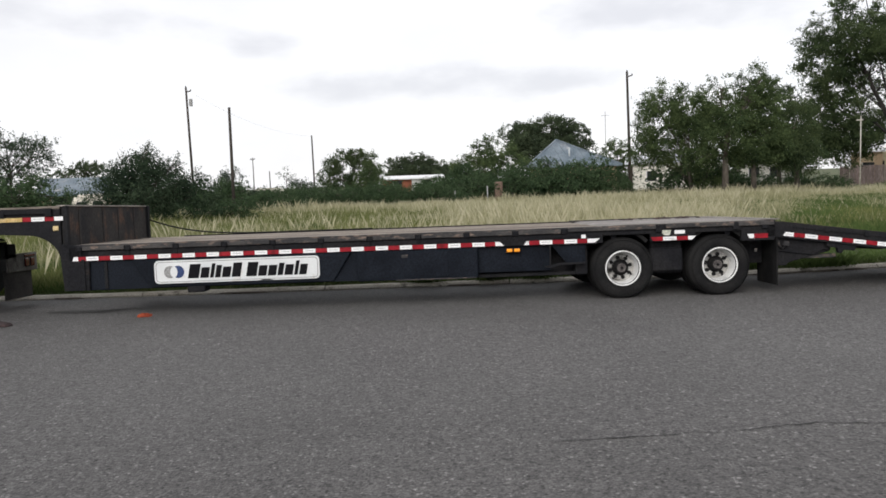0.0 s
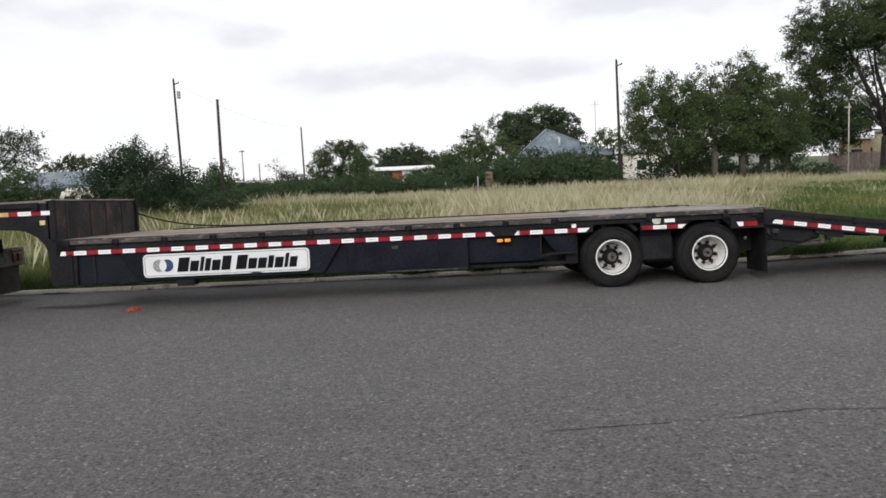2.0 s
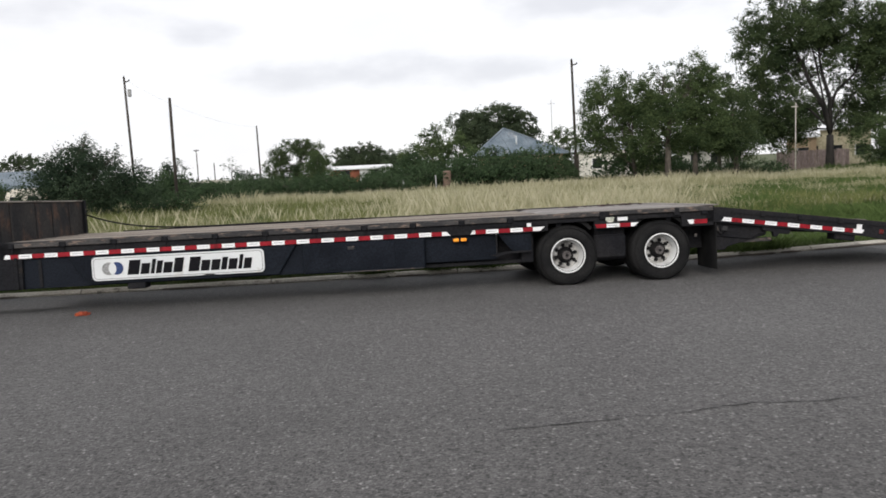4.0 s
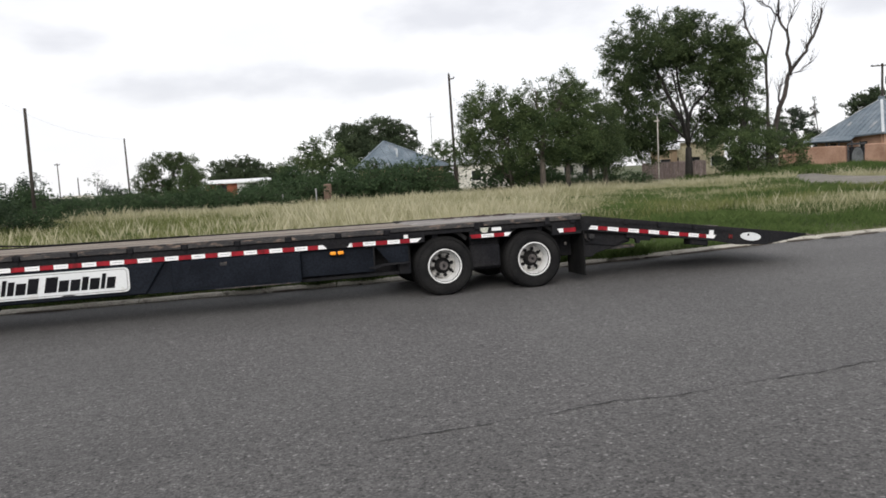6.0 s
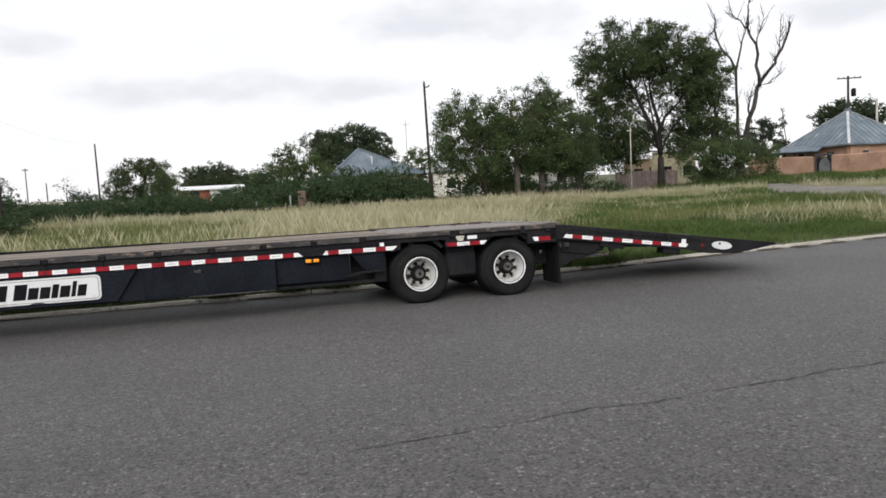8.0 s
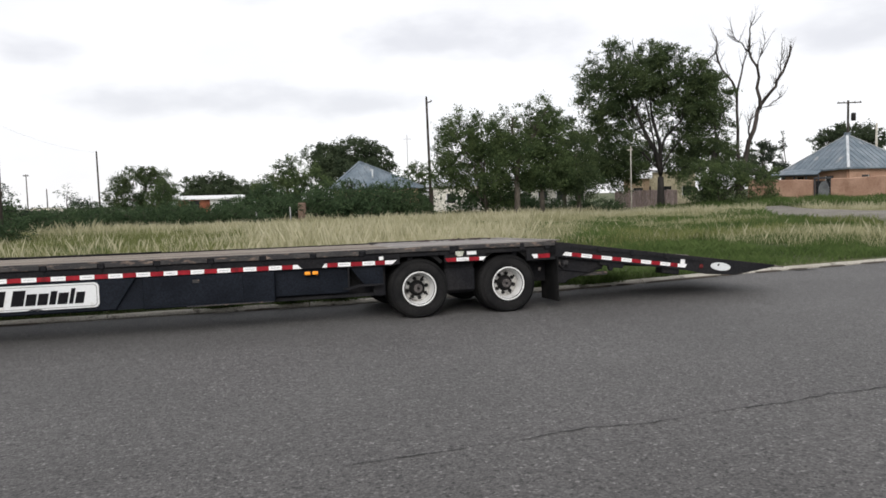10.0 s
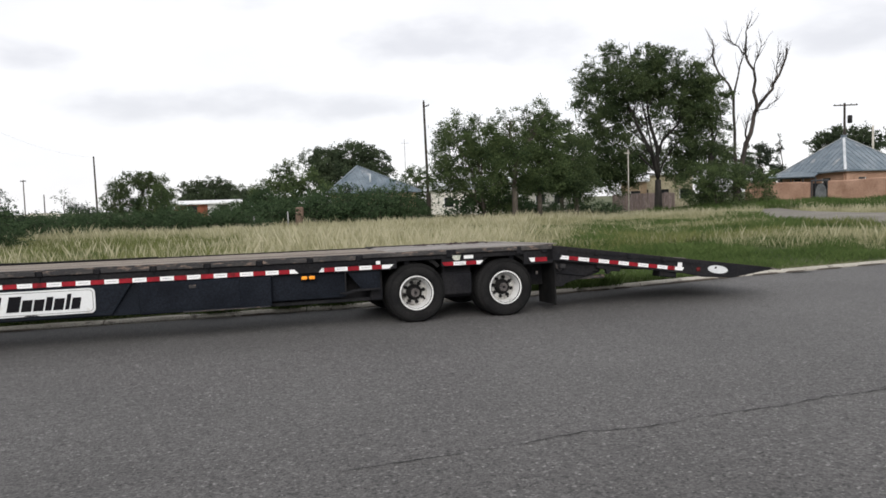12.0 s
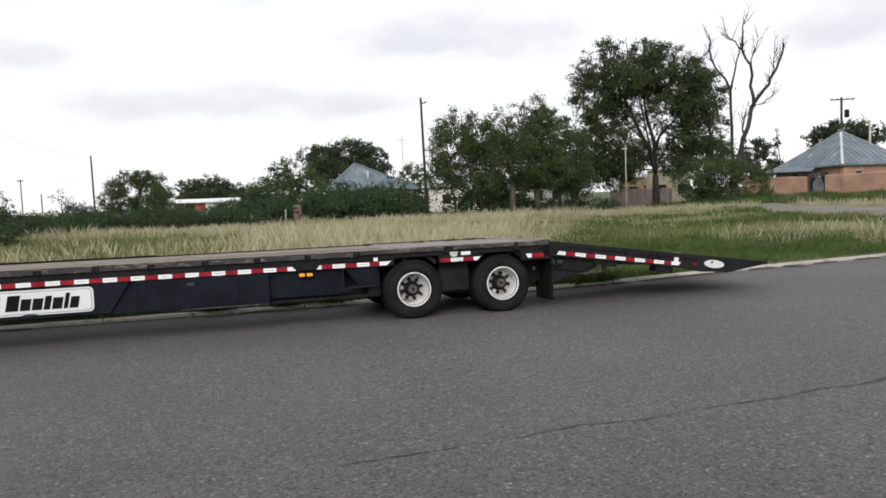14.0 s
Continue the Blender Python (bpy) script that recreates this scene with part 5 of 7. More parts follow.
tree("elm_tree", (35.5, 50.9), across([(-0.6, 9.8, 1.3, 1.2, 0.0), (0.1, 8.7, 1.4, 1.7, 0.4), (-0.7, 7.7, 1.5, 1.5, -0.3), (0.6, 6.7, 0.8, 1.1, 0.0),
                                       (-1.1, 5.4, 1.4, 1.0, 0.2), (0.3, 4.7, 1.3, 0.8, 0.5), (-2.2, 3.4, 1.4, 0.9, 0.8), (0.9, 3.2, 1.2, 0.8, 0.6)]),
     "narrow dark green elm leaning against its taller neighbour", 0.24, 0.6, size=0.17, density=4.0, per=34, seed=45, thin=0.6, bark=DARKBARK, gap=-0.55, fine=0.68, airy=(9.0, 0.12))
tree("elm_tree", (11.5, 85.2), [(-2.1, 0.3, 6.2, 2.6, 1.7), (0.8, -0.1, 7.0, 2.4, 1.3), (3.6, -0.6, 6.2, 1.6, 1.5), (0.1, 0.0, 4.6, 4.2, 1.6), (4.6, -0.6, 4.9, 0.9, 1.0)],
     "broad dark tree rising behind the tin-roofed house", 0.3, leaf=LEAF_D, size=0.22, density=3.0, per=34, seed=16, gap=-0.42)
tree("elm_tree", (3.6, 65.9), [(0.2, 0.0, 3.9, 1.4, 1.2), (-0.7, 0.0, 2.3, 2.2, 1.4), (2.1, -0.1, 3.2, 1.2, 1.5), (3.6, -1.2, 2.2, 1.4, 1.3)], "green bushy tree beside the tin-roofed house", 0.15, leaf=LEAF_B,
     size=0.17, density=4.4, seed=17, gap=-0.45)
tree("elm_tree", (-7.8, 61.5), [(-0.5, 0.0, 3.9, 0.7, 0.5), (0.6, 0.1, 4.0, 0.8, 0.5), (1.6, 0.2, 3.7, 0.6, 0.5), (-1.4, -0.2, 3.2, 0.7, 0.7), (-1.7, -0.2, 2.2, 0.9, 0.9), (-0.7, -0.1, 2.0, 1.0, 0.8), (0.6, 0.1, 1.9, 1.0, 0.7), (1.7, 0.2, 2.4, 0.9, 1.0), (-0.9, 0.0, 2.9, 0.7, 0.6), (0.3, 0.0, 3.5, 0.7, 0.4), (0.5, 0.3, 2.8, 0.4, 0.3), (1.1, 0.2, 3.2, 0.8, 0.5)],
     "round green tree with sky showing through its crown", 0.14, leaf=LEAF, size=0.15, density=7.5, seed=18, gap=-0.75, fine=0.7)
tree("shrub", (-5.75, 57.7), [(0.0, 0.0, 2.5, 0.85, 0.75), (-0.4, 0.0, 1.8, 0.9, 0.8), (0.45, 0.0, 1.7, 0.9, 0.8)], "dense round green bush beside the brick outbuilding", 0.05, leaf=LEAF_B, size=0.12, density=7.0, seed=81, stems=3, category="shrub", gap=-0.6, fine=0.7)
tree("elm_tree", (-12.5, 64.8), [(0.0, 0.0, 2.0, 0.6, 0.45), (-0.5, 0.0, 1.6, 0.7, 0.5), (0.6, 0.1, 1.5, 0.7, 0.5)], "small dark round-headed tree behind the hedge", 0.06, leaf=LEAF_K, size=0.13, density=6.5, seed=82, gap=-0.55, fine=0.7)
tree("shrub", (-12.6, 44.2), [(0.0, 0.0, 2.1, 0.6, 0.55), (0.5, 0.1, 1.7, 0.55, 0.5), (-0.6, 0.0, 1.8, 0.7, 0.6), (0.0, 0.0, 1.0, 1.1, 0.8), (0.15, 0.0, 2.6, 0.15, 0.25), (-0.4, 0.0, 2.5, 0.15, 0.25)], "dark ragged bush standing taller than the hedge", 0.05, leaf=LEAF_K, size=0.11, density=7.0, seed=83, stems=3, category="shrub", gap=-0.45, fine=0.8)
tree("elm_tree", (-4.0, 99.9), [(-2.2, 0.0, 4.1, 1.6, 1.1), (-0.4, 0.0, 4.6, 1.3, 0.9), (1.3, 0.1, 4.4, 1.5, 0.9), (2.9, 0.1, 3.7, 1.5, 0.8), (0.2, 0.0, 3.4, 2.6, 0.8), (-1.5, 0.0, 2.6, 2.4, 0.8), (2.6, 0.0, 2.6, 2.6, 0.8), (4.6, 0.0, 3.2, 1.4, 0.8)], "distant dark tree beyond the white building", 0.2, leaf=LEAF_D, size=0.22, density=2.8, seed=19, gap=-0.4)
tree("elm_tree", (-13.4, 32.3), [(0.1, 0.0, 2.45, 0.9, 0.8), (-0.6, -0.3, 2.0, 0.8, 0.8), (1.3, 0.5, 1.9, 1.1, 0.9), (0.55, 0.2, 3.0, 0.45, 0.5), (0.1, 0.0, 1.5, 2.0, 0.9), (0.2, 0.1, 2.2, 1.2, 0.8),
                                 (-0.4, -0.1, 1.2, 0.9, 0.8), (0.5, 0.2, 3.45, 0.25, 0.4), (-0.55, -0.2, 3.1, 0.3, 0.4), (1.5, 0.5, 2.7, 0.4, 0.4), (2.3, 0.8, 1.4, 0.9, 0.8)],
     "low dense dark green elm bush in the grass", 0.09, leaf=LEAF_K, size=0.10, density=9.0, per=36, seed=20, stems=3, gap=-0.36, airy=(1.6, 0.2))
tree("elm_tree", (-26.6, 45.0), [(0.2, 0.1, 4.5, 1.9, 1.5), (1.4, 0.8, 4.2, 1.4, 1.3), (-1.4, -0.8, 4.4, 2.0, 1.9), (0.0, 0.0, 2.2, 2.4, 1.3), (-1.9, -1.2, 2.4, 2.0, 1.6)],
     "open-crowned green elm with loose outer twigs", 0.14, leaf=LEAF_K, size=0.13, density=3.6, per=30, seed=21, stems=2)
tree("elm_tree", (-34.9, 72.0), [(0.2, 0.1, 3.9, 1.5, 0.9), (-1.4, -0.7, 3.4, 1.4, 0.8)], "distant green tree behind the shed", 0.14, leaf=LEAF_D, size=0.22, density=2.4, seed=22)
tree("elm_tree", (17.8, 77.0), [(0.0, 0.0, 4.4, 1.0, 0.9), (-0.7, 0.0, 3.6, 1.0, 1.0), (0.9, 0.0, 3.5, 1.1, 1.0), (0.1, 0.0, 2.2, 1.5, 1.0)], "small green tree behind the utility pole", 0.12, leaf=LEAF_B, size=0.17, density=4.5, seed=23, gap=-0.5)
tree("elm_tree", (28.0, 62.5), [(0.0, 0.0, 6.0, 2.4, 2.0), (-2.5, 0.6, 4.5, 2.0, 1.6), (2.2, -0.5, 4.6, 1.8, 1.5), (0.5, 0.0, 3.4, 2.6, 1.0)],
     "green tree filling the gap behind the tall elm", 0.18, leaf=LEAF_D, size=0.2, density=2.2, seed=41)
tree("elm_tree", (35.1, 57.9), [(-2.9, 1.8, 4.1, 1.4, 0.9), (-1.1, 0.7, 4.9, 1.5, 1.0), (0.7, -0.4, 4.2, 1.3, 0.9), (2.1, -1.2, 4.4, 1.2, 1.2)],
     "slender green tree overhanging the board fence", 0.1, leaf=LEAF, size=0.17, density=3.4, seed=43)
tree("elm_tree", (43.5, 58.5), [(-1.5, 1.0, 4.6, 1.8, 1.4), (0.8, -0.5, 3.8, 1.6, 1.2), (-3.5, 2.0, 4.2, 1.6, 1.2)], "green tree beyond the adobe wall", 0.14, leaf=LEAF_D, size=0.2, density=2.2, seed=42)
tree("elm_tree", (64.7, 82.7), [(0.0, 0.0, 5.8, 1.9, 1.8), (-1.5, 0.5, 4.0, 1.8, 1.4), (2.0, 0.0, 3.6, 2.0, 1.2)], "distant dark tree beside the adobe house", 0.2, leaf=LEAF_C, size=0.27, density=1.8, seed=24)
tree("elm_tree", (65.7, 70.0), [(-1.2, 1.1, 6.8, 1.7, 1.1), (0.4, -0.4, 7.2, 2.3, 1.1), (2.2, -2.1, 6.7, 1.9, 1.0), (-0.3, 0.3, 5.2, 2.4, 1.4)],
     "dark tree rising behind the adobe house roof", 0.25, leaf=LEAF_D, size=0.24, density=2.6, seed=25, gap=-0.5)
tree("elm_tree", (-18.7, 88.0), [(0.1, 0.0, 2.9, 1.1, 0.9), (0.9, 0.0, 2.2, 0.9, 0.6)], "thin pale distant tree beyond the hedge", 0.08, leaf=LEAF_D, size=0.16, density=1.6, per=18, seed=26)
for k, (cx, cy, h) in enumerate(((69.8, 85.0, 8.8), (67.6, 86.0, 7.2))):
    lobes = [(0, 0, 0.5 + h * 0.25 + h * 0.11 * i, 1.25 * (1 - i / 7.5), h * 0.085) for i in range(7)]
    tree("conifer_tree", (cx, cy), lobes, "distant slender dark conifer", 0.12, leaf=LEAF_C, size=0.24, density=2.4, per=22, seed=30 + k, group="conifers")
tree("shrub", (33.5, 47.4), [(0.0, 0.0, 2.4, 1.9, 1.2), (-1.2, 0.8, 1.8, 1.6, 1.0), (1.4, -1.0, 2.3, 1.4, 1.1), (2.3, -1.5, 1.5, 1.1, 0.9), (0.4, -0.3, 1.0, 1.7, 0.9), (-0.6, 0.4, 3.0, 1.0, 0.8), (2.6, -1.8, 2.6, 0.8, 0.7)],
     "wide green shrub below the dead tree", 0.07, leaf=LEAF_B, size=0.14, density=5.0, seed=33, stems=4, category="shrub", gap=-0.2)


for at, top, wide, seed in (((-1.2, 58.5), 1.9, 1.1, 76), ((0.4, 59.0), 2.4, 1.1, 77), ((1.8, 59.4), 3.0, 1.2, 78), ((6.0, 58.6), 2.9, 1.2, 71), ((8.2, 58.4), 3.4, 1.0, 72), ((9.5, 58.2), 3.2, 1.0, 73), ((11.2, 58.2), 3.0, 1.0, 74), ((13.2, 59.4), 2.2, 1.0, 75)):
    tree("shrub", at, [(0.0, 0.0, top - 0.8, wide * 0.8, 0.8), (-0.6 * wide, 0.2, top - 1.3, wide * 0.8, 0.9), (0.7 * wide, 0.0, top - 1.5, wide * 0.8, 0.8), (0.0, 0.0, 0.7, wide, 0.7)],
         "tall green shrub standing in the hedge line", 0.05, leaf=SHRUB, size=0.14, density=4.6, seed=seed, stems=3, group="tall hedge shrubs", category="shrub")


def dead_tree():
    t = thing("dead_tree", pose(39.3, 53.0, ground_z(39.3, 53.0)), "tall bare dead tree with two pale forked trunks", "tree")
    rng = random.Random(8)
    g = ground_z(39.3, 53.0)
    ux, uy = 0.80, -0.60

    def at(s, z):
        return Vector((ux * s, uy * s, z - g))

    b = bmesh.new()
    limbs = [([(0.1, g - 0.1), (0.25, 2.7), (0.47, 3.5), (0.71, 5.4), (1.28, 7.2), (1.58, 8.0), (2.26, 9.2), (2.93, 10.1), (3.51, 11.3), (3.88, 12.8)], 0.24),
             ([(1.55, 7.9), (1.48, 9.65), (1.33, 11.3), (0.88, 12.5), (0.82, 14.0), (0.92, 14.9)], 0.14),
             ([(0.88, 12.4), (0.14, 13.3), (-0.36, 13.8), (-0.77, 14.6)], 0.06),
             ([(1.33, 11.2), (1.71, 12.3), (1.85, 13.4)], 0.06),
             ([(-0.14, g - 0.1), (-0.1, 2.7), (-0.04, 3.4), (-0.17, 6.3), (-0.21, 9.4), (-1.17, 11.3), (-1.66, 12.9), (-1.72, 14.1)], 0.17),
             ([(-0.21, 9.3), (0.28, 11.0), (0.59, 12.4), (0.73, 13.1)], 0.09),
             ([(0.71, 5.4), (0.76, 6.1), (0.81, 6.85), (1.11, 7.3)], 0.1),
             ([(2.93, 10.1), (3.18, 11.5), (3.27, 12.3)], 0.06),
             ([(1.58, 8.0), (2.29, 8.15), (2.91, 8.7)], 0.04),
             ([(-2.9, 10.3), (-2.56, 11.3), (-2.37, 11.9), (-2.05, 12.6)], 0.06)]
    for pts, r in limbs:
        full = []
        for p, q in zip(pts, pts[1:]):
            full += [p, ((p[0] + q[0]) / 2 + rng.uniform(-0.12, 0.12), (p[1] + q[1]) / 2)]
        v = [at(*p) + Vector((0, rng.uniform(-0.2, 0.2), 0)) for p in full + [pts[-1]]]
        n = len(v)
        tube(b, v, [1.02 * r * (1 - 0.72 * (i / (n - 1)) ** 0.9) for i in range(n)], 8)
        # branches and twigs reach upwards along the upper half of each limb
        for _ in range(3 + int(1.0 * n)):
            i = rng.randint(n // 2, n - 1)
            u = rng.random()
            root = v[i - 1].lerp(v[i], u)
            along = (v[i] - v[i - 1]).normalized()
            d = (along + Vector((rng.uniform(-1, 1), rng.uniform(-0.7, 0.7), rng.uniform(-0.1, 0.6))) * 0.9).normalized()
            k = rng.uniform(0.35, 0.95) * (1.4 if rng.random() < 0.3 else 1.0)
            bow = Vector((rng.uniform(-0.1, 0.1), 0, 0.16)) * k
            w = 0.016 + 0.018 * k
            pts2 = [root, root + d * k * 0.4 - bow * 0.4, root + d * k * 0.75, root + d * k + bow]
            tube(b, pts2, [w, w * 0.75, w * 0.5, 0.006], 4)
            for q in pts2[1:]:
                for _ in range(rng.randint(0, 2)):
                    d2 = (d + Vector((rng.uniform(-1, 1), rng.uniform(-1, 1), rng.uniform(0, 0.8))) * 0.8).normalized() * rng.uniform(0.25, 0.7)
                    tube(b, [q, q + d2 * 0.5 + Vector((0, 0, 0.03)), q + d2], [0.012, 0.009, 0.005], 3)
    part("trunk", b, DEADWOOD, t)


dead_tree()


def hedge_shrubs():
    base = []
    for v in range(4):
        rng = random.Random(50 + v)
        lobes = [(rng.uniform(-0.9, 0.9), rng.uniform(-0.4, 0.4), rng.uniform(0.5, 1.0), rng.uniform(0.55, 0.9), rng.uniform(0.4, 0.6)) for _ in range(5)]
        lobes = [(a, b, c + ground_z(0, 500), r, z) for a, b, c, r, z in lobes]
        t = tree("shrub", (-10 + 6 * v, 500), lobes, "dense green shrub in the hedge along the field", 0.04, leaf=SHRUB, size=0.12, density=5.5, per=34,
                 seed=60 + v, stems=3, group="hedge shrubs", category="shrub")
        base.append(t)
    spots = [(-14.5, 43.7, 2.22), (-12.6, 42.2, 1.88), (-12.8, 48.3, 1.3), (-11.5, 50.7, 1.67), (-9.6, 51.1, 1.6), (-7.7, 51.4, 1.75), (-5.8, 51.7, 1.54),
             (-3.8, 51.9, 1.75), (-2.1, 52.0, 1.6), (-0.5, 54.0, 1.99), (1.2, 54.0, 2.21), (3.0, 55.6, 1.95), (6.5, 61.7, 1.93), (8.1, 61.5, 1.9),
             (9.9, 61.2, 2.2), (11.7, 60.9, 1.95), (12.9, 60.5, 1.8), (-29.0, 46.0, 2.0), (-25.5, 42.0, 2.3), (-27.5, 43.0, 2.6), (-23.6, 43.8, 1.6), (-31.0, 47.0, 2.5), (-15.2, 38.6, 1.5),
             (-17.0, 46.0, 2.0), (-10.5, 45.5, 1.45), (5.0, 60.5, 1.9), (-11.0, 36.0, 1.2), (-8.6, 55.0, 1.8),
             (-6.6, 55.5, 1.75), (-4.6, 55.5, 1.6), (-13.6, 53.0, 1.25), (20.8, 56.0, 2.3), (22.8, 56.0, 1.5), (26.6, 56.0, 1.0), (19.4, 60.0, 2.4), (24.0, 60.0, 1.2), (28.6, 58.0, 1.2),  (9.0, 60.0, 1.9), (11.0, 60.0, 1.68), (7.2, 61.0, 1.88), (-15.6, 52.0, 1.8), (-17.8, 50.0, 1.75), (-10.6, 54.5, 1.7), (-6.4, 50.3, 1.35), (-4.9, 50.6, 1.4), (-3.2, 50.4, 1.45), (-1.6, 50.7, 1.5),
             (-8.4, 50.2, 1.4), (-10.3, 49.6, 1.5), (-4.0, 57.0, 1.6), (-2.2, 57.2, 1.6), (0.2, 56.8, 1.9)]
    rng = random.Random(9)
    for k, (x, y, top) in enumerate(spots):
        k2 = 0.87 if y > 56.5 else 1.0
        x, y, top = x * k2, y * k2, 1.53 + (top - 1.53) * k2 + rng.uniform(-0.45, 0.3)
        if -18 < x < 2:
            top -= 0.3
        g = ground_z(x, y)
        s = (top - g) / 1.28
        wide = max(1.0, s) * rng.uniform(1.05, 1.35)
        src = base[k % 4]
        m = Matrix.LocRotScale((x, y, g - 0.05), Euler((0, 0, rng.uniform(-0.5, 0.5))), (wide, wide, s))
        if k < 4:
            src.matrix_basis = m
            src.scale = (wide, wide, s)
        else:
            old = src.scale.copy()
            src.scale = (1, 1, 1)
            copy_thing(src, m)
            src.scale = old


hedge_shrubs()


# ---- poles ----
def pole(name, x, y, top, r, label, lean=(0.0, 0.0), arm=0.0, extra=True, material=POLEWOOD, category="utility pole"):
    g = ground_z(x, y)
    t = thing(name, pose(x, y, g), label, category)
    h = top - g
    b = bmesh.new()
    tube(b, [(0, 0, -0.3), (lean[0] * 0.5, lean[1] * 0.5, h * 0.5), (lean[0], lean[1], h)], [r, r * 0.86, r * 0.72], 12)
    part("shaft", b, material, t)
    if arm:
        b = box(-arm, arm, -0.05, 0.05, -0.06, 0.06, 0.01)
        part("crossarm", b, material, t, m=pose(lean[0], lean[1] - r, h - 0.25, 0, 0, -20))
        for s in (-0.9, -0.45, 0.45, 0.9):
            part("insulator", lathe([(0.0, 0.0), (0.03, 0.0), (0.045, 0.05), (0.03, 0.12), (0.0, 0.13)], 8), GLASS, t,
                 m=pose(lean[0] + s * arm * math.cos(radians(20)), lean[1] - r - s * arm * math.sin(radians(20)), h - 0.2, 90))
    if extra:
        part("bracket", box(0, 0.35, -0.04, 0.04, -0.04, 0.04, 0.01), material, t, m=pose(lean[0], lean[1], h - 0.35, 0, -12))
        part("insulator", lathe([(0.0, 0.0), (0.04, 0.0), (0.055, 0.08), (0.0, 0.12)], 8), GLASS, t, m=pose(lean[0] + 0.36, lean[1], h - 0.27, 90))
        part("insulator", lathe([(0.0, 0.0), (0.04, 0.0), (0.055, 0.08), (0.0, 0.12)], 8), GLASS, t, m=pose(lean[0], lean[1], h, 90))
    return t


p = pole("utility_pole", -19.2, 56.84, 9.37, 0.1, "tall weathered wooden utility pole with small bracket", (-0.1, 0))
part("fuse_box", box(0.1, 0.32, -0.12, 0.12, 7.95, 8.5, 0.03), SIGN_G, p, "grey cut-out box")
pole("utility_pole", -10.98, 38.5, 5.75, 0.09, "thick bare wooden pole cut off at the top", (0.06, 0), extra=False)
pole("utility_pole", -12.93, 73.88, 6.6, 0.09, "slender dark wooden pole beyond the hedge", (-0.05, 0), extra=False)
pole("utility_pole", -34.75, 135.6, 7.17, 0.1, "distant wooden pole on the skyline", arm=0.5, extra=False)
pole("utility_pole", -35.2, 150.0, 5.0, 0.12, "distant short pole on the skyline", extra=False)
p = pole("utility_pole", 13.05, 52.4, 8.71, 0.105, "tall brown wooden utility pole in the field", (-0.15, 0))
part("guard", box(-0.145, 0.145, -0.145, 0.145, 0.0, 2.2, 0.04), POLEWOOD, p)
p = pole("utility_pole", 63.2, 66.9, 10.71, 0.15, "wooden utility pole with crossarm and transformer", arm=1.25, extra=False)
part("transformer", lathe([(0.0, 0.0), (0.2, 0.02), (0.24, 0.1), (0.24, 0.75), (0.18, 0.85), (0.0, 0.88)], 16), GREASE, p, "dark transformer can", m=pose(0.42, -0.3, 8.0, 90))
pole("utility_pole", 60.15, 60.06, 7.59, 0.12, "pale pole behind the adobe house", extra=False, material=PALEPOLE)
p = pole("light_pole", 28.1, 50.5, 4.95, 0.045, "pale metal service mast beside the cottage", extra=False, material=PALEPOLE, category="pole")
part("mast_head", box(-0.3, 0.16, -0.05, 0.05, 4.62, 4.70, 0.02), PALEPOLE, p)
t = pole("antenna_mast", 19.47, 89.92, 9.29, 0.05, "thin television antenna mast behind the trees", extra=False, material=SIGN_G, category="antenna")
part("antenna_boom", box(-0.5, 0.5, -0.02, 0.02, 8.76, 8.80), SIGN_G, t)


# sagging wire between the two poles beyond the hedge
b = bmesh.new()
p, q = Vector((-19.25, 56.84, 9.2)), Vector((-12.98, 73.88, 6.5))
tube(b, [p.lerp(q, k / 12) - Vector((0, 0, 4 * 0.75 * (k / 12) * (1 - k / 12))) for k in range(13)], [0.004] * 13, 4)
tagged(part("overhead_wire", b, SIGN_G), "thin grey overhead wire sagging between two wooden poles", "wire")


# ---- fence posts, pillar ----
for x, y, top, w in ((2.83, 49.92, 1.45, 0.045), (0.66, 50.0, 1.2, 0.05)):
    b = bmesh.new()
    tube(b, [(0, 0, -0.1), (0.01, 0, (top - 0.27) / 2), (0.0, 0, top - 0.27)], [w, w, w * 0.9], 8)
    tagged(part("fence_post", b, SIGN_G, m=pose(x, y, ground_z(x, y))), "short grey fence post standing in long grass", "post", "field posts")
b = box(-0.26, 0.26, -0.26, 0.26, -0.1, 1.42, 0.05)
bmesh.ops.subdivide_edges(b, edges=b.edges[:], cuts=3, use_grid_fill=True)
for v in b.verts:
    v.co += Vector((noise.noise(v.co * 3), noise.noise(v.co * 3 + Vector((9, 0, 0))), 0.5 * noise.noise(v.co * 2))) * 0.05
tagged(part("gate_pillar", b, MUDBRICK, m=pose(3.74, 51.9, ground_z(3.7, 51.9))), "crumbling adobe gate pillar beside the hedge", "pillar")


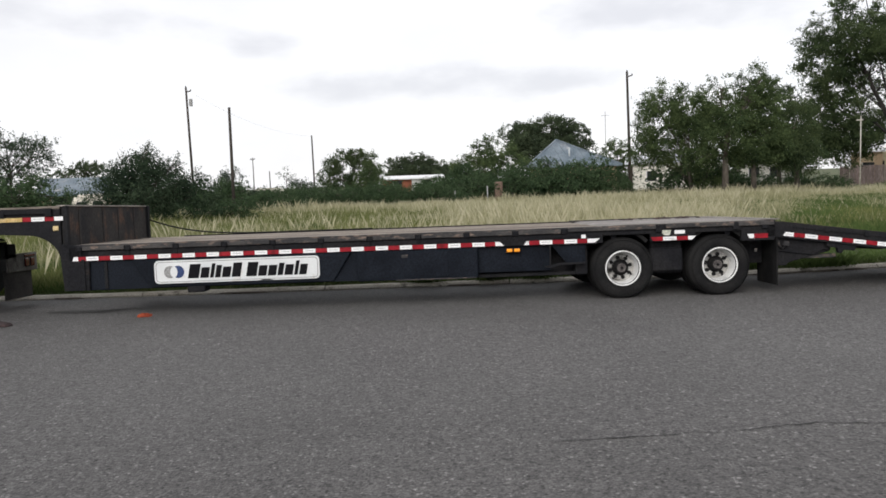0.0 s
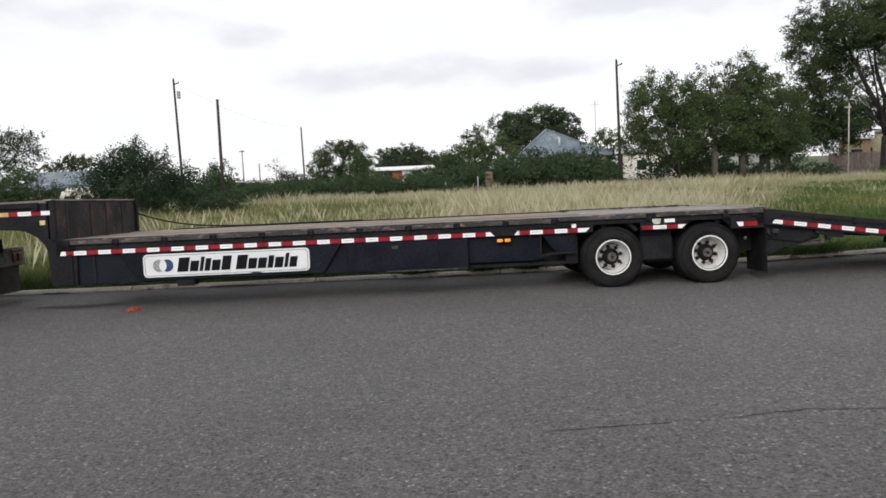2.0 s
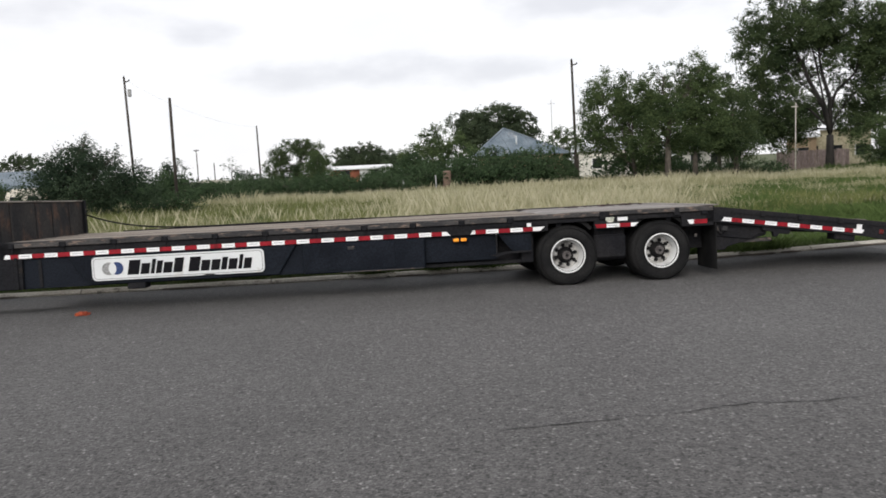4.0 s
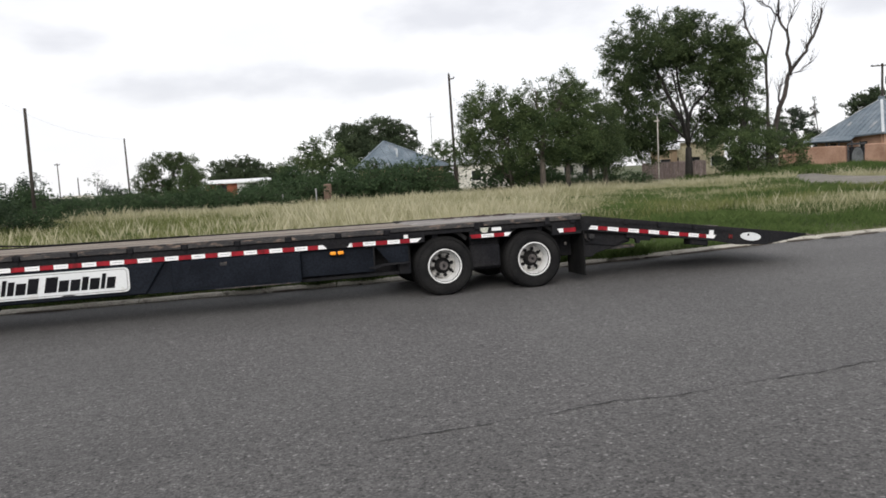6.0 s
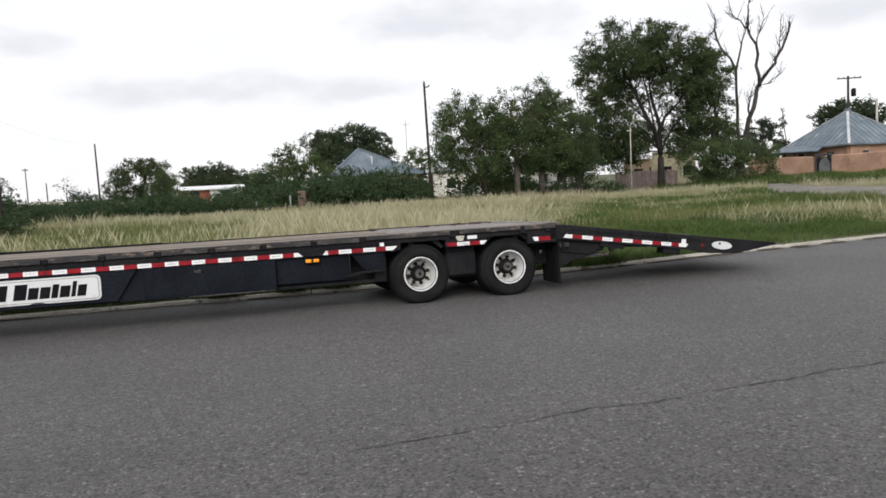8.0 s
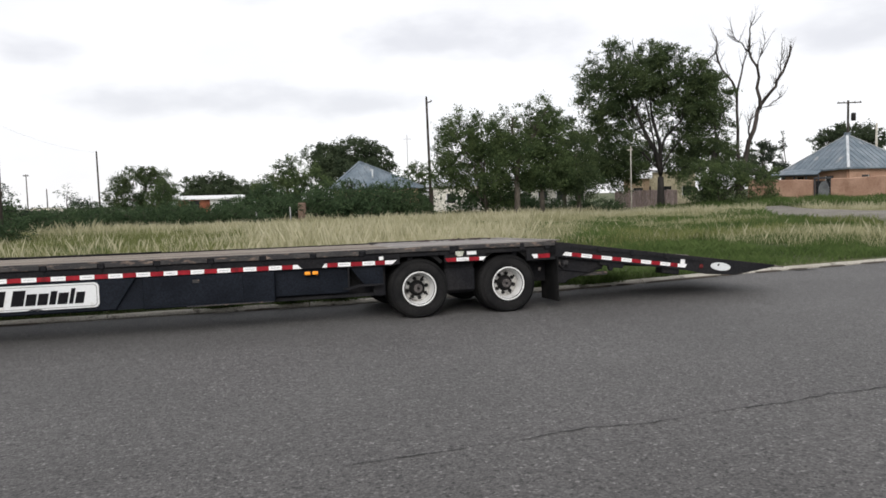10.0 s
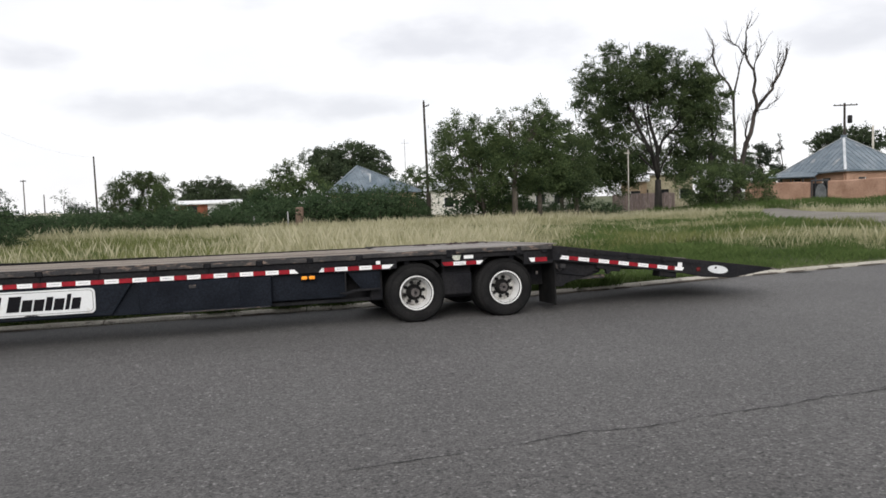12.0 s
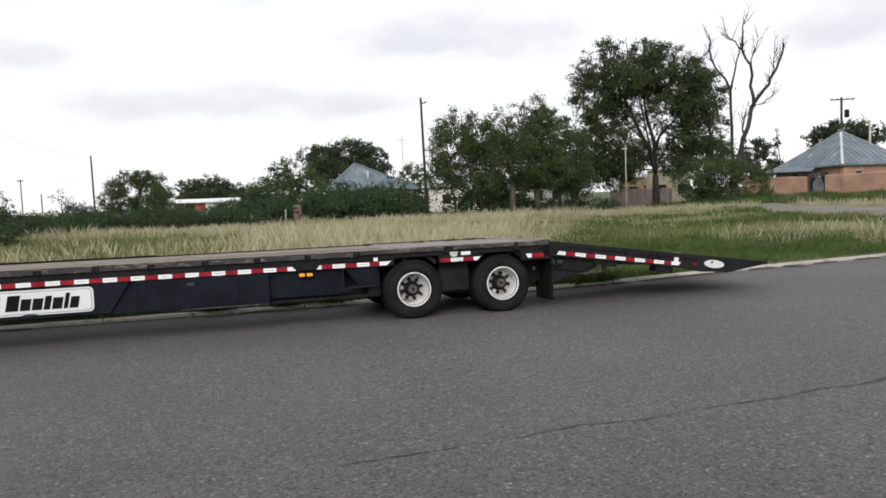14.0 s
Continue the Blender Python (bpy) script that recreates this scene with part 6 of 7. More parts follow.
# ---- houses ----
def hip_house(name, corners, eave, apex, walls, wall_mat, label, inset=0.45, cap=PALETIN, seams=12, peak=0.0):
    """A square house with a pyramid tin roof. corners: four eave corners (x, y), in turn round the house."""
    cx, cy = sum(c[0] for c in corners) / 4, sum(c[1] for c in corners) / 4
    g = ground_z(cx, cy)
    t = thing(name, pose(cx, cy, g), label, "house")
    eaves = eave if isinstance(eave, (list, tuple)) else [eave] * 4
    c = [Vector((x - cx, y - cy, e - g)) for (x, y), e in zip(corners, eaves)]
    ap = Vector((peak, 0, apex - g))
    b = bmesh.new()
    top = b.verts.new(ap)
    ring = [b.verts.new(v) for v in c]
    low = [b.verts.new(v - Vector((0, 0, 0.12))) for v in c]
    for i in range(4):
        b.faces.new((ring[i], ring[(i + 1) % 4], top))
        b.faces.new((low[i], low[(i + 1) % 4], ring[(i + 1) % 4], ring[i]))
    b.faces.new(low[::-1])
    bmesh.ops.recalc_face_normals(b, faces=b.faces[:])
    roof = part("roof", b, TIN, t, "weathered blue-grey standing-seam tin roof")

    def rib(p, q, w, h, material, nm):
        d = q - p
        s = d.cross(Vector((0, 0, 1))).normalized() * w
        bb = bmesh.new()
        vs = [bb.verts.new(v) for v in (p - s, p + s, p + s + Vector((0, 0, h)), p - s + Vector((0, 0, h)),
                                        q - s, q + s, q + s + Vector((0, 0, h)), q - s + Vector((0, 0, h)))]
        for f in ((0, 1, 2, 3), (7, 6, 5, 4), (0, 4, 5, 1), (1, 5, 6, 2), (2, 6, 7, 3), (3, 7, 4, 0)):
            bb.faces.new([vs[k] for k in f])
        part(nm, bb, material, roof)

    for i in range(4):
        rib(c[i], ap, 0.11, 0.05, cap, "hip_cap")
        p, q = c[i], c[(i + 1) % 4]
        mid = (p + q) / 2
        for k in range(1, seams):
            u = k / seams
            f = 1 - abs(2 * u - 1)
            s = p.lerp(q, u)
            e = s + (ap - mid) * f * 0.97
            rib(s, e, 0.022, 0.035, TIN, "roof_seam")
    w = [Vector((v.x, v.y, 0)) * (1 - inset / Vector((v.x, v.y, 0)).length * 1.4) for v in c]
    for i in range(4):
        p, q = w[i], w[(i + 1) % 4]
        d = (q - p)
        ang = math.degrees(math.atan2(d.y, d.x))
        ln = d.length
        top_z = walls - g + 0.1
        m = pose(p.x, p.y, 0, 0, 0, ang)
        # openings go through the wall
        wins = [(ln * 0.26 - 0.5, ln * 0.26 + 0.5), (ln * 0.72 - 0.5, ln * 0.72 + 0.5)]
        xs = [0.15, wins[0][0], wins[0][1], wins[1][0], wins[1][1], ln - 0.15]
        for a, e in zip(xs, xs[1:]):
            if (a, e) in wins:
                part("wall_section", box(a, e, 0, 0.3, -0.2, 0.95), wall_mat, t, m=m)
                part("wall_section", box(a, e, 0, 0.3, 2.0, top_z), wall_mat, t, m=m)
            else:
                part("wall_section", box(a, e, 0, 0.3, -0.2, top_z), wall_mat, t, m=m)
        for a, e in wins:
            win = part("window", box(a, e, 0.12, 0.16, 0.95, 2.0), GLASS, t, m=m)
            for bx in ((a, a + 0.07, 0.08, 0.12, 1.02, 2.0), (e - 0.07, e, 0.08, 0.12, 1.02, 2.0), (a + 0.07, e - 0.07, 0.08, 0.12, 1.45, 1.51), (a, e, 0.07, 0.12, 0.95, 1.02)):
                part("frame_bar", box(*bx), WHITEPAINT, win)
    return t


h = hip_house("house", [(7.2, 66.4), (15.6, 65.4), (16.6, 73.6), (8.2, 74.6)], 2.55, 5.1, 2.5, PLASTER, "tan house with blue-grey tin pyramid roof half hidden by shrubs", cap=TIN, peak=-1.35)
b = bmesh.new()
tube(b, [(-0.6, -2.6, 3.1), (-0.6, -2.6, 4.25)], [0.08, 0.08], 8)
part("stove_pipe", b, PALETIN, h, "pale metal stove pipe")
h = hip_house("house", [(50.2, 53.0), (59.2, 54.0), (58.8, 62.6), (49.8, 61.4)], [3.12, 3.12, 3.0, 2.9], 6.33, 2.92, ADOBE,
              "adobe house with weathered grey tin pyramid roof behind an adobe wall", seams=14)


def porch(house):
    """Low tin roof run out over the yard side of the adobe house, with the shaded gap below drawn as a dark bar."""
    cx, cy, g = house.matrix_basis.translation
    low = [Vector((49.15, 61.6, 2.78)), Vector((49.47, 55.8, 2.68))]
    high = [Vector((50.7, 61.5, 3.32)), Vector((51.0, 56.2, 3.5))]
    off = Vector((cx, cy, g))
    b = bmesh.new()
    up = [b.verts.new(v - off) for v in (low[0], low[1], high[1], high[0])]
    dn = [b.verts.new(v - off - Vector((0, 0, 0.07))) for v in (low[0], low[1], high[1], high[0])]
    b.faces.new(up)
    b.faces.new(dn[::-1])
    for i in range(4):
        b.faces.new((up[i], dn[i], dn[(i + 1) % 4], up[(i + 1) % 4]))
    bmesh.ops.recalc_face_normals(b, faces=b.faces[:])
    roof = part("porch_roof", b, TIN, house, "low weathered tin porch roof")
    for k in range(5):
        p = low[0].lerp(low[1], k / 4) - off
        part("porch_post", box(p.x + 0.1, p.x + 0.2, p.y - 0.05, p.y + 0.05, -0.1, p.z - 0.08), GATEWOOD, house)
    # dark bar stands for the shadow line under the eave
    b = bmesh.new()
    tube(b, [low[0] - off + Vector((0.15, 0, -0.13)), low[1] - off + Vector((0.15, 0, -0.13))], [0.07, 0.07], 6)
    part("porch_beam", b, GATEWOOD, roof)


porch(h)
b = box(-0.22, 0.22, -0.2, 0.2, 5.4, 6.0, 0.03)
part("roof_cap", b, TIN, h, "small tin cap at the roof peak")


def adobe_wall():
    runs = [((42.4, 55.8), (44.9, 51.05), 2.32, 2.13), ((45.86, 50.1), (47.4, 46.0), 2.17, 2.25), ((47.4, 46.0), (52.0, 36.0), 2.25, 2.3)]
    for (xa, ya), (xb, yb), ta, tb in runs:
        ln = math.hypot(xb - xa, yb - ya)
        n = int(ln / 0.5)
        b = bmesh.new()
        rings = []
        for i in range(n + 1):
            u = i / n
            x, y = xa + (xb - xa) * u, ya + (yb - ya) * u
            g = ground_z(x, y)
            top = ta + (tb - ta) * u + 0.06 * noise.noise((x * 0.9, y * 0.9, 2))
            nx, ny = -(yb - ya) / ln * 0.17, (xb - xa) / ln * 0.17
            k = 1 + 0.25 * noise.noise((x, y, 5))
            rings.append([b.verts.new(p) for p in ((x - nx * 1.2 * k, y - ny * 1.2 * k, g - 0.2), (x - nx * k, y - ny * k, top - 0.07), (x - nx * 0.6, y - ny * 0.6, top),
                                                    (x + nx * 0.6, y + ny * 0.6, top), (x + nx, y + ny, top - 0.07), (x + nx * 1.2, y + ny * 1.2, g - 0.2))])
        for p, q in zip(rings, rings[1:]):
            for k in range(6):
                b.faces.new((p[k], p[(k + 1) % 6], q[(k + 1) % 6], q[k]))
        b.faces.new(rings[0])
        b.faces.new(rings[-1][::-1])
        bmesh.ops.recalc_face_normals(b, faces=b.faces[:])
        tagged(part("adobe_wall", b, ADOBE), "reddish-brown mud-plastered adobe yard wall", "wall", "yard walls")
    x, y = 45.38, 50.58
    g = ground_z(x, y)
    gate = thing("yard_gate", pose(x, y, g, 0, 0, -44), "yard gateway, its shaded opening filled with dark boards, with a grey arched panel", "gate")
    for s in (-0.62, 0.55):
        part("gate_post", box(s, s + 0.1, -0.09, 0.09, -0.1, 1.85, 0.01), GATEWOOD, gate)
    # near-black boards stand for the shade in the open gateway
    for k in range(5):
        part("board", box(-0.5 + 0.21 * k, -0.30 + 0.21 * k, -0.03, 0.02, 0.06, 1.6, 0.005), FRAME, gate)
    pts = [(0.0 + 0.42 * math.cos(radians(a)), 0.85 + 0.72 * math.sin(radians(a))) for a in range(0, 181, 15)] + [(-0.42 + 0.0, 0.1), (0.42, 0.1)]
    part("arched_panel", prism([(0.1 + px * 0.95, pz) for px, pz in pts], -0.06, -0.032, 0.005), ARCH, gate, "grey arched panel")
    part("lintel", box(-0.65, 0.68, -0.12, 0.12, 1.76, 1.9, 0.02), GATEWOOD, gate)


adobe_wall()


def long_building(name, x0, y0, x1, y1, deep, wall_top, roof_top, wall_mat, roof_mat, label, over=0.4, gaps=5, rest=None):
    """A low building with a shed roof; its front runs from (x0, y0) to (x1, y1)."""
    ln = math.hypot(x1 - x0, y1 - y0)
    g = ground_z((x0 + x1) / 2, (y0 + y1) / 2)
    t = thing(name, pose(x0, y0, g, 0, 0, math.degrees(math.atan2(y1 - y0, x1 - x0))), label, "building")
    wt, rt = wall_top - g, roof_top - g
    step = ln / gaps
    for k in range(gaps):
        a, c = k * step, (k + 1) * step
        wa, wb = a + step * 0.35, a + step * 0.35 + 1.0
        for q in ((a, wa, -0.2, wt), (wb, c, -0.2, wt), (wa, wb, -0.2, 0.9), (wa, wb, min(1.9, wt - 0.1), wt)):
            part("wall_section", box(q[0], q[1], 0, 0.25, q[2], q[3]), rest if rest and k else wall_mat, t)
        win = part("window", box(wa, wb, 0.1, 0.14, 0.9, min(1.9, wt - 0.1)), GLASS, t)
        part("frame", box(wa, wa + 0.08, 0.06, 0.1, 0.9, min(1.9, wt - 0.1)), WHITEPAINT, win)
    part("wall", box(0, 0.25, 0.25, deep, -0.2, wt), wall_mat, t)
    part("wall", box(ln - 0.25, ln, 0.25, deep, -0.2, wt), wall_mat, t)
    part("wall", box(0, ln, deep, deep + 0.25, -0.2, wt), wall_mat, t)
    b = bmesh.new()
    p = [(-over, -over, wt), (ln + over, -over, wt), (ln + over, deep / 2, rt), (-over, deep / 2, rt), (-over, deep + over, wt), (ln + over, deep + over, wt)]
    v = [b.verts.new(q) for q in p] + [b.verts.new((q[0], q[1], q[2] + 0.12)) for q in p]
    for f in ((0, 1, 2, 3), (3, 2, 5, 4), (6, 9, 8, 7), (9, 10, 11, 8), (0, 6, 7, 1), (1, 7, 8, 2), (2, 8, 11, 5), (5, 11, 10, 4), (4, 10, 9, 3), (3, 9, 6, 0)):
        b.faces.new([v[k] for k in f])
    bmesh.ops.recalc_face_normals(b, faces=b.faces[:])
    part("roof", b, roof_mat, t)
    return t


long_building("outbuilding", -6.7, 79.7, -0.4, 80.0, 5.0, 1.98, 2.3, REDBRICK, WHITEPAINT, "low outbuilding, part red brick and part white, with bright roof", gaps=2, rest=WHITEPAINT)
long_building("shed", -29.0, 53.2, -25.2, 54.4, 5.5, 1.5, 2.75, PLASTER, TIN, "low shed with pale blue tin roof behind the trees", gaps=2)
long_building("bungalow", 18.4, 74.5, 27.5, 72.0, 6.0, 2.6, 3.4, PALEWALL, PALETIN, "whitewashed bungalow seen between tree trunks", gaps=2)
long_building("bungalow", 28.5, 71.8, 34.0, 70.5, 5.0, 2.3, 2.9, PALEWALL, PALETIN, "whitewashed bungalow seen between tree trunks", gaps=3)
long_building("cottage", 39.4, 70.3, 44.8, 67.4, 6.0, 3.5, 4.4, YELLOW, WHITEPAINT, "pale yellow cottage with light tin roof behind a board fence", gaps=3)
long_building("lean_to", 37.3, 68.6, 39.5, 67.4, 1.9, 2.85, 3.6, PLASTER, WHITEPAINT, "low lean-to with a white roof beside the yellow cottage", over=0.3, gaps=1)


def board_fence():
    (xa, ya), (xb, yb) = (33.7, 63.6), (38.5, 60.85)
    ln = math.hypot(xb - xa, yb - ya)
    g = ground_z(36, 62)
    t = thing("board_fence", pose(xa, ya, g, 0, 0, math.degrees(math.atan2(yb - ya, xb - xa))), "weathered reddish-grey vertical board fence", "fence")
    n = 24
    rng = random.Random(3)
    first = None
    for k in range(n):
        m = pose(ln * k / n, 0, rng.uniform(-0.05, 0.04), 0, rng.uniform(-0.8, 0.8), 0)
        if first is None:
            first = part("board", box(0, ln / n - 0.012, -0.012, 0.012, 0, 1.6, 0.004), FENCEWOOD, t, m=m)
        else:
            again(first, m)
    for z in (0.35, 1.2):
        part("rail", box(0, ln, 0.014, 0.06, z, z + 0.09), FENCEWOOD, t)
    for k in range(4):
        part("post", box(ln * k / 3 - 0.05, ln * k / 3 + 0.05, 0.06, 0.16, -0.2, 1.5), FENCEWOOD, t)


board_fence()


# ---- parked vehicles ----
def car(x, y, turn, label):
    c = thing("car", pose(x, y, ground_z(x, y), 0, 0, turn), label, "car", "parked cars")
    body = prism([(-2.2, 0.35), (-2.25, 0.75), (-2.1, 0.95), (-0.9, 1.0), (2.2, 1.0), (2.28, 0.6), (2.2, 0.35)], -0.88, 0.88, 0.06)
    part("body", body, CREAM, c, "cream painted body")
    b = bmesh.new()
    lowr = [(-0.95, 0.8, 0.98), (2.15, 0.8, 0.98), (2.15, -0.8, 0.98), (-0.95, -0.8, 0.98)]
    upr = [(-0.05, 0.6, 1.57), (1.8, 0.6, 1.57), (1.8, -0.6, 1.57), (-0.05, -0.6, 1.57)]
    lv, uv = [b.verts.new(p) for p in lowr], [b.verts.new(p) for p in upr]
    b.faces.new(uv)
    b.faces.new(lv[::-1])
    for i in range(4):
        b.faces.new((lv[i], lv[(i + 1) % 4], uv[(i + 1) % 4], uv[i]))
    bmesh.ops.recalc_face_normals(b, faces=b.faces[:])
    bmesh.ops.bevel(b, geom=b.edges[:], offset=0.13, segments=3, affect="EDGES")
    part("cabin", b, CREAM, c)
    for y0 in (-0.6, 0.05):
        part("rear_window", box(2.0, 2.13, y0 + 0.05, y0 + 0.47, 1.06, 1.24, 0.03), GLASS, c)
    for s in (-1, 1):
        for a in (-0.5, 0.7):
            part("side_window", box(a, a + 1.0, s * 0.74 - 0.02, s * 0.74 + 0.02, 1.1, 1.38, 0.01), GLASS, c)
    for xx in (-1.4, 1.45):
        for s in (-0.9, 0.68):
            part("wheel", lathe([(0.0, 0.02), (0.2, 0.02), (0.22, 0.0), (0.32, 0.02), (0.33, 0.06), (0.33, 0.2), (0.3, 0.22), (0.0, 0.22)], 24), RUBBER, c, m=pose(xx, s, 0.33))
    return c


car(-16.5, 34.6, -66, "cream car parked in the yard with dark windows")
car(-14.6, 59.0, -30, "cream car half hidden behind the hedge")

# gravel side lane beyond the verge
LANE_NEAR = [(33.6, 42.4), (27.5, 35.0), (23.5, 29.0), (21.5, 25.0), (22.0, 21.5), (26.0, 19.3), (44.0, 25.5)]
LANE_FAR = [(34.4, 42.0), (32.3, 38.0), (31.0, 34.5), (30.4, 31.0), (31.5, 29.0), (36.0, 29.0), (44.0, 33.0)]


def make_lane():
    b = bmesh.new()
    rows = []
    for k in range(len(LANE_NEAR) - 1):
        for i in range(4 + (k == len(LANE_NEAR) - 2)):
            row = []
            for side in range(5):
                p = Vector(LANE_NEAR[k]).lerp(Vector(LANE_NEAR[k + 1]), i / 4)
                q = Vector(LANE_FAR[k]).lerp(Vector(LANE_FAR[k + 1]), i / 4)
                v = p.lerp(q, side / 4)
                row.append(b.verts.new((v.x, v.y, ground_z(v.x, v.y) + 0.05)))
            rows.append(row)
    for p, q in zip(rows, rows[1:]):
        for i in range(4):
            b.faces.new((p[i], p[i + 1], q[i + 1], q[i]))
    bmesh.ops.recalc_face_normals(b, faces=b.faces[:])
    tagged(part("gravel_lane", b, GRAVEL), "pale gravel side lane beyond the grassy verge", "lane", kind="structure")


make_lane()


# ---- grass ----
def blades(n, region, height, width, seed, material, name, label, bend=0.5):
    """Many single blades of grass. region(rng, n) gives places and a factor for the height."""
    rng = np.random.RandomState(seed)
    x, y, f = region(rng, n)
    n = len(x)
    z = np.array([ground_z(a, c) for a, c in zip(x, y)]) - 0.02
    h = height * f * rng.uniform(0.5, 1.25, n)
    w = width * rng.uniform(0.6, 1.4, n) * np.clip(np.hypot(x, y) / 22, 0.6, 2.2)
    a = rng.uniform(0, 2 * np.pi, n)
    d = rng.uniform(0, 2 * np.pi, n)
    k = h * bend * rng.uniform(0.1, 1.0, n)
    ex, ey = np.cos(a) * w / 2, np.sin(a) * w / 2
    bx, by = np.cos(d) * k, np.sin(d) * k
    p0 = np.stack([x - ex, y - ey, z], 1)
    p1 = np.stack([x + ex, y + ey, z], 1)
    p2 = np.stack([x + bx * 0.45 + ex * 0.7, y + by * 0.45 + ey * 0.7, z + h * 0.62], 1)
    p3 = np.stack([x + bx, y + by, z + h], 1)
    v = np.stack([p0, p1, p2, p3], 1).reshape(-1, 3)
    tagged(new(name, quads_mesh(name, v, 4, material)), label, "grass", kind="stuff")


def lane_free(x, y):
    """Whether a place lies outside the gravel lane."""
    loop = LANE_NEAR + LANE_FAR[::-1]
    inside = np.zeros(len(x), dtype=bool)
    for (xa, ya), (xb, yb) in zip(loop, loop[1:] + loop[:1]):
        crosses = (ya > y) != (yb > y)
        inside ^= crosses & (x < (xb - xa) * (y - ya) / (yb - ya if yb != ya else 1e-9) + xa)
    return ~inside


def tall_region(rng, n):
    y = 12.4 + 50 * rng.uniform(0, 1, n) ** 1.25
    x = rng.uniform(-1, 1, n) * (y * 0.62 + 6) + y * 0.28
    patch = np.array([noise.noise((a * 0.16, c * 0.16, 4.0)) for a, c in zip(x, y)])
    fine = np.array([noise.noise((a * 0.7, c * 0.7, 8.0)) for a, c in zip(x, y)])
    # the verge by the open kerb is short; long grass starts further out there
    start = np.where(x < 4.2, 14.6, 14.6 + np.clip((x - 4.2) * 1.6, 0, 6.0))
    start = np.where(x < -3, 13.2, start)
    start = np.where(x > 11, np.minimum(start, 18.4 - (x - 11) * 0.8), start)
    green = np.clip((5 - x) / 9, 0, 0.9) * np.clip((46 - y) / 10, 0, 1)
    r = np.hypot(x, y)
    lean = np.clip((x - 0.38 * y - 1.8 * patch - 1.2 * fine) / 4.5, 0, 1) * (x > 6)
    green = np.where(r < 41, np.maximum(green, lean * (0.92 - np.clip((r - 19) / 5, 0, 1) * (0.52 + 0.6 * np.clip(patch, -0.6, 1)))), green)
    keep = (y > start + patch * 2.5 + fine * 1.6) & lane_free(x, y) & (r < 64) & (rng.uniform(0, 1, n) > green)
    f = (1.0 + 0.55 * patch + 0.3 * fine) * (1 - 0.25 * lean * (r < 41))
    f = f * np.where((x > 14) & (y < 32), 0.95, 1.0) * np.where((x > 24) & (y > 28), 0.45, 1.0)
    return x[keep], y[keep], np.clip(f[keep], 0.35, 1.8)


def short_region(rng, n):
    y = 12.15 + 24 * rng.uniform(0, 1, n) ** 1.5
    x = rng.uniform(-9, 30, n)
    ky = np.array([kerb_y(a) for a in x]) + 0.17
    behind = (x > -0.42 * y) & (x < 0.36 * y) & (y > ky + 1.2) & (y < 22)
    keep = (y > ky) & lane_free(x, y) & (x < y * 1.12 + 2) & (~behind | (rng.uniform(0, 1, n) < 0.2))
    patch = np.array([noise.noise((a * 0.5, c * 0.5, 2.0)) for a, c in zip(x, y)])
    # lusher and taller away from the kerb on the open verge
    lush = 1 + 0.6 * np.clip((y - ky - 1.2) / 7, 0, 1) * np.clip((x - 4) / 3, 0, 1)
    return x[keep], y[keep], np.clip(1 + 0.9 * patch[keep], 0.35, 2) * lush[keep]


blades(440000, tall_region, 0.38, 0.0085, 1, GRASS_T, "long_grass", "long dry yellow-green grass covering the vacant lot", 0.45)


def stalk_region(rng, n):
    x, y, f = tall_region(rng, n)
    keep = (x < np.maximum(7.0, 0.40 * y)) | (np.hypot(x, y) > 41) | (rng.uniform(0, 1, len(x)) < 0.12)
    return x[keep], y[keep], np.clip(f[keep], 0.7, 1.5)


blades(80000, stalk_region, 0.56, 0.0080, 7, GRASS_S, "seed_stalks", "pale dry seed stalks standing above the long grass", 0.5)


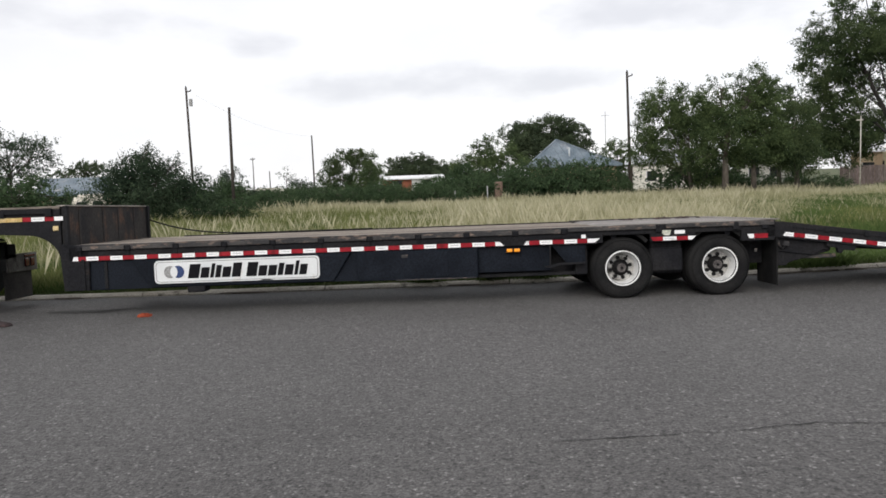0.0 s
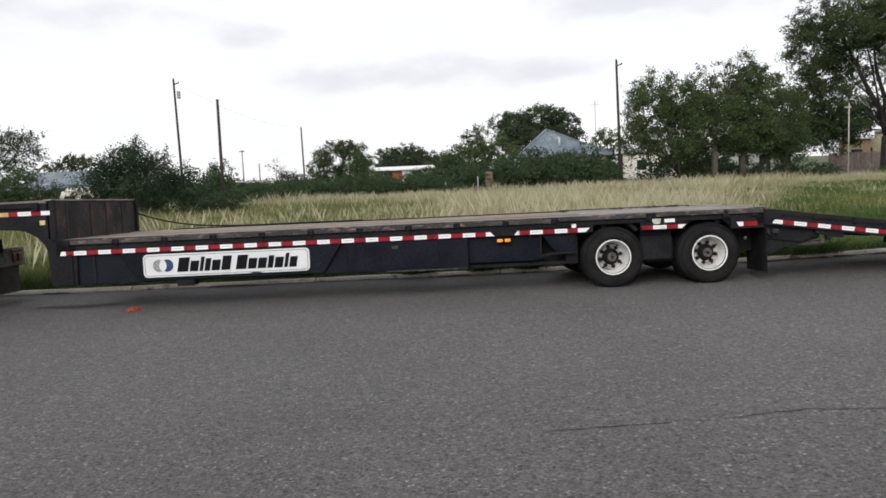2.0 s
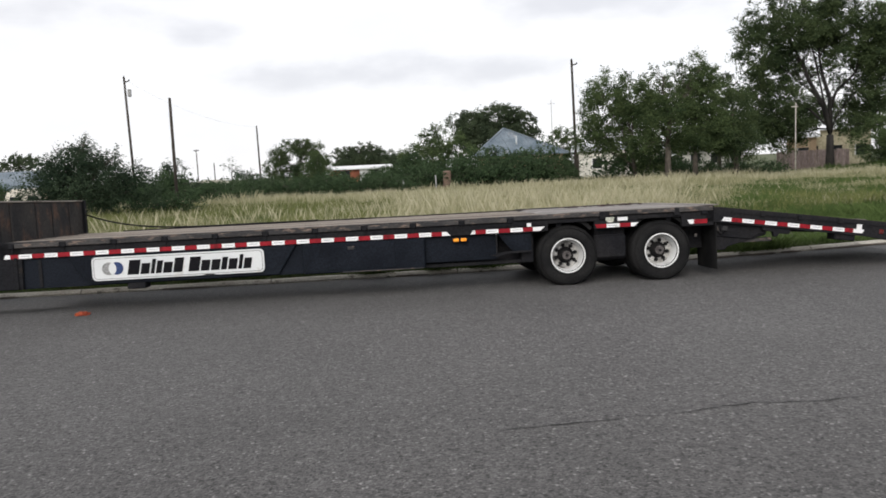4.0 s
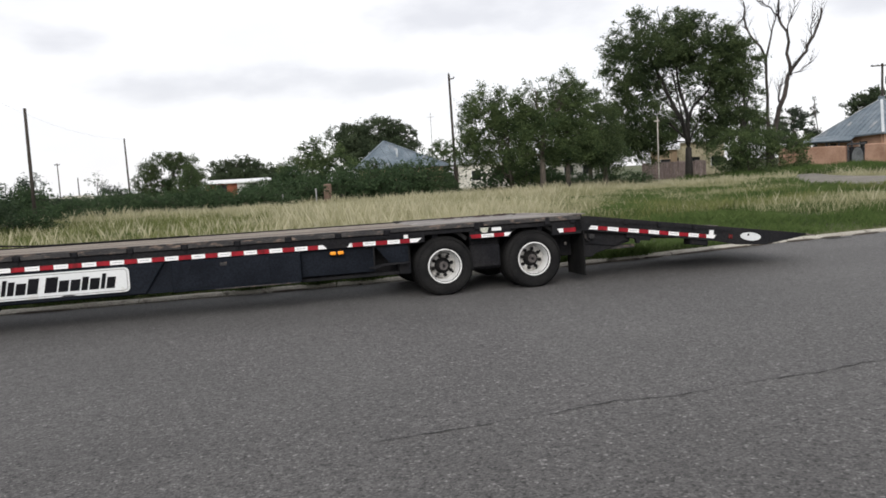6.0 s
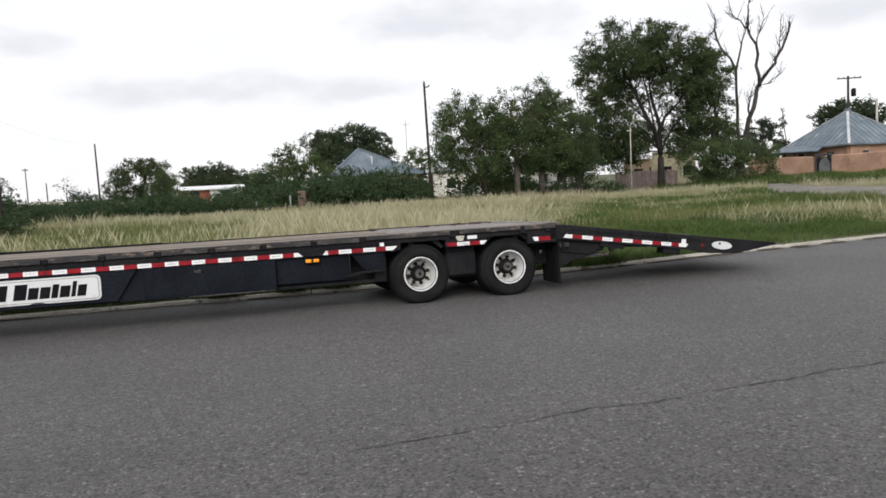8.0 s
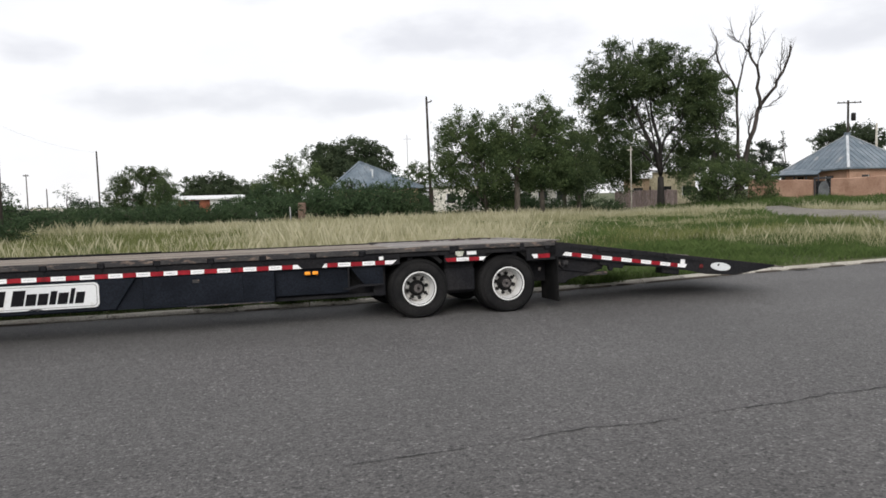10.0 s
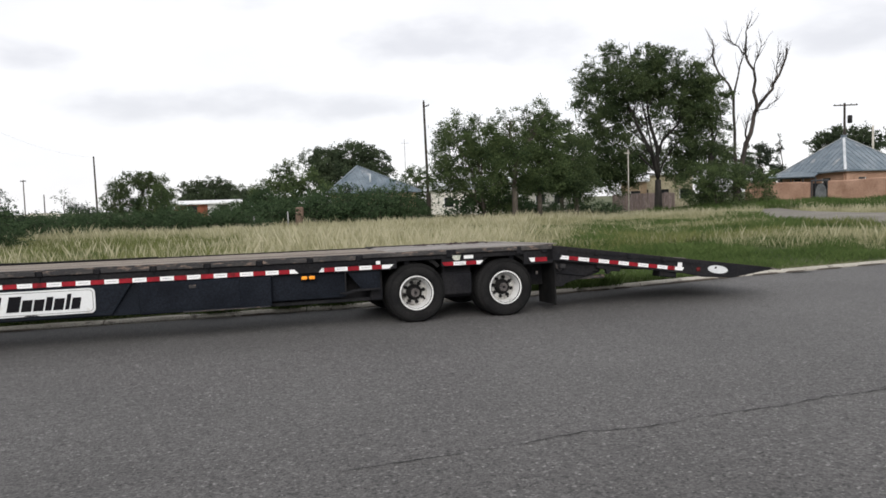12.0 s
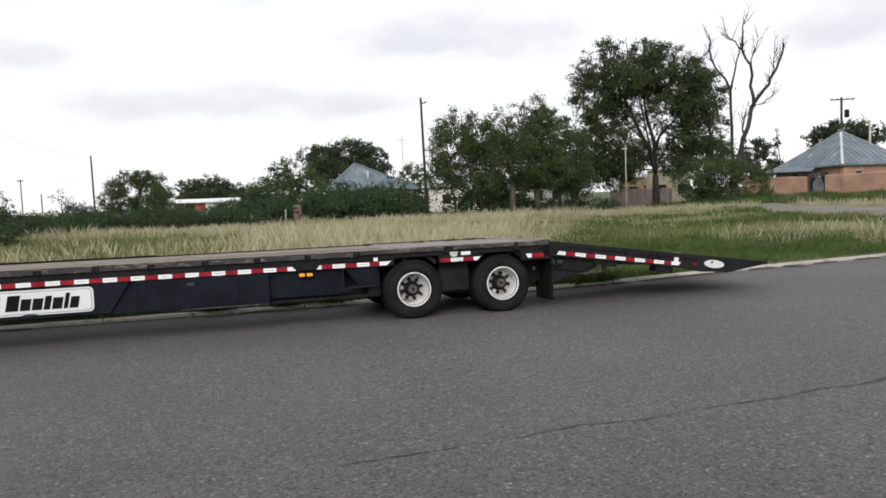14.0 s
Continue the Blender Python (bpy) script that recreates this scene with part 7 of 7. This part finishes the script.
def mid_region(rng, n):
    y = 12.2 + 30 * rng.uniform(0, 1, n) ** 1.7
    x = rng.uniform(-1, 1, n) * (16 + 0.45 * y) + 3
    patch = np.array([noise.noise((a * 0.3, c * 0.3, 6.0)) for a, c in zip(x, y)])
    far = np.where(x < 4.2, 16.6 + 25.0 * np.clip((5 - x) / 9, 0, 1), np.clip(1.85 * x, 14.5, 23) + 5 * rng.uniform(0, 1, n) ** 2)
    near = np.array([kerb_y(a) for a in x]) + 0.3 + np.where(x < 3.5, 0.0, np.clip((x - 3.5) * 0.8, 0, 4.6)) + patch * 1.6
    behind = (x > -0.40 * y) & (x < 0.34 * y) & (y < 19)
    keep = (~behind | (rng.uniform(0, 1, n) < 0.25)) & (y > near) & (y < far + patch * 2) & lane_free(x, y) & ((x < 7) | (rng.uniform(0, 1, n) < 0.6 + 0.5 * patch))
    return x[keep], y[keep], np.clip(1 + 0.8 * patch[keep], 0.4, 1.7)


blades(260000, mid_region, 0.32, 0.0105, 9, GRASS_M, "rough_grass", "rough green and yellow grass behind the kerb", 0.5)


def wall_region(rng, n):
    u, v = rng.uniform(0, 1, n), rng.uniform(0.3, 15.0, n)
    x, y = 41.5 + 9.5 * u - v * 0.86, 57.0 - 20.0 * u - v * 0.5
    keep = lane_free(x, y)
    return x[keep], y[keep], (1.0 + 0.4 * np.sin(x * 1.3) * np.sin(y * 0.9))[keep]


blades(34000, wall_region, 0.45, 0.016, 12, GRASS_G, "wall_grass", "green weeds along the foot of the adobe wall", 0.6)
blades(270000, short_region, 0.15, 0.0115, 2, GRASS_G, "verge_grass", "short green grass on the verge behind the kerb", 1.0)


def weed_region(rng, n):
    """Tufts that hang over the kerb where nobody mows."""
    x = np.concatenate([rng.normal(c, 0.16, n // 6) for c in (-0.35, 0.7, 1.45, 5.95, 6.35, 8.7)])
    y = np.array([kerb_y(a) for a in x]) + 0.03 + rng.uniform(0, 0.25, len(x))
    return x, y, rng.uniform(0.5, 1.3, len(x))


blades(2400, weed_region, 0.2, 0.014, 21, GRASS_G, "kerb_weeds", "small green weeds hanging over the kerb", 1.1)
